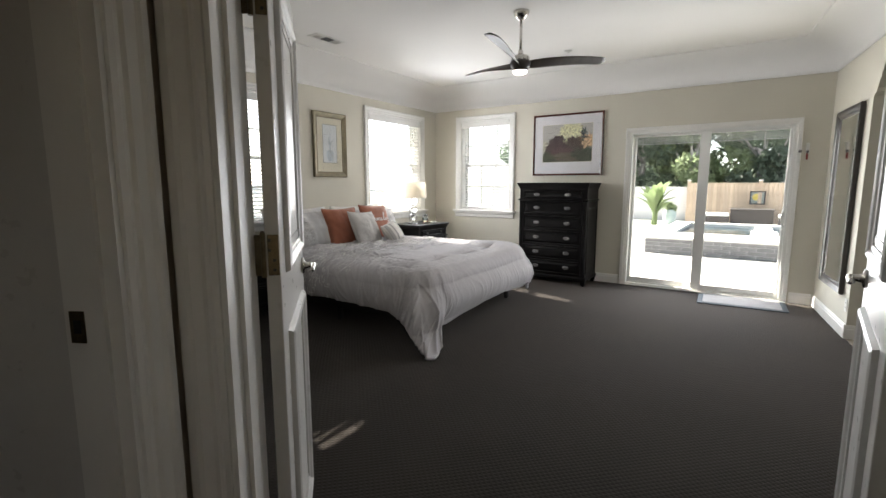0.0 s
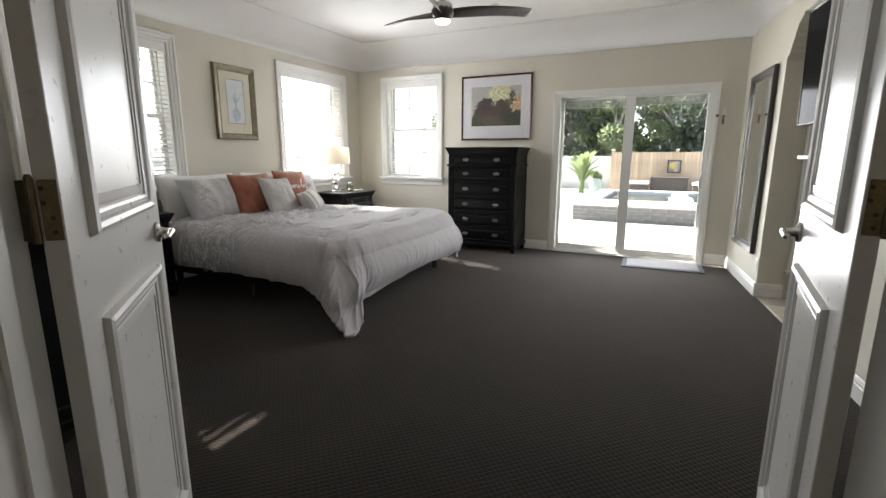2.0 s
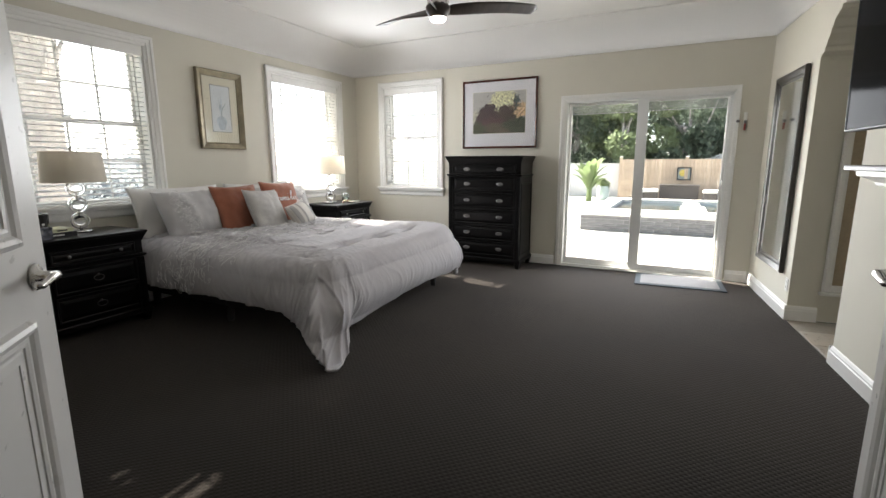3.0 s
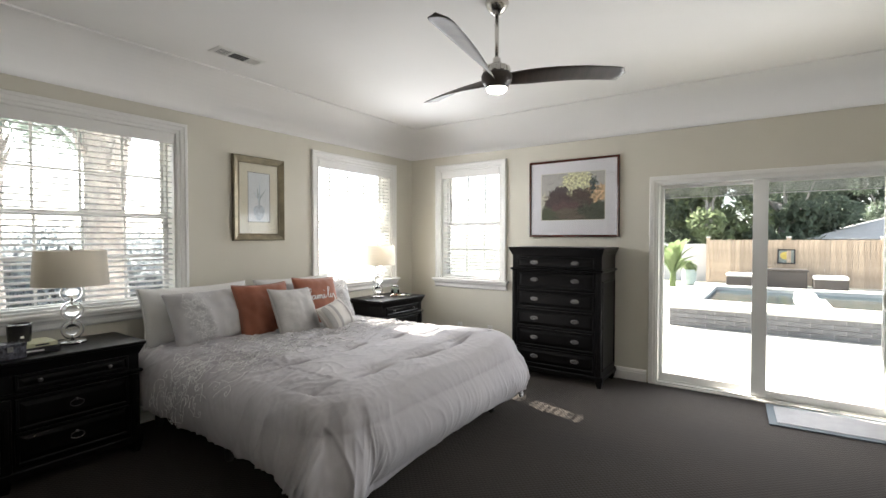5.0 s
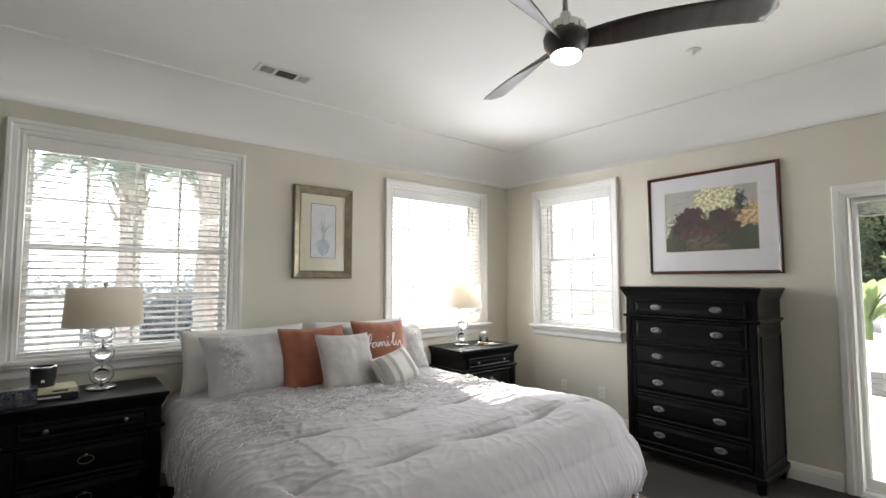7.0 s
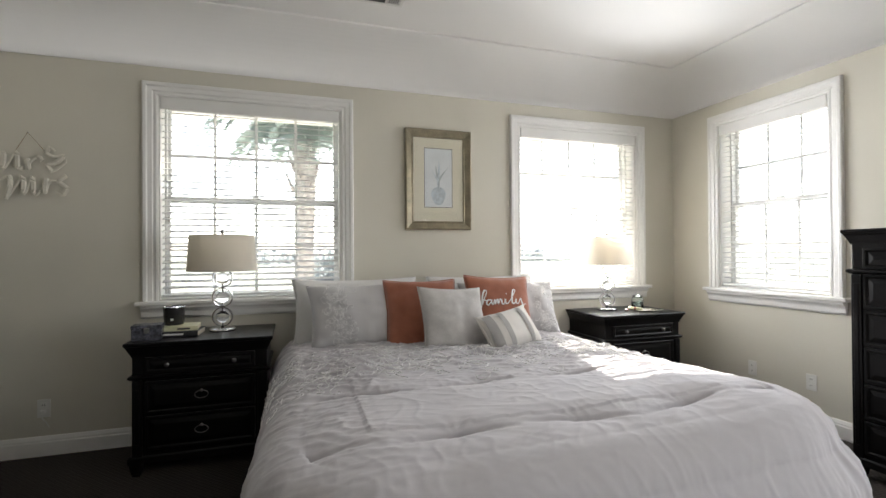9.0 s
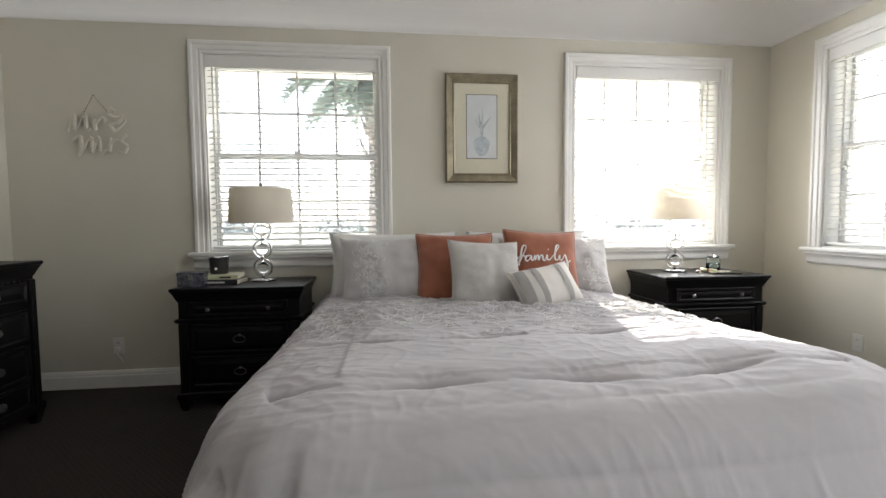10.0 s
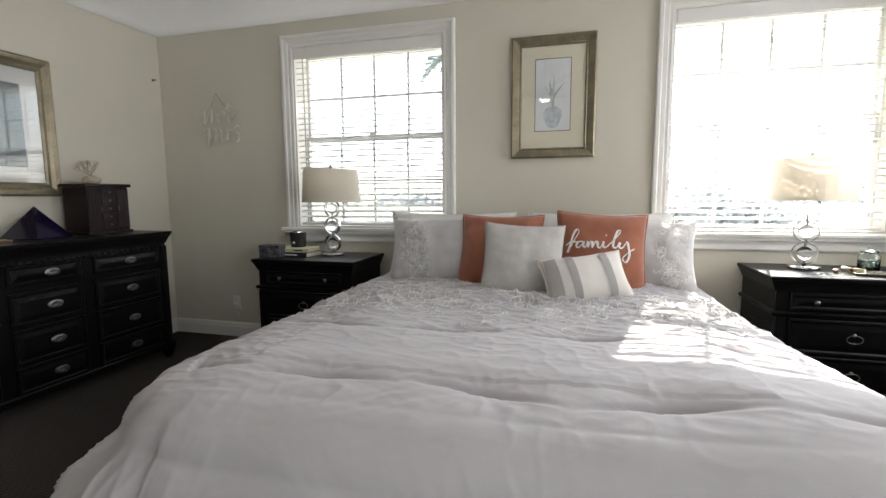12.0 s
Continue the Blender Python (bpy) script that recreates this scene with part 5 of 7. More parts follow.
case_piece("chest_of_drawers", pose(-2.664, NY - 0.02, 0), 1.035, 0.525, 1.395, [(-0.42, 0.42, (-0.22, 0.22))],
           rows_of((1.232, 1.05, 0.845, 0.64, 0.435, 0.235), (0.058, 0.094, 0.096, 0.096, 0.096, 0.090)),
           "tall black wooden chest with six drawers and oval pulls", "chest", waist=1.16)
for yc, lab in ((4.13, "black wooden nightstand with a lamp, books and a candle on it"), (7.355, "black wooden nightstand with a lamp and a jar on it")):
    case_piece("nightstand", pose(WX + 0.03, yc, 0, 0, 0, 90), 0.80, 0.535, 0.772, [(-0.295, 0.295, (-0.18, 0.18))],
               rows_of((0.638, 0.45, 0.245), (0.046, 0.094, 0.098)), lab, "nightstand", pulls=("knob", "ring", "ring"), waist=0.570, group="nightstands beside the bed")
case_piece("dresser", pose(-3.565, SY + 0.025, 0, 0, 0, 180), 1.76, 0.52, 0.96,
           [(-0.775, -0.28, (-0.535,)), (-0.20, 0.20, (0.03,)), (0.28, 0.775, (0.535,))],
           rows_of((0.785, 0.595, 0.385, 0.195), (0.055, 0.092, 0.098, 0.075)), "long black wooden dresser with oval pewter pulls and a carved frieze", "dresser", frieze=0.05)


# ---- lamps ----
def table_lamp(x, y, z, turn_, label):
    root = thing("table_lamp", pose(x, y, z, 0, 0, turn_), label, "lamp", "bedside lamps")
    part("base", lathe([(0, 0), (0.078, 0), (0.080, 0.003), (0.080, 0.014), (0.077, 0.018), (0.012, 0.019), (0.010, 0.030), (0, 0.030)], 40), M_POLISH, root, "polished chrome base", True)
    for k in range(3):
        zc = 0.092 + k * 0.128
        bm = bmesh.new()
        n = 44
        rows = []
        for i in range(n):
            a = 2 * math.pi * i / n
            rows.append([bm.verts.new((r_ * math.cos(a), w_, zc + r_ * math.sin(a))) for r_, w_ in ((0.064, -0.012), (0.064, 0.012), (0.058, 0.012), (0.058, -0.012))])
        for i in range(n):
            a, b = rows[i], rows[(i + 1) % n]
            for q in range(4):
                bm.faces.new((a[q], a[(q + 1) % 4], b[(q + 1) % 4], b[q]))
        part("ring", bm, M_POLISH, root, "polished chrome ring")
        part("crystal_ball", lathe([(0.040 * math.sin(math.pi * q / 16), zc - 0.040 * math.cos(math.pi * q / 16)) for q in range(17)], 24), M_CRYSTAL, root, "clear crystal ball", True)
        part("spindle", tube([(0, 0, zc - 0.062), (0, 0, zc - 0.036)], 0.006, 10), M_POLISH, root)
        part("spindle", tube([(0, 0, zc + 0.036), (0, 0, zc + 0.068)], 0.006, 10), M_POLISH, root)
    part("stem", tube([(0, 0, 0.41), (0, 0, 0.645)], 0.006, 10), M_POLISH, root)
    part("socket", lathe([(0, 0.43), (0.018, 0.43), (0.018, 0.49), (0.010, 0.495), (0, 0.495)], 16), M_POLISH, root)
    part("bulb", lathe([(0, 0.495), (0.014, 0.497), (0.018, 0.52), (0.029, 0.55), (0.026, 0.58), (0.012, 0.597), (0, 0.60)], 20), M_PLASTIC, root, "white bulb", True)
    sh = part("shade", lathe([(0.2125, 0.396), (0.2125, 0.400), (0.1985, 0.628), (0.1985, 0.632), (0.1965, 0.632), (0.2105, 0.396), (0.2125, 0.396)], 64), M_SHADE, root, "cream linen drum shade", True)
    bm = bmesh.new()
    for k in range(3):
        a = 2 * math.pi * k / 3
        tube([(0, 0, 0.628), (0.199 * math.cos(a), 0.199 * math.sin(a), 0.622)], 0.002, 6, bm)
    part("spider", bm, M_POLISH, sh)
    part("finial", lathe([(0, 0.630), (0.010, 0.632), (0.006, 0.640), (0.012, 0.648), (0.015, 0.658), (0.011, 0.668), (0, 0.671)], 16), M_POLISH, root, "chrome finial", True)


table_lamp(-4.735, 4.205, 0.772, 85, "table lamp with stacked crystal rings and a cream drum shade")
table_lamp(-4.735, 7.235, 0.772, 60, "table lamp with stacked crystal rings, its shade striped by sun")


# ---- ceiling fan ----
fan = thing("ceiling_fan", pose(-2.205, 5.575, CEIL), "three-blade ceiling fan, dark walnut and nickel, lamp lit", "ceiling fan")
part("canopy", lathe([(0, 0), (0.070, 0), (0.072, -0.01), (0.062, -0.035), (0.035, -0.065), (0.020, -0.075), (0, -0.075)], 32), M_CHROME, fan, "brushed nickel canopy", True)
part("downrod", tube([(0, 0, -0.07), (0, 0, -0.36)], 0.0125, 16), M_CHROME, fan, smooth=True)
bm = lathe([(0, -0.33), (0.022, -0.335), (0.026, -0.365), (0.045, -0.375), (0.070, -0.385), (0.074, -0.395), (0.074, -0.43), (0.0, -0.43)], 32)
for k in range(10):
    a = 2 * math.pi * k / 10
    box(bm, 0.068, -0.012, -0.425, 0.082, 0.012, -0.392, 0.003, 1, m=Matrix.Rotation(a, 4, "Z"))
part("motor", bm, M_CHROME, fan, "brushed nickel motor housing")
part("hub", lathe([(0, -0.428), (0.088, -0.430), (0.094, -0.445), (0.090, -0.475), (0.076, -0.492), (0.066, -0.515), (0.0, -0.515)], 36), M_FANWOOD, fan, smooth=True)
part("diffuser", lathe([(0.060, -0.513), (0.060, -0.526), (0.048, -0.536), (0.0, -0.540)], 32), M_FANLIGHT, fan, "lit round lamp diffuser", True)


def blade_mesh():
    bm = bmesh.new()
    rows = []
    n = 26
    for i in range(n + 1):
        f = i / n
        r = 0.05 + 0.74 * f
        w_ = 0.055 + 0.10 * (1 - math.exp(-f * 3.2)) - 0.012 * f
        pitch = radians(42 * math.exp(-f * 3.0) + 12)
        zc = -0.462 + 0.035 * math.sin(f * 2.2) + 0.02 * f
        round_ = math.sqrt(max(0.0, 1 - max(0.0, (f - 0.93) / 0.07) ** 2)) * 0.85 + 0.15
        sec = []
        for q in range(12):
            a = 2 * math.pi * q / 12
            u, v = math.cos(a) * w_ / 2 * round_, math.sin(a) * (0.016 - 0.009 * f)
            bow = 0.010 * (1 - (2 * u / w_) ** 2)
            sec.append(bm.verts.new((r, u * math.cos(pitch) - (v + bow) * math.sin(pitch) * 0.3 + 0.03 * f * f, zc - u * math.sin(pitch) + v + bow)))
        rows.append(sec)
    for a, b in zip(rows, rows[1:]):
        for q in range(12):
            bm.faces.new((a[q], a[(q + 1) % 12], b[(q + 1) % 12], b[q]))
    bm.faces.new(rows[0])
    bm.faces.new(rows[-1])
    return bm


first = part("blade", blade_mesh(), M_FANWOOD, fan, smooth=True, m=Matrix.Rotation(radians(36), 4, "Z"))
for k in (1, 2):
    shared("blade", first.data, fan, Matrix.Rotation(radians(36 + 120 * k), 4, "Z"))

# ceiling register and smoke alarm
vent = thing("ceiling_vent", pose(-4.26, 5.15, CEIL, 0, 0, 90), "white steel ceiling register with dark louvres", "air vent")
part("frame", ring(-0.170, -0.055, 0.170, 0.055, [(0, 0.0), (0, 0.008), (0.022, 0.006), (0.028, 0.0)]), M_PLASTIC, vent, m=Matrix.Rotation(radians(90), 4, "X"))
for k, (a, b, mt) in enumerate(((-0.168, -0.075, M_DARKSLOT), (-0.060, 0.075, M_DARKSLOT), (0.090, 0.168, M_GREYSLOT))):
    part("backing", boxm(a, -0.053, -0.002, b, 0.053, 0.0), mt, vent)
    for q in range(6 if k != 1 else 4):
        yy = -0.045 + 0.09 * q / (5 if k != 1 else 3)
        if k == 1:
            bm = boxm(a + 0.002, yy - 0.002, -0.008, b - 0.002, yy + 0.002, -0.002)
            part("slat", bm, M_GREYSLOT, vent)
        else:
            xx = a + 0.006 + (b - a - 0.012) * q / 5
            part("slat", boxm(xx - 0.002, -0.05, -0.008, xx + 0.002, 0.05, -0.002), M_PLASTIC, vent)
for a in (-0.0675, 0.0825):
    part("bar", boxm(a - 0.0075, -0.055, -0.008, a + 0.0075, 0.055, -0.001), M_PLASTIC, vent)
alarm = thing("sprinkler_head", pose(-2.28, 7.03, CEIL), "small white ceiling sprinkler cover", "sprinkler")
part("cover", lathe([(0, 0), (0.045, 0), (0.047, -0.004), (0.040, -0.010), (0.018, -0.014), (0.012, -0.028), (0, -0.030)], 28), M_PLASTIC, alarm, smooth=True)


# ---- pictures and mirrors ----
def framed(name, fr, x, z, w, h, fprof, fmat, label, category):
    root = thing(name, fr @ pose(x, -0.006, z), label, category)
    iw = max(o for o, _ in fprof)
    part("frame", ring(-w / 2 + iw, -h / 2 + iw, w / 2 - iw, h / 2 - iw, fprof), fmat, root)
    part("backing", boxm(-w / 2 + 0.01, -0.006, -h / 2 + 0.01, w / 2 - 0.01, 0.004, h / 2 - 0.01), M_INK, root)
    return root, w / 2 - iw, h / 2 - iw


GILT = [(0, 0.004), (0, 0.016), (0.008, 0.020), (0.016, 0.016), (0.022, 0.020), (0.046, 0.030), (0.060, 0.036), (0.068, 0.030), (0.070, 0.0)]
pw, ix, iz = framed("framed_print", F_W, 5.783 - SY, 1.872, 0.56, 0.815, GILT, M_GOLD, "gilt-framed botanical print in a cream mat on the wall", "picture")
part("mat", ring(-0.118, -0.225, 0.118, 0.255, [(0, 0.0065), (0, 0.009), (ix - 0.118 + 0.002, 0.009), (ix - 0.118 + 0.002, 0.0065)]), M_MAT_C, pw, "cream mat board")
bm = boxm(-ix, -0.0085, -iz, ix, -0.0062, -0.222)
box(bm, -ix, -0.0085, 0.252, ix, -0.0062, iz)
part("mat_edge", bm, M_MAT_C, pw)
part("line", ring(-0.116, -0.223, 0.116, 0.253, [(0, 0.0092), (0, 0.0098), (0.004, 0.0098), (0.004, 0.0092)]), M_INK, pw)
part("print", boxm(-0.118, -0.0075, -0.226, 0.118, -0.0062, 0.256), M_PAPER, pw, "pale blue paper")
bm = bmesh.new()
vs = [bm.verts.new((x, -0.0082, z)) for x, z in [(-0.055 * math.cos(a) * (1.1 + 0.12 * math.sin(3 * a)), -0.13 + 0.075 * math.sin(a)) for a in [2 * math.pi * k / 20 for k in range(20)]]]
bm.faces.new(vs)
part("vase_wash", bm, M_WASH, pw, "painted blue-grey vase")
for k, (dx, hz) in enumerate(((-0.055, 0.13), (-0.02, 0.17), (0.02, 0.10), (0.075, 0.15), (0.0, 0.21))):
    bm = bmesh.new()
    lft, rgt = [], []
    for q in range(9):
        f = q / 8
        x, z = dx * f * f + 0.006 * math.sin(f * 5 + k), -0.07 + (hz + 0.02) * f
        wv = 0.0075 * math.sin(math.pi * min(1, f * 0.95 + 0.05)) + 0.0006
        lft.append(bm.verts.new((x - wv, -0.0086 - 0.0002 * k, z)))
        rgt.append(bm.verts.new((x + wv, -0.0086 - 0.0002 * k, z)))
    for q in range(8):
        bm.faces.new((lft[q], lft[q + 1], rgt[q + 1], rgt[q]))
    part("leaf_wash", bm, M_GREENINK if k % 2 else M_WASH, pw)
g = part("glass", boxm(-ix, -0.0125, -iz, ix, -0.0110, iz), M_PICGLASS, pw, "clear picture glass")

MAHO = [(0, 0.004), (0, 0.014), (0.006, 0.020), (0.016, 0.024), (0.024, 0.022), (0.027, 0.0)]
pn_, ix, iz = framed("framed_painting", F_N, -2.66 - WX, 1.937, 1.03, 0.875, MAHO, M_MAHOG, "mahogany-framed painting of autumn trees in a wide grey mat", "painting")
ax, az = 0.360, 0.262
part("mat", ring(-ax, -az + 0.02, ax, az + 0.02, [(0, 0.0065), (0, 0.009), (0.10, 0.009), (0.10, 0.0065)]), M_MAT_G, pn_, "pale grey mat board")
bm = bmesh.new()
box(bm, -ix, -0.0088, -iz, -ax - 0.08, -0.0062, iz)
box(bm, ax + 0.08, -0.0088, -iz, ix, -0.0062, iz)
box(bm, -ax - 0.08, -0.0088, -iz, ax + 0.08, -0.0062, -az - 0.06)
box(bm, -ax - 0.08, -0.0088, az + 0.10, ax + 0.08, -0.0062, iz)
part("mat_edge", bm, M_MAT_G, pn_)
part("bevel", ring(-ax, -az + 0.02, ax, az + 0.02, [(0, 0.0085), (0, 0.0094), (0.005, 0.0098), (0.005, 0.0085)]), M_MAT_C, pn_)
bm = boxm(-ax - 0.004, -az - 0.004, -0.0008, ax + 0.004, az + 0.004, 0.0)
part("canvas", bm, M_PAINTING, pn_, "watercolour of yellow and maroon trees under a grey sky", m=pose(0, -0.0066, 0.02, 90))
for k, (bx, bz) in enumerate(((-0.27, 0.17), (-0.23, 0.175), (-0.16, 0.225), (0.16, 0.18), (0.23, 0.21))):
    part("painted_bird", tube([(bx - 0.013, -0.0082, bz + 0.006), (bx, -0.0082, bz), (bx + 0.013, -0.0082, bz + 0.007)], 0.0022, 5), M_INK, pn_)
part("glass", boxm(-ix, -0.0125, -iz, ix, -0.0110, iz), M_PICGLASS, pn_, "clear picture glass")

# leaning-style mirror hung on the east wall
ESPR = [(0, 0.004), (0, 0.012), (0.010, 0.018), (0.020, 0.016), (0.030, 0.026), (0.055, 0.034), (0.078, 0.036), (0.085, 0.028), (0.085, 0.0)]
y_a, y_b = 7.84, 7.06
mr, ix, iz = framed("wall_mirror", F_E, e_at((y_a + y_b) / 2), 1.228, 0.79, 1.73, ESPR, M_ESPR, "tall wall mirror in a dark espresso frame", "mirror")
part("mirror_glass", boxm(-ix - 0.004, -0.012, -iz - 0.004, ix + 0.004, -0.0065, iz + 0.004), M_MIRROR, mr, "silvered mirror glass")

# large framed picture above the dresser
GILT2 = [(0, 0.004), (0, 0.018), (0.012, 0.024), (0.03, 0.022), (0.05, 0.034), (0.075, 0.040), (0.085, 0.030), (0.088, 0.0)]
ps, ix, iz = framed("framed_picture", F_S, JOG2[0] + 3.50, 1.675, 1.10, 0.90, GILT2, M_GOLD, "wide gilt-framed picture behind glass above the dresser", "picture")
part("mat", ring(-ix + 0.10, -iz + 0.10, ix - 0.10, iz - 0.10, [(0, 0.0065), (0, 0.009), (0.10, 0.009), (0.10, 0.0065)]), M_WHITEP, ps, "white mat board")
part("print", boxm(-ix + 0.098, -0.0078, -iz + 0.098, ix - 0.098, -0.0062, iz - 0.098), shade("dark_seascape_print", (0.022, 0.055, 0.065), 0.6, var=0.25, scale=5, fine=14, bump=0), ps, "dark blue seascape print")
part("glass", boxm(-ix, -0.0140, -iz, ix, -0.0125, iz), M_OLDGLASS, ps, "clear picture glass")

# cut-out sign
sg = thing("wall_sign", F_W @ pose(3.07 - SY, -0.010, 1.80), "whitewashed wooden cut-out sign reading Mr and Mrs, hung on twine", "sign")
MR = [[(-66, 4), (-58, 36), (-50, 44), (-50, 8), (-28, 46), (-25, 10), (-14, 12)], [(-8, 34), (-4, 8), (-2, 26), (12, 38), (20, 30)],
      [(44, 52), (34, 60), (28, 48), (42, 40), (60, 44), (46, 26), (30, 20), (40, 8), (62, 26), (64, 36)]]
MRS = [[(-56, -16), (-40, -8), (-38, -30), (-44, -58), (-16, -10), (-12, -46), (2, -10), (6, -48), (18, -38)], [(28, -10), (26, -44), (34, -18), (48, -16)],
       [(66, -2), (52, -16), (66, -30), (58, -46), (46, -42)]]
for words in (MR, MRS):
    low = 0.004 if words is MRS else 0.0
    part("lettering", pen(words, 0.00285, 0.0125, 0.42, lambda x, z: -0.008 - low), M_SIGN, sg)
bm = bmesh.new()
tube([(-0.105, -0.006, 0.10), (-0.02, -0.004, 0.262), (0.085, -0.006, 0.13)], 0.0022, 6, bm)
part("twine", bm, M_TWINE, sg)
part("nail", lathe([(0, 0), (0.004, 0), (0.003, 0.012), (0, 0.012)], 8, m=Matrix.Translation((-0.02, 0.004, 0.262)) @ Matrix.Rotation(radians(90), 4, "X")), M_PEWTER, sg)
hk = thing("wall_hook", F_S @ pose(JOG2[0] - WX - 0.07, 0, 2.20), "small brass wall hook near the corner", "hook")
part("hook", lathe([(0, 0), (0.012, 0), (0.010, 0.004), (0.004, 0.006), (0.004, 0.022), (0.008, 0.026), (0, 0.028)], 12, m=Matrix.Rotation(radians(90), 4, "X")), M_BRASS, hk, smooth=True)


# ---- outlets and the small fitting beside the sliding door ----
def outlet(fr, x, z, plug, label):
    o = thing("wall_outlet", fr @ pose(x, 0, z), label, "outlet", "wall outlets")
    part("plate", boxm(-0.036, -0.006, -0.058, 0.036, 0.0, 0.058, 0.003), M_PLASTIC, o)
    for dz in (-0.022, 0.022):
        s_ = part("socket", boxm(-0.017, -0.0075, dz - 0.014, 0.017, -0.0055, dz + 0.014, 0.002), M_PLASTIC, o)
        for dx in (-0.006, 0.006):
            part("slot", boxm(dx - 0.0012, -0.0080, dz - 0.005, dx + 0.0012, -0.0074, dz + 0.005), M_DARKSLOT, s_)
    if plug:
        p = part("plug", boxm(-0.014, -0.030, -0.036, 0.014, -0.0078, -0.008, 0.004), M_PLASTIC, o)
        part("cord", tube([(0, -0.026, -0.034), (0.004, -0.030, -0.06), (0.02, -0.022, -0.085), (0.03, -0.012, -0.12)], 0.003, 6), M_PLASTIC, p)


outlet(F_W, 3.13 - SY, 0.30, True, "white wall outlet with a plug in it")
outlet(F_N, -3.71 - WX, 0.33, False, "white wall outlet above the baseboard")
outlet(F_N, -4.16 - WX, 0.33, False, "white wall outlet near the corner")
outlet(F_E, e_at(6.95), 0.29, False, "white wall outlet below the mirror")
outlet(F_E, e_at(4.55), 0.36, False, "white wall outlet behind the door")
key = thing("wall_bracket", F_N @ pose(0.095 - WX, 0, 1.71), "white and grey wall bracket with a red strap", "bracket")
part("plate", boxm(-0.016, -0.012, 0.0, 0.016, 0, 0.12, 0.004), M_PLASTIC, key)
part("clip", boxm(-0.012, -0.034, 0.005, 0.012, -0.012, 0.035, 0.004), M_PEWTER, key)
part("strap", boxm(-0.010, -0.022, -0.065, 0.008, -0.012, 0.004, 0.003), M_FABRED, key, "red strap")
kn = thing("alarm_contact", F_N @ pose(0.028 - WX, -0.022, 1.74), "small dark round contact on the door casing", "sensor")
part("button", lathe([(0, 0), (0.017, 0), (0.016, 0.014), (0.010, 0.018), (0, 0.018)], 18, m=Matrix.Rotation(radians(90), 4, "X")), M_PEWTER, kn, smooth=True)


# ---- east wall: archway, passage, mantel and television ----
for sx, xx in ((1, ARCH[0]), (-1, ARCH[2])):
    bm = bmesh.new()
    pr = [(0.0, 2.08), (0.010, 2.08), (0.014, 2.10), (0.030, 2.115), (0.075, 2.13), (0.080, 2.16), (0.095, 2.17), (0.11, 2.20), (0.15, 2.24), (0.155, 2.27), (0.17, 2.28), (0.20, 2.33), (0.29, 2.375), (0.30, 2.40), (0.0, 2.40)]
    a = [bm.verts.new((xx + sx * d, -0.004, z)) for d, z in pr]
    b = [bm.verts.new((xx + sx * d, 0.204, z)) for d, z in pr]
    n = len(pr)
    for k in range(n):
        bm.faces.new((a[k], a[(k + 1) % n], b[(k + 1) % n], b[k]))
    bm.faces.new(a)
    bm.faces.new(b)
    tagged(part("arch_corbel", bm, M_WALL, m=F_E), "stepped plaster corbel of the archway", "corbel", kind="structure")
PX0, PX1 = ARCH[0] - 0.02, ARCH[2] + 0.35
bm = bmesh.new()
box(bm, PX0 - 0.1, 0.20, 0, PX0, 1.9, 2.6)
box(bm, PX1, 0.20, 0, PX1 + 0.1, 1.9, 2.6)
box(bm, PX0 - 0.1, 1.9, 0, PX1 + 0.1, 2.0, 2.6)
tagged(part("wall_passage", bm, M_WALL, m=F_E), "cream wall of the passage behind the archway", "wall", kind="structure")
tagged(part("passage_ceiling", boxm(PX0 - 0.1, 0.20, 2.6, PX1 + 0.1, 2.0, 2.7), M_CEIL, m=F_E), "white passage ceiling", "ceiling", kind="structure")
pf = part("passage_floor", boxm(PX0, -0.0, -0.12, PX1, 1.9, -0.006), shade("pale_grout", (0.40, 0.36, 0.30), 0.9, var=0.1, bump=0.2), m=F_E)
tagged(pf, "beige stone tile floor of the passage", "tile floor", kind="structure")
first = None
for i in range(4):
    for j in range(5):
        xx, yy = PX0 + 0.01 + i * 0.315, 0.012 + j * 0.38
        m = Matrix.Translation((xx, yy, -0.007))
        if xx + 0.305 > PX1 or yy < 0.19 and (xx < ARCH[0] or xx + 0.305 > ARCH[2] + 0.02):
            continue
        if first is None:
            first = part("tile", boxm(0, 0, 0, 0.307, 0.372, 0.010, 0.002, 1), M_TILE, pf, m=m)
        else:
            shared("tile", first.data, pf, m)
# framed glazed panel in the passage
gp = thing("glazed_panel", F_E @ pose(PX0 + 0.004, 0.905, 0, 0, 0, 90), "white-framed frosted panel on the passage wall", "panel", kind="structure")
part("frame", ring(-0.62, 0.32, 0.22, 2.18, [(0, 0), (0, 0.02), (0.02, 0.026), (0.05, 0.026), (0.06, 0.0)]), M_TRIM, gp)
part("pane", boxm(-0.63, -0.008, 0.31, 0.23, -0.003, 2.19), shade("tan_frosted_glass", (0.36, 0.29, 0.20), 0.3, var=0.08, scale=3, fine=60, bump=0.05), gp)
part("ledge", boxm(-0.70, -0.05, 0.235, 0.30, 0.0, 0.262, 0.006), M_TRIM, gp)

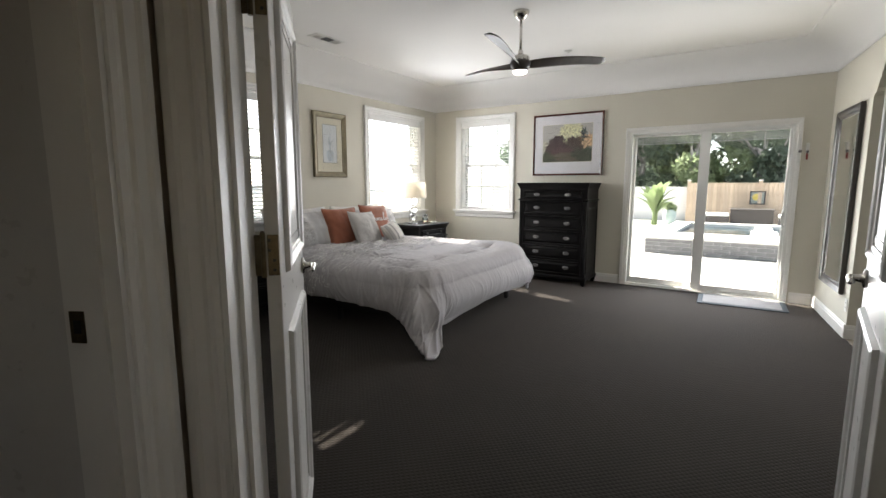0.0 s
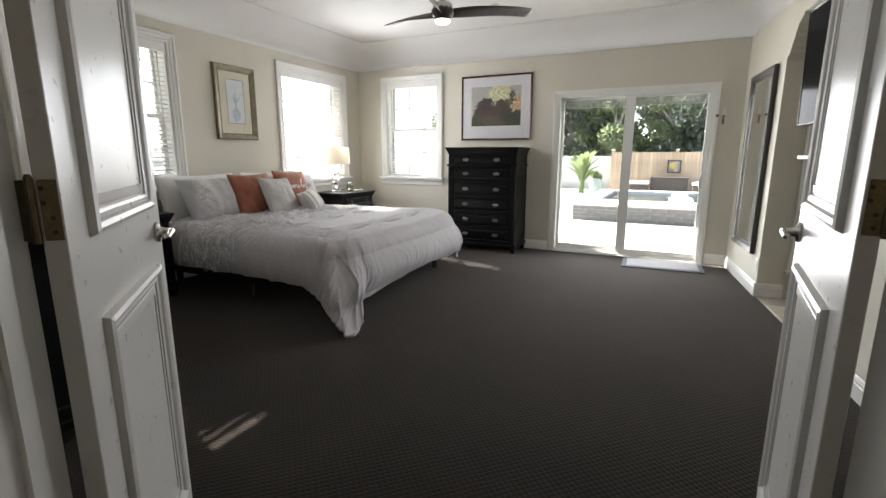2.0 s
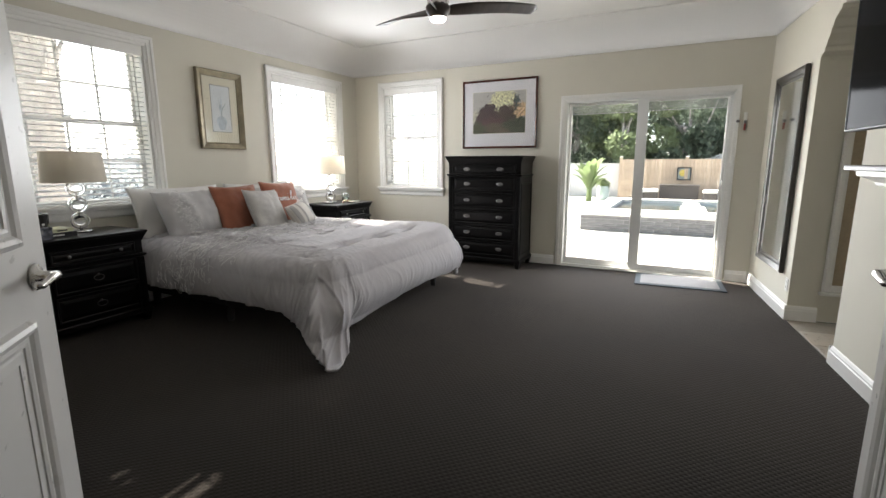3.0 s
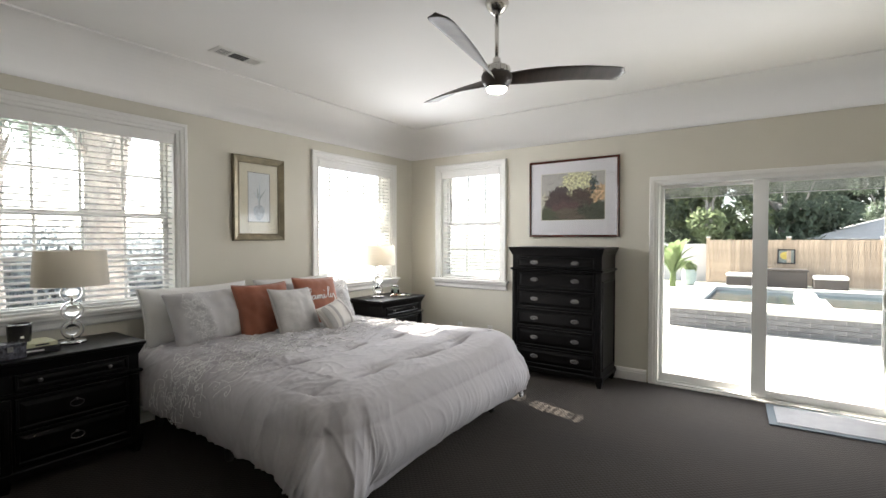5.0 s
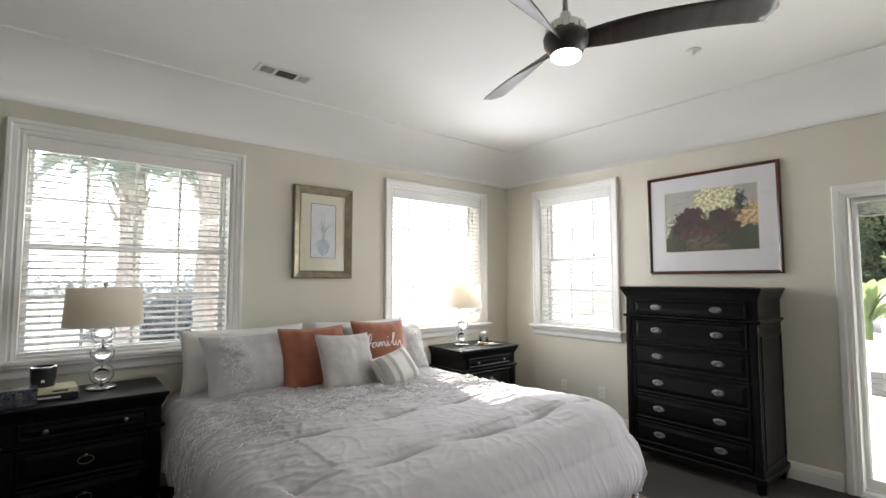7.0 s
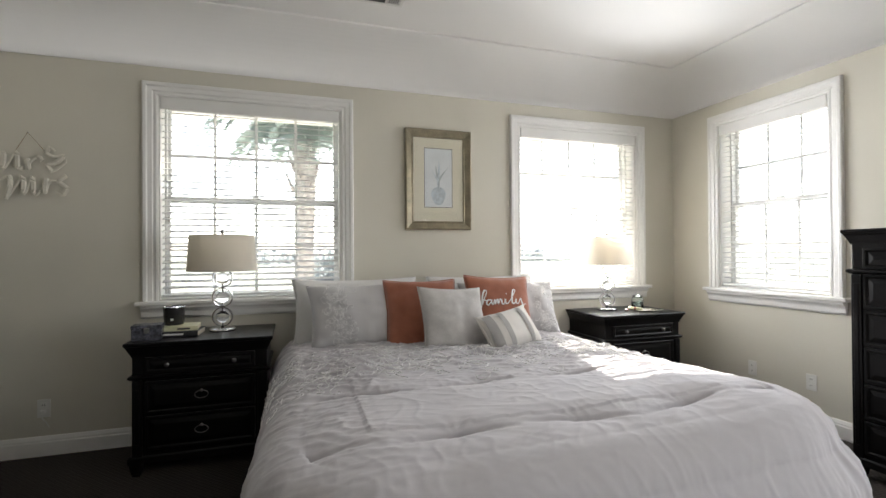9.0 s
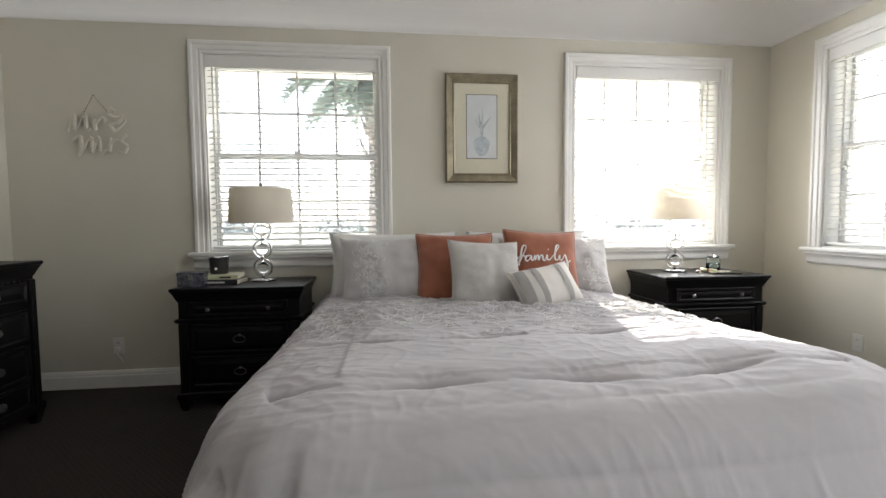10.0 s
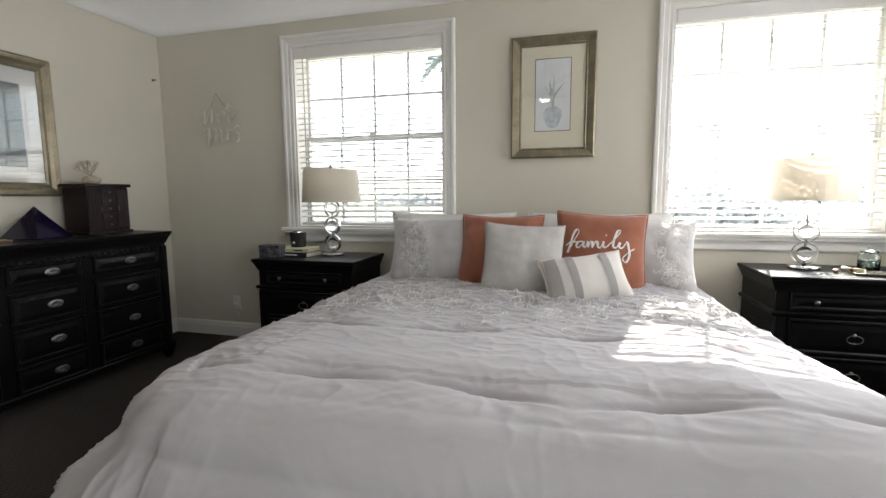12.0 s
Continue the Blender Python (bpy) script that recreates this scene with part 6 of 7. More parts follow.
mn = thing("mantel_shelf", F_E @ pose(e_at(4.95), 0, 0), "white moulded mantel shelf below the television", "mantel")
bm = bmesh.new()
pr = [(0.0, 1.165), (0.045, 1.165), (0.050, 1.18), (0.085, 1.19), (0.090, 1.205), (0.120, 1.225), (0.150, 1.238), (0.156, 1.262), (0.165, 1.268)]
rows = [[bm.verts.new((sx * (0.50 + o), yy if yy == 0 else -o, z)) for sx, yy in ((-1, 0), (-1, 1), (1, 1), (1, 0))] for o, z in pr]
for a, b in zip(rows, rows[1:]):
    for k in range(4):
        bm.faces.new((a[k], a[(k + 1) % 4], b[(k + 1) % 4], b[k]))
bm.faces.new(rows[0])
bm.faces.new(rows[-1])
part("moulding", bm, M_TRIM, mn)
part("shelf", boxm(-0.70, -0.20, 1.268, 0.70, 0, 1.296, 0.008, 2), M_ESPR, mn, "dark stone shelf top")
tv = thing("television", Matrix.Translation((0.40, 4.92, 1.80)) @ F_E.to_3x3().to_4x4() @ Matrix.Rotation(radians(1.5), 4, "X"), "black flat-screen television tilted down on a wall arm", "television")
part("screen", boxm(-0.555, -0.0445, -0.315, 0.555, -0.040, 0.325), M_SCREEN, tv, "glossy dark screen")
part("bezel", ring(-0.555, -0.315, 0.555, 0.325, [(0, 0.0), (0, 0.044), (0.003, 0.048), (0.010, 0.048), (0.014, 0.04), (0.014, 0.0)]), M_BEZEL, tv)
part("back", boxm(-0.55, -0.039, -0.31, 0.55, -0.002, 0.32, 0.01), M_BEZEL, tv)
part("back_bulge", boxm(-0.34, -0.002, -0.26, 0.34, 0.045, 0.12, 0.02), M_BEZEL, tv)
part("wall_arm", boxm(-0.10, 0.04, -0.12, 0.10, 0.285, 0.10, 0.004), M_BEZEL, tv)

# ---- things on the furniture ----
NSZ = 0.772


def book(x, y, z, turn_, w, h, t, cover, label):
    b = thing("book", pose(x, y, z, 0, 0, turn_), label, "book", "books on the nightstand")
    bm = bmesh.new()
    box(bm, -w / 2, -h / 2, 0, w / 2, h / 2, 0.003, 0.001, 1)
    box(bm, -w / 2, -h / 2, t - 0.003, w / 2, h / 2, t, 0.001, 1)
    box(bm, -w / 2, -h / 2, 0.003, -w / 2 + 0.004, h / 2, t - 0.003)
    part("cover", bm, cover, b)
    part("pages", boxm(-w / 2 + 0.004, -h / 2 + 0.004, 0.003, w / 2 - 0.004, h / 2 - 0.004, t - 0.003), M_PAGES, b, "cream page block")
    return b


b1 = book(-4.66, 3.955, NSZ, 176, 0.20, 0.28, 0.034, M_BOOKB, "black hardback book lying on the nightstand")
part("title_bar", boxm(-0.1012, -0.06, 0.012, -0.1002, 0.07, 0.022), M_PLASTIC, b1)
b2 = book(-4.67, 3.945, NSZ + 0.034, 183, 0.19, 0.265, 0.026, M_BOOKC, "cream hardback book lying on the black book")
part("title_bar", boxm(-0.0962, -0.09, 0.008, -0.0952, -0.02, 0.018), M_BOOKB, b2)
cd = thing("candle_jar", pose(-4.71, 3.925, NSZ + 0.060), "smoked glass candle jar on the books", "candle")
part("jar", lathe([(0, 0), (0.054, 0), (0.057, 0.004), (0.063, 0.105), (0.0635, 0.115), (0.058, 0.115), (0.055, 0.070), (0, 0.070)], 32), M_CANDLE, cd, smooth=True)
part("rim", lathe([(0.0638, 0.108), (0.0645, 0.110), (0.0645, 0.116), (0.058, 0.117), (0.057, 0.115)], 32), M_POLISH, cd)
part("mark", boxm(0.0585, -0.008, 0.030, 0.0612, 0.008, 0.044), M_PLASTIC, cd)
bx = thing("trinket_box", pose(-4.53, 3.825, NSZ, 0, 0, 96), "small marbled stone trinket box", "box")
part("body", boxm(-0.078, -0.052, 0, 0.078, 0.052, 0.070, 0.004), M_STONEBOX, bx)
part("lid", boxm(-0.080, -0.054, 0.0705, 0.080, 0.054, 0.092, 0.004), M_STONEBOX, bx)
part("clasp", boxm(-0.014, -0.058, 0.045, 0.014, -0.0542, 0.076, 0.001), M_PEWTER, bx, "silver clasp")

jr = thing("glass_jar", pose(-4.72, 7.54, NSZ), "clear glass jar of sea-glass pebbles with a lid", "jar")
part("jar", lathe([(0, 0), (0.046, 0), (0.050, 0.006), (0.050, 0.085), (0.040, 0.100), (0.036, 0.108), (0.0335, 0.108), (0.0375, 0.099), (0.0475, 0.084), (0.0475, 0.008), (0, 0.006)], 32), M_JAR, jr, smooth=True)
part("lid", lathe([(0, 0.1085), (0.040, 0.1085), (0.040, 0.116), (0.012, 0.120), (0.010, 0.126), (0.014, 0.132), (0, 0.136)], 28), M_JAR, jr, "glass lid", True)
rng = random.Random(4)
first = None
for k in range(34):
    a, r_ = rng.random() * 6.28, 0.034 * math.sqrt(rng.random())
    m = Matrix.Translation((r_ * math.cos(a), r_ * math.sin(a), 0.016 + 0.011 * (k // 7))) @ Euler((rng.random() * 3, rng.random() * 3, 0)).to_matrix().to_4x4()
    if first is None:
        bm = bmesh.new()
        bmesh.ops.create_icosphere(bm, subdivisions=1, radius=0.009)
        for v in bm.verts:
            v.co.z *= 0.55
            v.co.x *= 1.2
        first = part("pebble", bm, M_PEBBLE, jr, smooth=True, m=m)
    else:
        shared("pebble", first.data, jr, m)
tr = thing("silver_tray", pose(-4.57, 7.50, NSZ, 0, 0, 80), "small silver tray with rolled papers", "tray")
part("plate", boxm(-0.10, -0.07, 0, 0.10, 0.07, 0.004, 0.001), M_SILVER, tr)
part("rim", ring(-0.10, -0.07, 0.10, 0.07, [(-0.004, 0), (0.0, 0.012), (0.006, 0.013), (0.004, 0)]), M_SILVER, tr, m=Matrix.Rotation(radians(-90), 4, "X"))
sc = thing("rolled_paper", pose(-4.58, 7.40, NSZ + 0.006, 0, 0, 30), "rolled cream paper tied with red", "paper roll")
part("roll", tube([(-0.055, 0, 0.018), (0.055, 0, 0.018)], 0.012, 14), M_BOOKC, sc, smooth=True)
part("tie", tube([(-0.006, 0, 0.018), (0.006, 0, 0.018)], 0.0132, 14), M_FABRED, sc)
sk = thing("small_trinket", pose(-4.60, 7.33, NSZ), "small dark and pink stone trinket", "trinket")
bm = bmesh.new()
bmesh.ops.create_icosphere(bm, subdivisions=2, radius=0.016, matrix=Matrix.Translation((0, 0, 0.012)) @ Matrix.Diagonal((1.3, 1, 0.75, 1)))
part("stone", bm, shade("pink_stone", (0.32, 0.19, 0.17), 0.4, var=0.3, scale=50), sk, smooth=True)

DZ = 0.96
jb = thing("jewellery_box", pose(-4.15, 2.68, DZ, 0, 0, 180), "dark cherry jewellery box with five small drawers", "jewellery box")
part("base", boxm(-0.165, -0.125, 0, 0.165, 0.115, 0.022, 0.004), M_CHERRY, jb)
part("body", boxm(-0.15, -0.11, 0.022, 0.15, 0.105, 0.325, 0.003), M_CHERRY, jb)
part("lid", boxm(-0.168, -0.128, 0.325, 0.168, 0.115, 0.348, 0.005), M_CHERRY, jb)
for k in range(5):
    d = part("drawer", boxm(-0.055, -0.120, 0.040 + k * 0.056, 0.055, -0.110, 0.090 + k * 0.056, 0.003), M_CHERRY, jb)
    part("knob", lathe([(0, 0), (0.005, 0), (0.007, 0.008), (0, 0.011)], 10, m=Matrix.Translation((0, -0.120, 0.065 + k * 0.056)) @ Matrix.Rotation(radians(90), 4, "X")), M_PEWTER, d)
for sx in (-1, 1):
    dr = part("door", boxm(sx * 0.103 - 0.044, -0.118, 0.036, sx * 0.103 + 0.044, -0.110, 0.318, 0.003), M_CHERRY, jb)
    for q in range(6):
        xx = sx * 0.103 - 0.036 + q * 0.0144
        part("reed", tube([(xx, -0.118, 0.046), (xx, -0.118, 0.308)], 0.0055, 8), M_CHERRY, dr)
    part("handle", tube([(sx * 0.064, -0.121, 0.16), (sx * 0.064, -0.130, 0.175), (sx * 0.064, -0.121, 0.19)], 0.0035, 6), M_PEWTER, dr)
co_ = thing("coral_piece", pose(-4.13, 2.68, DZ + 0.348), "dried branching coral on the jewellery box", "coral")
bm = bmesh.new()
bmesh.ops.create_icosphere(bm, subdivisions=3, radius=0.05, matrix=Matrix.Translation((0, 0, 0.026)) @ Matrix.Diagonal((1.2, 0.9, 0.62, 1)))
for v in bm.verts:
    v.co += v.co.normalized() * 0.012 * noise.noise(v.co * 40)
    v.co.z = max(v.co.z, 0.0)
part("shell_base", bm, M_CORAL, co_, smooth=True)
rng = random.Random(12)
bm = bmesh.new()


def branch(p, d, r, depth):
    q = p + d * 0.032
    tube([p, (p + q) / 2 + Vector((rng.uniform(-1, 1), rng.uniform(-1, 1), 0)) * 0.004, q], [r, r * 0.9, r * 0.75], 5, bm)
    if depth:
        for k in range(2):
            branch(q, (d + Vector((rng.uniform(-0.8, 0.8), rng.uniform(-0.4, 0.4), rng.uniform(-0.1, 0.5)))).normalized(), r * 0.78, depth - 1)


for k in range(5):
    branch(Vector((0.0, 0, 0.045)), Vector((0.2 + 0.25 * k - 0.4, rng.uniform(-0.2, 0.2), 0.7)).normalized(), 0.005, 3)
part("branches", bm, M_CORAL, co_)
py = thing("glass_pyramid", pose(-3.76, 2.66, DZ, 0, 0, 12), "deep purple polished pyramid on the dresser", "ornament")
bm = bmesh.new()
rows = [[bm.verts.new((a * w_, b * w_, z)) for a, b in ((-1, -1), (1, -1), (1, 1), (-1, 1))] for z, w_ in ((0, 0.125), (0.006, 0.125), (0.20, 0.002))]
for a, b in zip(rows, rows[1:]):
    for k in range(4):
        bm.faces.new((a[k], a[(k + 1) % 4], b[(k + 1) % 4], b[k]))
bm.faces.new(rows[0])
bm.faces.new(rows[-1])
part("pyramid", bm, M_PURPLE, py)
pt = thing("wooden_tray", pose(-3.42, 2.72, DZ), "small wooden tray with a strap on the dresser", "tray")
part("tray", boxm(-0.12, -0.08, 0, 0.12, 0.08, 0.014, 0.005), shade("light_brown_wood", (0.22, 0.12, 0.06), 0.5, var=0.2, scale=6, fine=60, stretch=(6, 1, 1)), pt)

# mat at the sliding door
mt = thing("door_mat", pose(-0.40, 7.86, 0, 0, 0, 3), "light grey door mat with a blue-grey border", "mat")
bm = boxm(-0.44, -0.27, 0.0, 0.44, 0.27, 0.012, 0.005, 2)
part("border", bm, M_MATE, mt)
part("field", boxm(-0.385, -0.215, 0.0121, 0.385, 0.215, 0.016, 0.002, 1), M_MATC, mt)


# ---- outdoors ----
GZ = -0.15
tagged(part("ground", boxm(-400, -60, GZ - 0.5, 400, 500, GZ - 0.03), M_GRASS), "dry lawn reaching to the horizon", "ground", kind="structure")
tagged(part("patio", boxm(-5.5, NY + 0.20, GZ - 0.2, 9, 23.0, GZ), M_PATIO), "pale concrete patio around the pool", "patio", kind="structure")
tagged(part("side_yard", boxm(-13.0, -2, GZ - 0.2, WX - 0.20, 23.0, GZ - 0.01), M_PATIO), "pale concrete side yard", "patio", kind="structure")
# unseen eaves over the windows; the west one placed to cut the sun
bm = bmesh.new()
box(bm, -5.78, 0.0, 2.46, WX - 0.20, 9.0, 2.60)
tagged(part("unseen_eave", bm, M_STUCCO), "unseen white eave placed to cut the sun at the west windows", "eave", kind="structure")
bm = bmesh.new()
box(bm, -5.78, NY + 0.20, 2.62, 3.0, 9.05, 2.74)
tagged(part("unseen_eave", bm, M_STUCCO), "white boarded roof eave over the patio door", "eave", kind="structure")

# raised spa and pool, faced with grey stone tiles
PX0_, PX1_, PY0, PZ = -2.38, 2.6, 12.72, 0.23
pool = thing("raised_pool", pose(0, 0, 0), "raised pool and spa faced with grey stone tiles", "pool", kind="structure")
bm = bmesh.new()
box(bm, PX0_ + 0.01, PY0 + 0.01, GZ, PX1_, PY0 + 0.40, PZ - 0.05)
box(bm, PX0_ + 0.01, PY0 + 0.40, GZ, PX0_ + 0.4, 17.6, PZ - 0.05)
box(bm, PX0_ + 0.4, 17.2, GZ, PX1_, 17.6, PZ - 0.05)
box(bm, PX1_ - 0.4, PY0 + 0.40, GZ, PX1_, 17.2, PZ - 0.05)
box(bm, -0.35, 14.2, GZ, 0.05, 17.2, PZ - 0.05)
part("shell", bm, M_STUCCO, pool)
bm = bmesh.new()
box(bm, PX0_ - 0.03, PY0 - 0.03, PZ - 0.05, PX1_, PY0 + 1.25, PZ, 0.012, 2)
box(bm, PX0_ - 0.03, PY0 + 1.25, PZ - 0.05, PX0_ + 0.42, 17.7, PZ, 0.012, 2)
box(bm, PX0_ + 0.42, 17.2, PZ - 0.05, PX1_, 17.7, PZ, 0.012, 2)
box(bm, -0.42, 14.0, PZ - 0.048, 0.12, 15.4, PZ + 0.002, 0.012, 2)
part("coping", bm, M_COPING, pool, "white coping")
part("water", boxm(PX0_ + 0.40, PY0 + 0.40, PZ - 0.16, PX1_ - 0.40, 17.2, PZ - 0.09), M_WATER, pool, "clear blue pool water")
first = None
i = 0
x = PX0_
while x < PX1_ - 0.05:
    for j in range(4):
        wv = 0.30
        m = Matrix.Translation((x + (0.15 if j % 2 else 0.0), PY0 - 0.006, GZ + 0.002 + j * 0.083))
        if first is None:
            first = part("stone_tile", boxm(0.003, 0, 0.003, wv - 0.003, 0.016, 0.080, 0.003, 1), M_SLATE, pool, m=m)
        else:
            shared("stone_tile", first.data, pool, m)
    x += 0.30
half = None
for j in (1, 3):
    m = Matrix.Translation((PX0_, PY0 - 0.006, GZ + 0.002 + j * 0.083))
    if half is None:
        half = part("stone_tile", boxm(0.003, 0, 0.003, 0.147, 0.016, 0.080, 0.003, 1), M_SLATE, pool, m=m)
    else:
        shared("stone_tile", half.data, pool, m)

# cedar fence
fence = thing("wooden_fence", pose(0, 23.0, GZ), "weathered cedar board fence behind the pool", "fence")
first = None
rng = random.Random(21)
k = 0
xx = -2.70
while xx < 9.0:
    m = Matrix.Translation((xx, rng.uniform(-0.006, 0.006), 0))
    if first is None:
        first = part("board", boxm(0.002, -0.01, 0.02, 0.138, 0.01, 1.58, 0.003, 1), M_FENCE, fence, m=m)
    else:
        shared("board", first.data, fence, m)
    xx += 0.14
for z in (0.35, 1.30):
    part("rail", boxm(-2.7, 0.012, z, 9.0, 0.05, z + 0.09), M_FENCE, fence)
for q, xx in enumerate((-2.72, -0.3, 2.1, 4.5)):
    p = part("post", boxm(xx - 0.06, -0.05, 0, xx + 0.06, 0.07, 1.66), M_FENCE, fence)
    part("post_cap", boxm(xx - 0.075, -0.065, 1.66, xx + 0.075, 0.085, 1.70, 0.008), M_COPING, p)
bm = bmesh.new()
box(bm, -12, 23.4, GZ, -2.78, 23.6, GZ + 1.42)
tagged(part("garden_wall", bm, M_STUCCO), "low white stucco garden wall", "wall", kind="structure")
art = thing("outdoor_painting", pose(-0.37, 22.97, 0.86), "framed sun painting hung on the fence", "painting")
part("frame", ring(-0.21, -0.21, 0.21, 0.21, [(0, 0), (0, 0.03), (0.04, 0.03), (0.04, 0)]), M_INK, art)
part("canvas", boxm(-0.215, -0.012, -0.215, 0.215, 0, 0.215), M_ARTT, art)
part("sun_disc", lathe([(0, 0), (0.13, 0), (0.125, 0.006), (0, 0.006)], 24, m=Matrix.Translation((-0.04, -0.012, 0.03)) @ Matrix.Rotation(radians(90), 4, "X")), M_ARTY, art)
hb = thing("storage_box", pose(-0.50, 22.2, GZ), "grey wicker storage box by the fence", "storage box")
part("body", boxm(-0.66, -0.32, 0, 0.66, 0.32, 0.56, 0.02), M_WICKER, hb)
part("lid", boxm(-0.69, -0.35, 0.562, 0.69, 0.35, 0.62, 0.02), M_WICKER, hb)
for q, xx in enumerate((-1.62, 0.72)):
    ot = thing("wicker_ottoman", pose(xx, 21.9, GZ), "dark wicker ottoman with a white cushion", "ottoman", "ottomans on the patio")
    part("body", boxm(-0.42, -0.3, 0.05, 0.42, 0.3, 0.34, 0.02), M_WICKER, ot)
    part("cushion", boxm(-0.43, -0.31, 0.342, 0.43, 0.31, 0.46, 0.05, 3), M_CUSHION_O, ot, "white cushion")
    for sx in (-0.36, 0.36):
        for sy in (-0.25, 0.25):
            part("leg", boxm(sx - 0.03, sy - 0.03, 0, sx + 0.03, sy + 0.03, 0.06), M_WICKER, ot)

# neighbour's house: wall and hipped grey roof
nh = thing("neighbour_house", pose(7.6, 34, GZ - 1.0), "neighbouring house with a grey shingle roof", "house")
part("wall", boxm(-6.2, -4, 0, 6.2, 4, 2.7), M_STUCCO, nh)
bm = bmesh.new()
lo = [bm.verts.new(p) for p in ((-7.2, -5, 2.6), (7.2, -5, 2.6), (7.2, 5, 2.6), (-7.2, 5, 2.6))]
hi = [bm.verts.new(p) for p in ((0.5, 0, 5.0), (3, 0, 5.0))]
bm.faces.new(lo)
bm.faces.new((lo[0], lo[1], hi[1], hi[0]))
bm.faces.new((lo[1], lo[2], hi[1]))
bm.faces.new((lo[2], lo[3], hi[0], hi[1]))
bm.faces.new((lo[3], lo[0], hi[0]))
part("roof", bm, M_ROOF, nh)


# ---- plants ----
def leaf_cloud(blobs, count, size, seed, droop=0.0):
    """Many small bent leaves scattered through uneven clumps."""
    r = np.random.RandomState(seed)
    b = np.array(blobs)
    vol = b[:, 3] ** 2
    pick = r.choice(len(b), count, p=vol / vol.sum())
    d = r.normal(size=(count, 3))
    d /= np.linalg.norm(d, axis=1)[:, None]
    rad = b[pick, 3] * r.uniform(0.55, 1.08, count) ** 0.6
    c = b[pick, :3] + d * rad[:, None] * np.array([1, 1, 0.8])
    a = r.normal(size=(count, 3)) + d * 0.5
    a[:, 2] -= droop
    a /= np.linalg.norm(a, axis=1)[:, None]
    s = np.cross(a, r.normal(size=(count, 3)))
    s /= np.linalg.norm(s, axis=1)[:, None]
    n = np.cross(a, s)
    L = size * r.uniform(0.6, 1.4, count)[:, None]
    p0, p1, p2, p3 = c - a * L, c + s * L * 0.42 + n * L * 0.12, c + a * L, c - s * L * 0.42 + n * L * 0.12
    v = np.stack([p0, p1, p2, p3], 1).reshape(-1, 3)
    i = np.arange(count)[:, None] * 4
    f = np.concatenate([i + [[0, 1, 2]], i + [[0, 2, 3]]])
    me = bpy.data.meshes.new("crown")
    me.from_pydata(v.tolist(), [], f.tolist())
    return me


def tree(x, y, z, trunk, r0, blobs, count, size, leaf, seed, label):
    root = thing("tree", pose(x, y, z), label, "tree", "trees around the garden")
    rng_ = random.Random(seed)
    bm = bmesh.new()
    pts = [Vector((0.12 * math.sin(k * 0.9 + seed), 0.12 * math.cos(k * 1.1 + seed), trunk * k / 6)) for k in range(7)]
    pts[0] = Vector((0, 0, 0))
    tube(pts, [r0 * (1.25 - 0.6 * k / 6) for k in range(7)], 12, bm)
    part("trunk", bm, M_BARK, root, smooth=True)
    for bx_, by_, bz_, br_ in blobs[:8]:
        s_ = pts[rng_.randint(3, 6)]
        e = Vector((bx_, by_, bz_))
        md = (s_ + e) / 2 + Vector((0, 0, -0.08 * (e - s_).length))
        part("limb", tube([s_, md, e], [r0 * 0.42, r0 * 0.26, r0 * 0.08], 7), M_BARK, root, smooth=True)
    me = leaf_cloud(blobs, count, size, seed, 0.3)
    me.materials.append(leaf)
    cr = new("crown", me)
    cr.parent = root
    return root


def clumps(n, cx, cy, cz, sx, sy, sz, r0, r1, seed):
    r_ = random.Random(seed)
    out = []
    for k in range(n):
        a, b_ = r_.random() * 6.28, math.sqrt(r_.random())
        out.append((cx + sx * b_ * math.cos(a), cy + sy * b_ * math.sin(a), cz + sz * r_.uniform(-1, 1), r_.uniform(r0, r1)))
    return out


# dense trees beyond the fence
for k, (x, y, hgt, lf, sd) in enumerate(((-9.4, 30.5, 6.6, M_LEAF2, 11), (-12.6, 32.0, 6.8, M_LEAF2, 12), (-6.2, 31.0, 6.4, M_LEAF2, 3), (-3.4, 29.0, 7.2, M_LEAF, 4), (-0.4, 31, 6.6, M_LEAF2, 5),
                                         (5.5, 43, 8.2, M_LEAF2, 7), (11.0, 43, 8.6, M_LEAF, 8), (-5.0, 37, 8.8, M_LEAF2, 9), (3.0, 45.0, 9.0, M_LEAF2, 10))):
    tree(x, y, GZ, hgt * 0.5, 0.20, clumps(26, 0, 0, hgt * 0.55, 2.3, 1.9, hgt * 0.42, 0.6, 1.25, sd), 9500, 0.16, lf, sd, "dense leafy green tree beyond the fence")
me = leaf_cloud(clumps(90, 8, 47, 4.0, 19, 3.0, 4.2, 1.2, 2.4, 43), 16000, 0.30, 43)
me.materials.append(M_LEAF2)
tagged(new("far_trees", me), "dense green trees behind the gardens", "trees", kind="stuff")
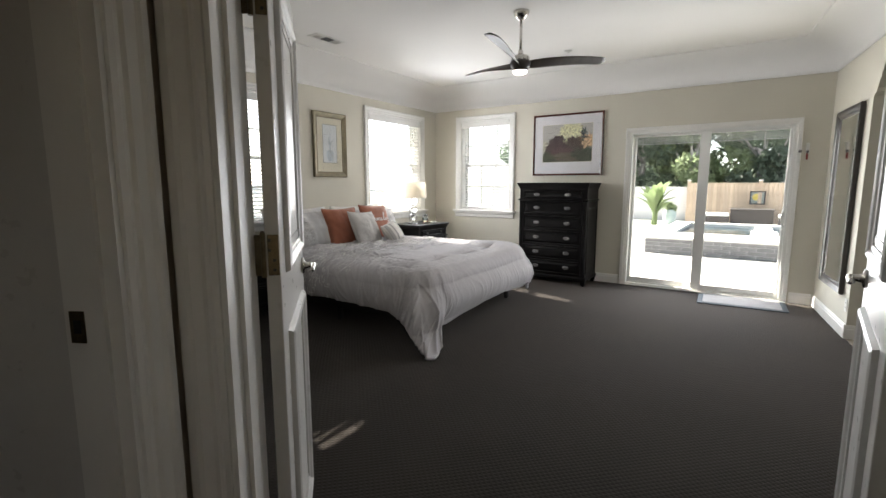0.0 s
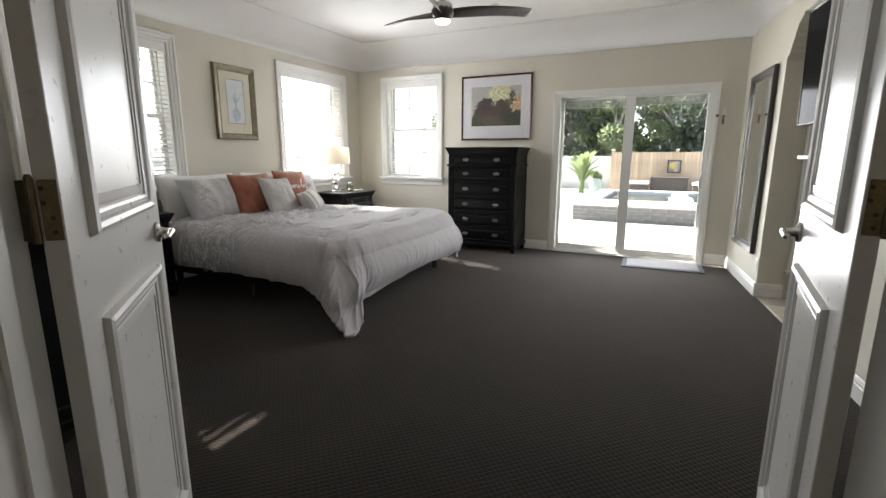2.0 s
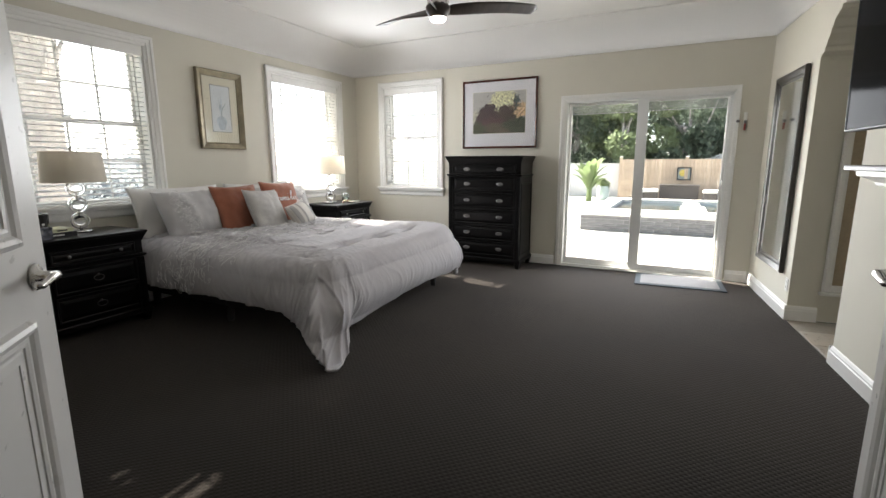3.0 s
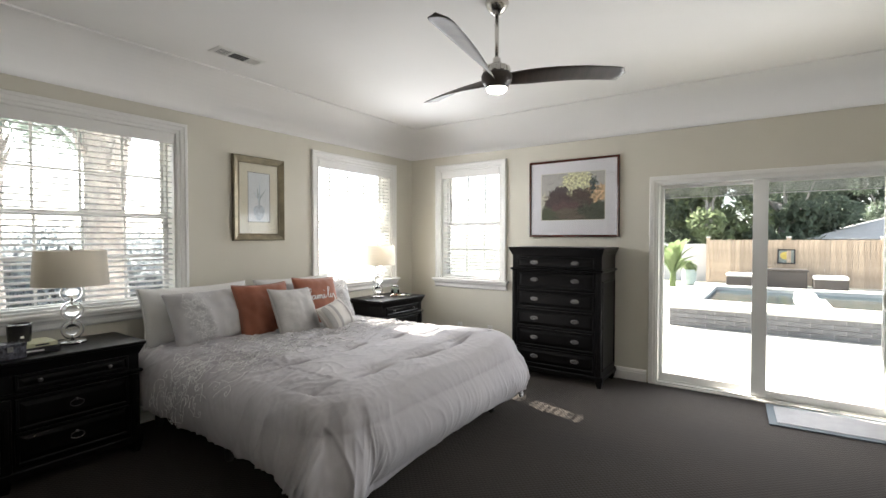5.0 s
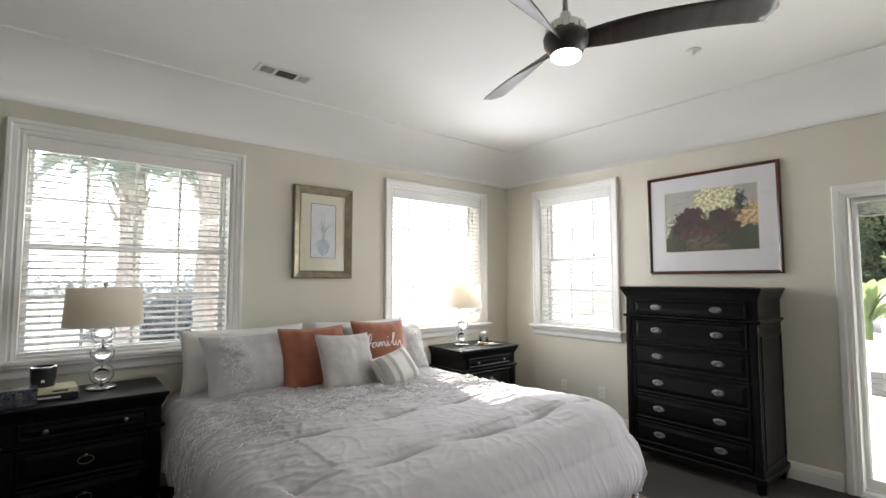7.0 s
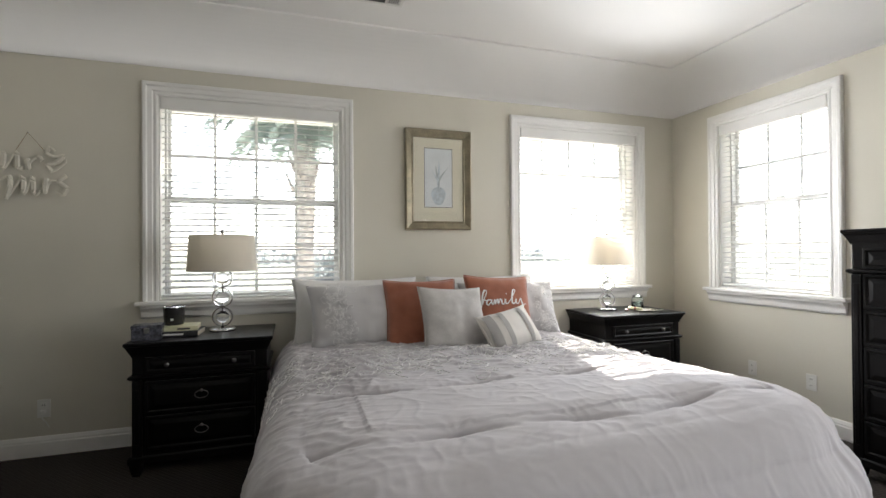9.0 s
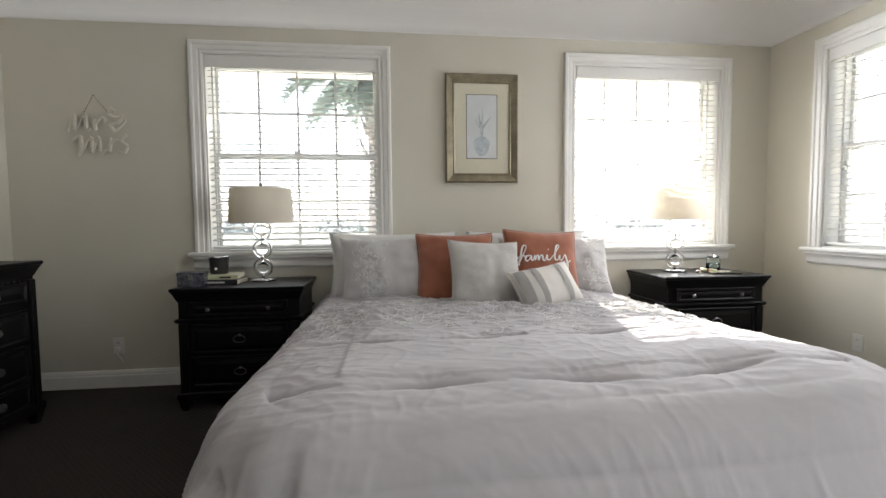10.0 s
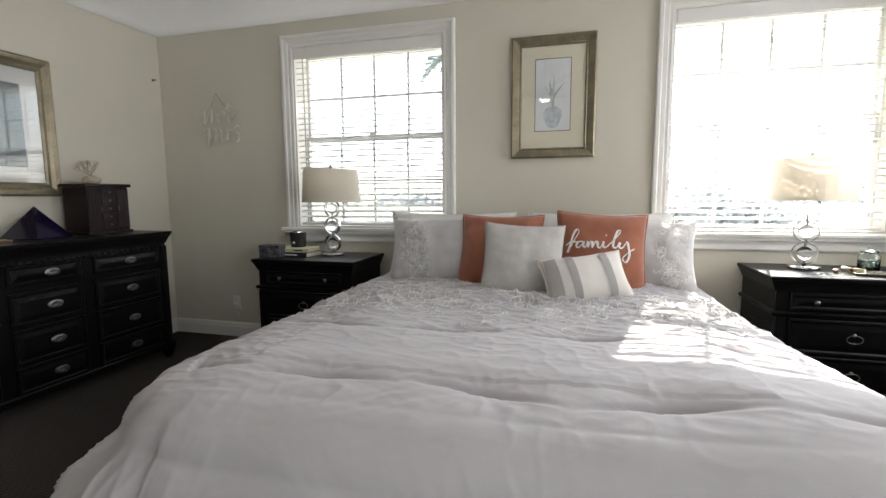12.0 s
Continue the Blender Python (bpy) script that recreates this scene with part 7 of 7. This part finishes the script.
# two feathery palms in the side yard, west of the windows
def palm(x, y, height, r0, fronds, reach, lean_to, seed, label):
    """A palm: a ringed trunk with old leaf bases under a crown of arching feathered fronds."""
    root = thing("palm_tree", pose(x, y, GZ), label, "palm tree", "palms in the side yard")
    r_ = random.Random(seed)
    pts = [Vector((0.02 * math.sin(k * 0.5 + seed), 0.02 * math.cos(k * 0.6), height * k / 16)) for k in range(17)]
    part("trunk", tube(pts, [r0 * (1.15 - 0.35 * k / 16 + 0.05 * (k % 2) + 0.55 * max(0.0, (k - 8) / 8) ** 1.4) for k in range(17)], 14), M_BARK, root, smooth=True)
    top = pts[-1]
    for k in range(18):
        a = k * 2.4
        b0 = top + Vector((r0 * math.cos(a), r0 * math.sin(a), -1.45 + 0.085 * k))
        part("leaf_base", tube([b0, b0 + Vector((0.07 * math.cos(a), 0.07 * math.sin(a), 0.16)), b0 + Vector((0.15 * math.cos(a), 0.15 * math.sin(a), 0.36))], [0.05, 0.035, 0.012], 6), M_BARK, root, smooth=True)
    for k in range(fronds):
        a = k * 2.39996 + r_.uniform(-0.2, 0.2)
        rise, span = r_.uniform(-0.2, 1.6), reach * r_.uniform(0.8, 1.1)
        d = Vector((math.cos(a), math.sin(a) + lean_to, 0)).normalized()
        side = Vector((-d.y, d.x, 0))
        spine = [top + d * span * f * (1 - 0.18 * f) + Vector((0, 0, span * (rise * f - (0.55 + 0.45 * rise) * f * f))) for f in [q / 12 for q in range(13)]]
        bm = tube(spine, [0.018 * (1.1 - q / 12) + 0.003 for q in range(13)], 5)
        for q in range(2, 49):
            f = q / 48
            u = f * 12
            i0 = min(11, int(u))
            c_ = spine[i0].lerp(spine[i0 + 1], u - i0)
            w_ = 0.40 * span * math.sin(math.pi * min(1.0, 0.12 + 0.86 * f)) ** 0.7 * 0.62
            for sd in (-1, 1):
                e = c_ + side * sd * w_ + d * w_ * 0.55 + Vector((0, 0, r_.uniform(-0.55, -0.05) * w_))
                m_ = (c_ + e) / 2 + Vector((0, 0, 0.10 * w_))
                t_ = d * 0.017
                v = [bm.verts.new(p_) for p_ in (c_ - t_, m_ - t_, e, m_ + t_, c_ + t_)]
                bm.faces.new(v)
        part("frond", bm, M_GLARELEAF, root)


palm(-10.55, 4.88, 3.85, 0.17, 38, 1.95, 0.0, 31, "slender feathery palm in the side yard")
palm(-8.75, 5.80, 4.1, 0.25, 34, 1.65, -0.45, 32, "thick-trunked palm in the side yard, its crown shading the window")
# low shrubs and far woods, haze painted into their pale leaf colour
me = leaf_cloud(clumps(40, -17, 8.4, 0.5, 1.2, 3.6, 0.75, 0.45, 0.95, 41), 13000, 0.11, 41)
me.materials.append(M_HAZELEAF)
tagged(new("shrubs", me), "low shrubs at the edge of the side yard, haze painted into their leaves", "shrubs", kind="stuff")
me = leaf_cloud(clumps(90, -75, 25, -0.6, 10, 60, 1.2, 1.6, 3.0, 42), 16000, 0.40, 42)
me.materials.append(M_HAZELEAF)
tagged(new("far_woods", me), "distant woods, haze painted into their leaves", "woods", kind="stuff")

# banana plant and pot beside the garden wall
bp_ = thing("banana_plant", pose(-3.55, 20.6, GZ), "broad-leaved banana plant in the sun", "plant")
rng = random.Random(5)
for k in range(18):
    a = k * 2.4
    le = rng.uniform(0.75, 1.45)
    bm = bmesh.new()
    lf_, rt_ = [], []
    for q in range(11):
        f = q / 10
        out_ = 0.05 + (0.75 - 0.4 * (le - 0.75)) * f * f + 0.05 * f
        z = 0.25 + 1.2 * le * f - 0.30 * f ** 3
        wv = 0.015 + 0.155 * math.sin(math.pi * max(0.0, (f - 0.25) / 0.75) ** 0.8) ** 0.8 if f < 1 else 0.002
        c_ = Vector((out_ * math.cos(a), out_ * math.sin(a), z))
        t_ = Vector((-math.sin(a), math.cos(a), 0))
        lf_.append((bm.verts.new(c_ - t_ * wv + Vector((0, 0, 0.05 * wv / 0.17))), bm.verts.new(c_), bm.verts.new(c_ + t_ * wv + Vector((0, 0, 0.05 * wv / 0.17)))))
    for q in range(10):
        for s_ in (0, 1):
            bm.faces.new((lf_[q][s_], lf_[q][s_ + 1], lf_[q + 1][s_ + 1], lf_[q + 1][s_]))
    part("leaf", bm, M_BANANA, bp_, smooth=True)
part("stem", tube([(0, 0, 0), (0.02, 0, 0.4), (0.0, 0.02, 0.8)], [0.11, 0.09, 0.05], 10), M_BANANA, bp_, smooth=True)
tp = thing("plant_pot", pose(-3.15, 21.4, GZ), "pale teal glazed pot with a small plant", "pot")
part("pot", lathe([(0, 0), (0.15, 0), (0.22, 0.16), (0.25, 0.38), (0.20, 0.50), (0.22, 0.55), (0.20, 0.55), (0.18, 0.50), (0, 0.46)], 28), M_TEALPOT, tp, smooth=True)
me = leaf_cloud(clumps(7, 0, 0, 0.64, 0.13, 0.13, 0.10, 0.09, 0.17, 51), 420, 0.06, 51)
me.materials.append(M_LEAF)
o_ = new("foliage", me)
o_.parent = tp
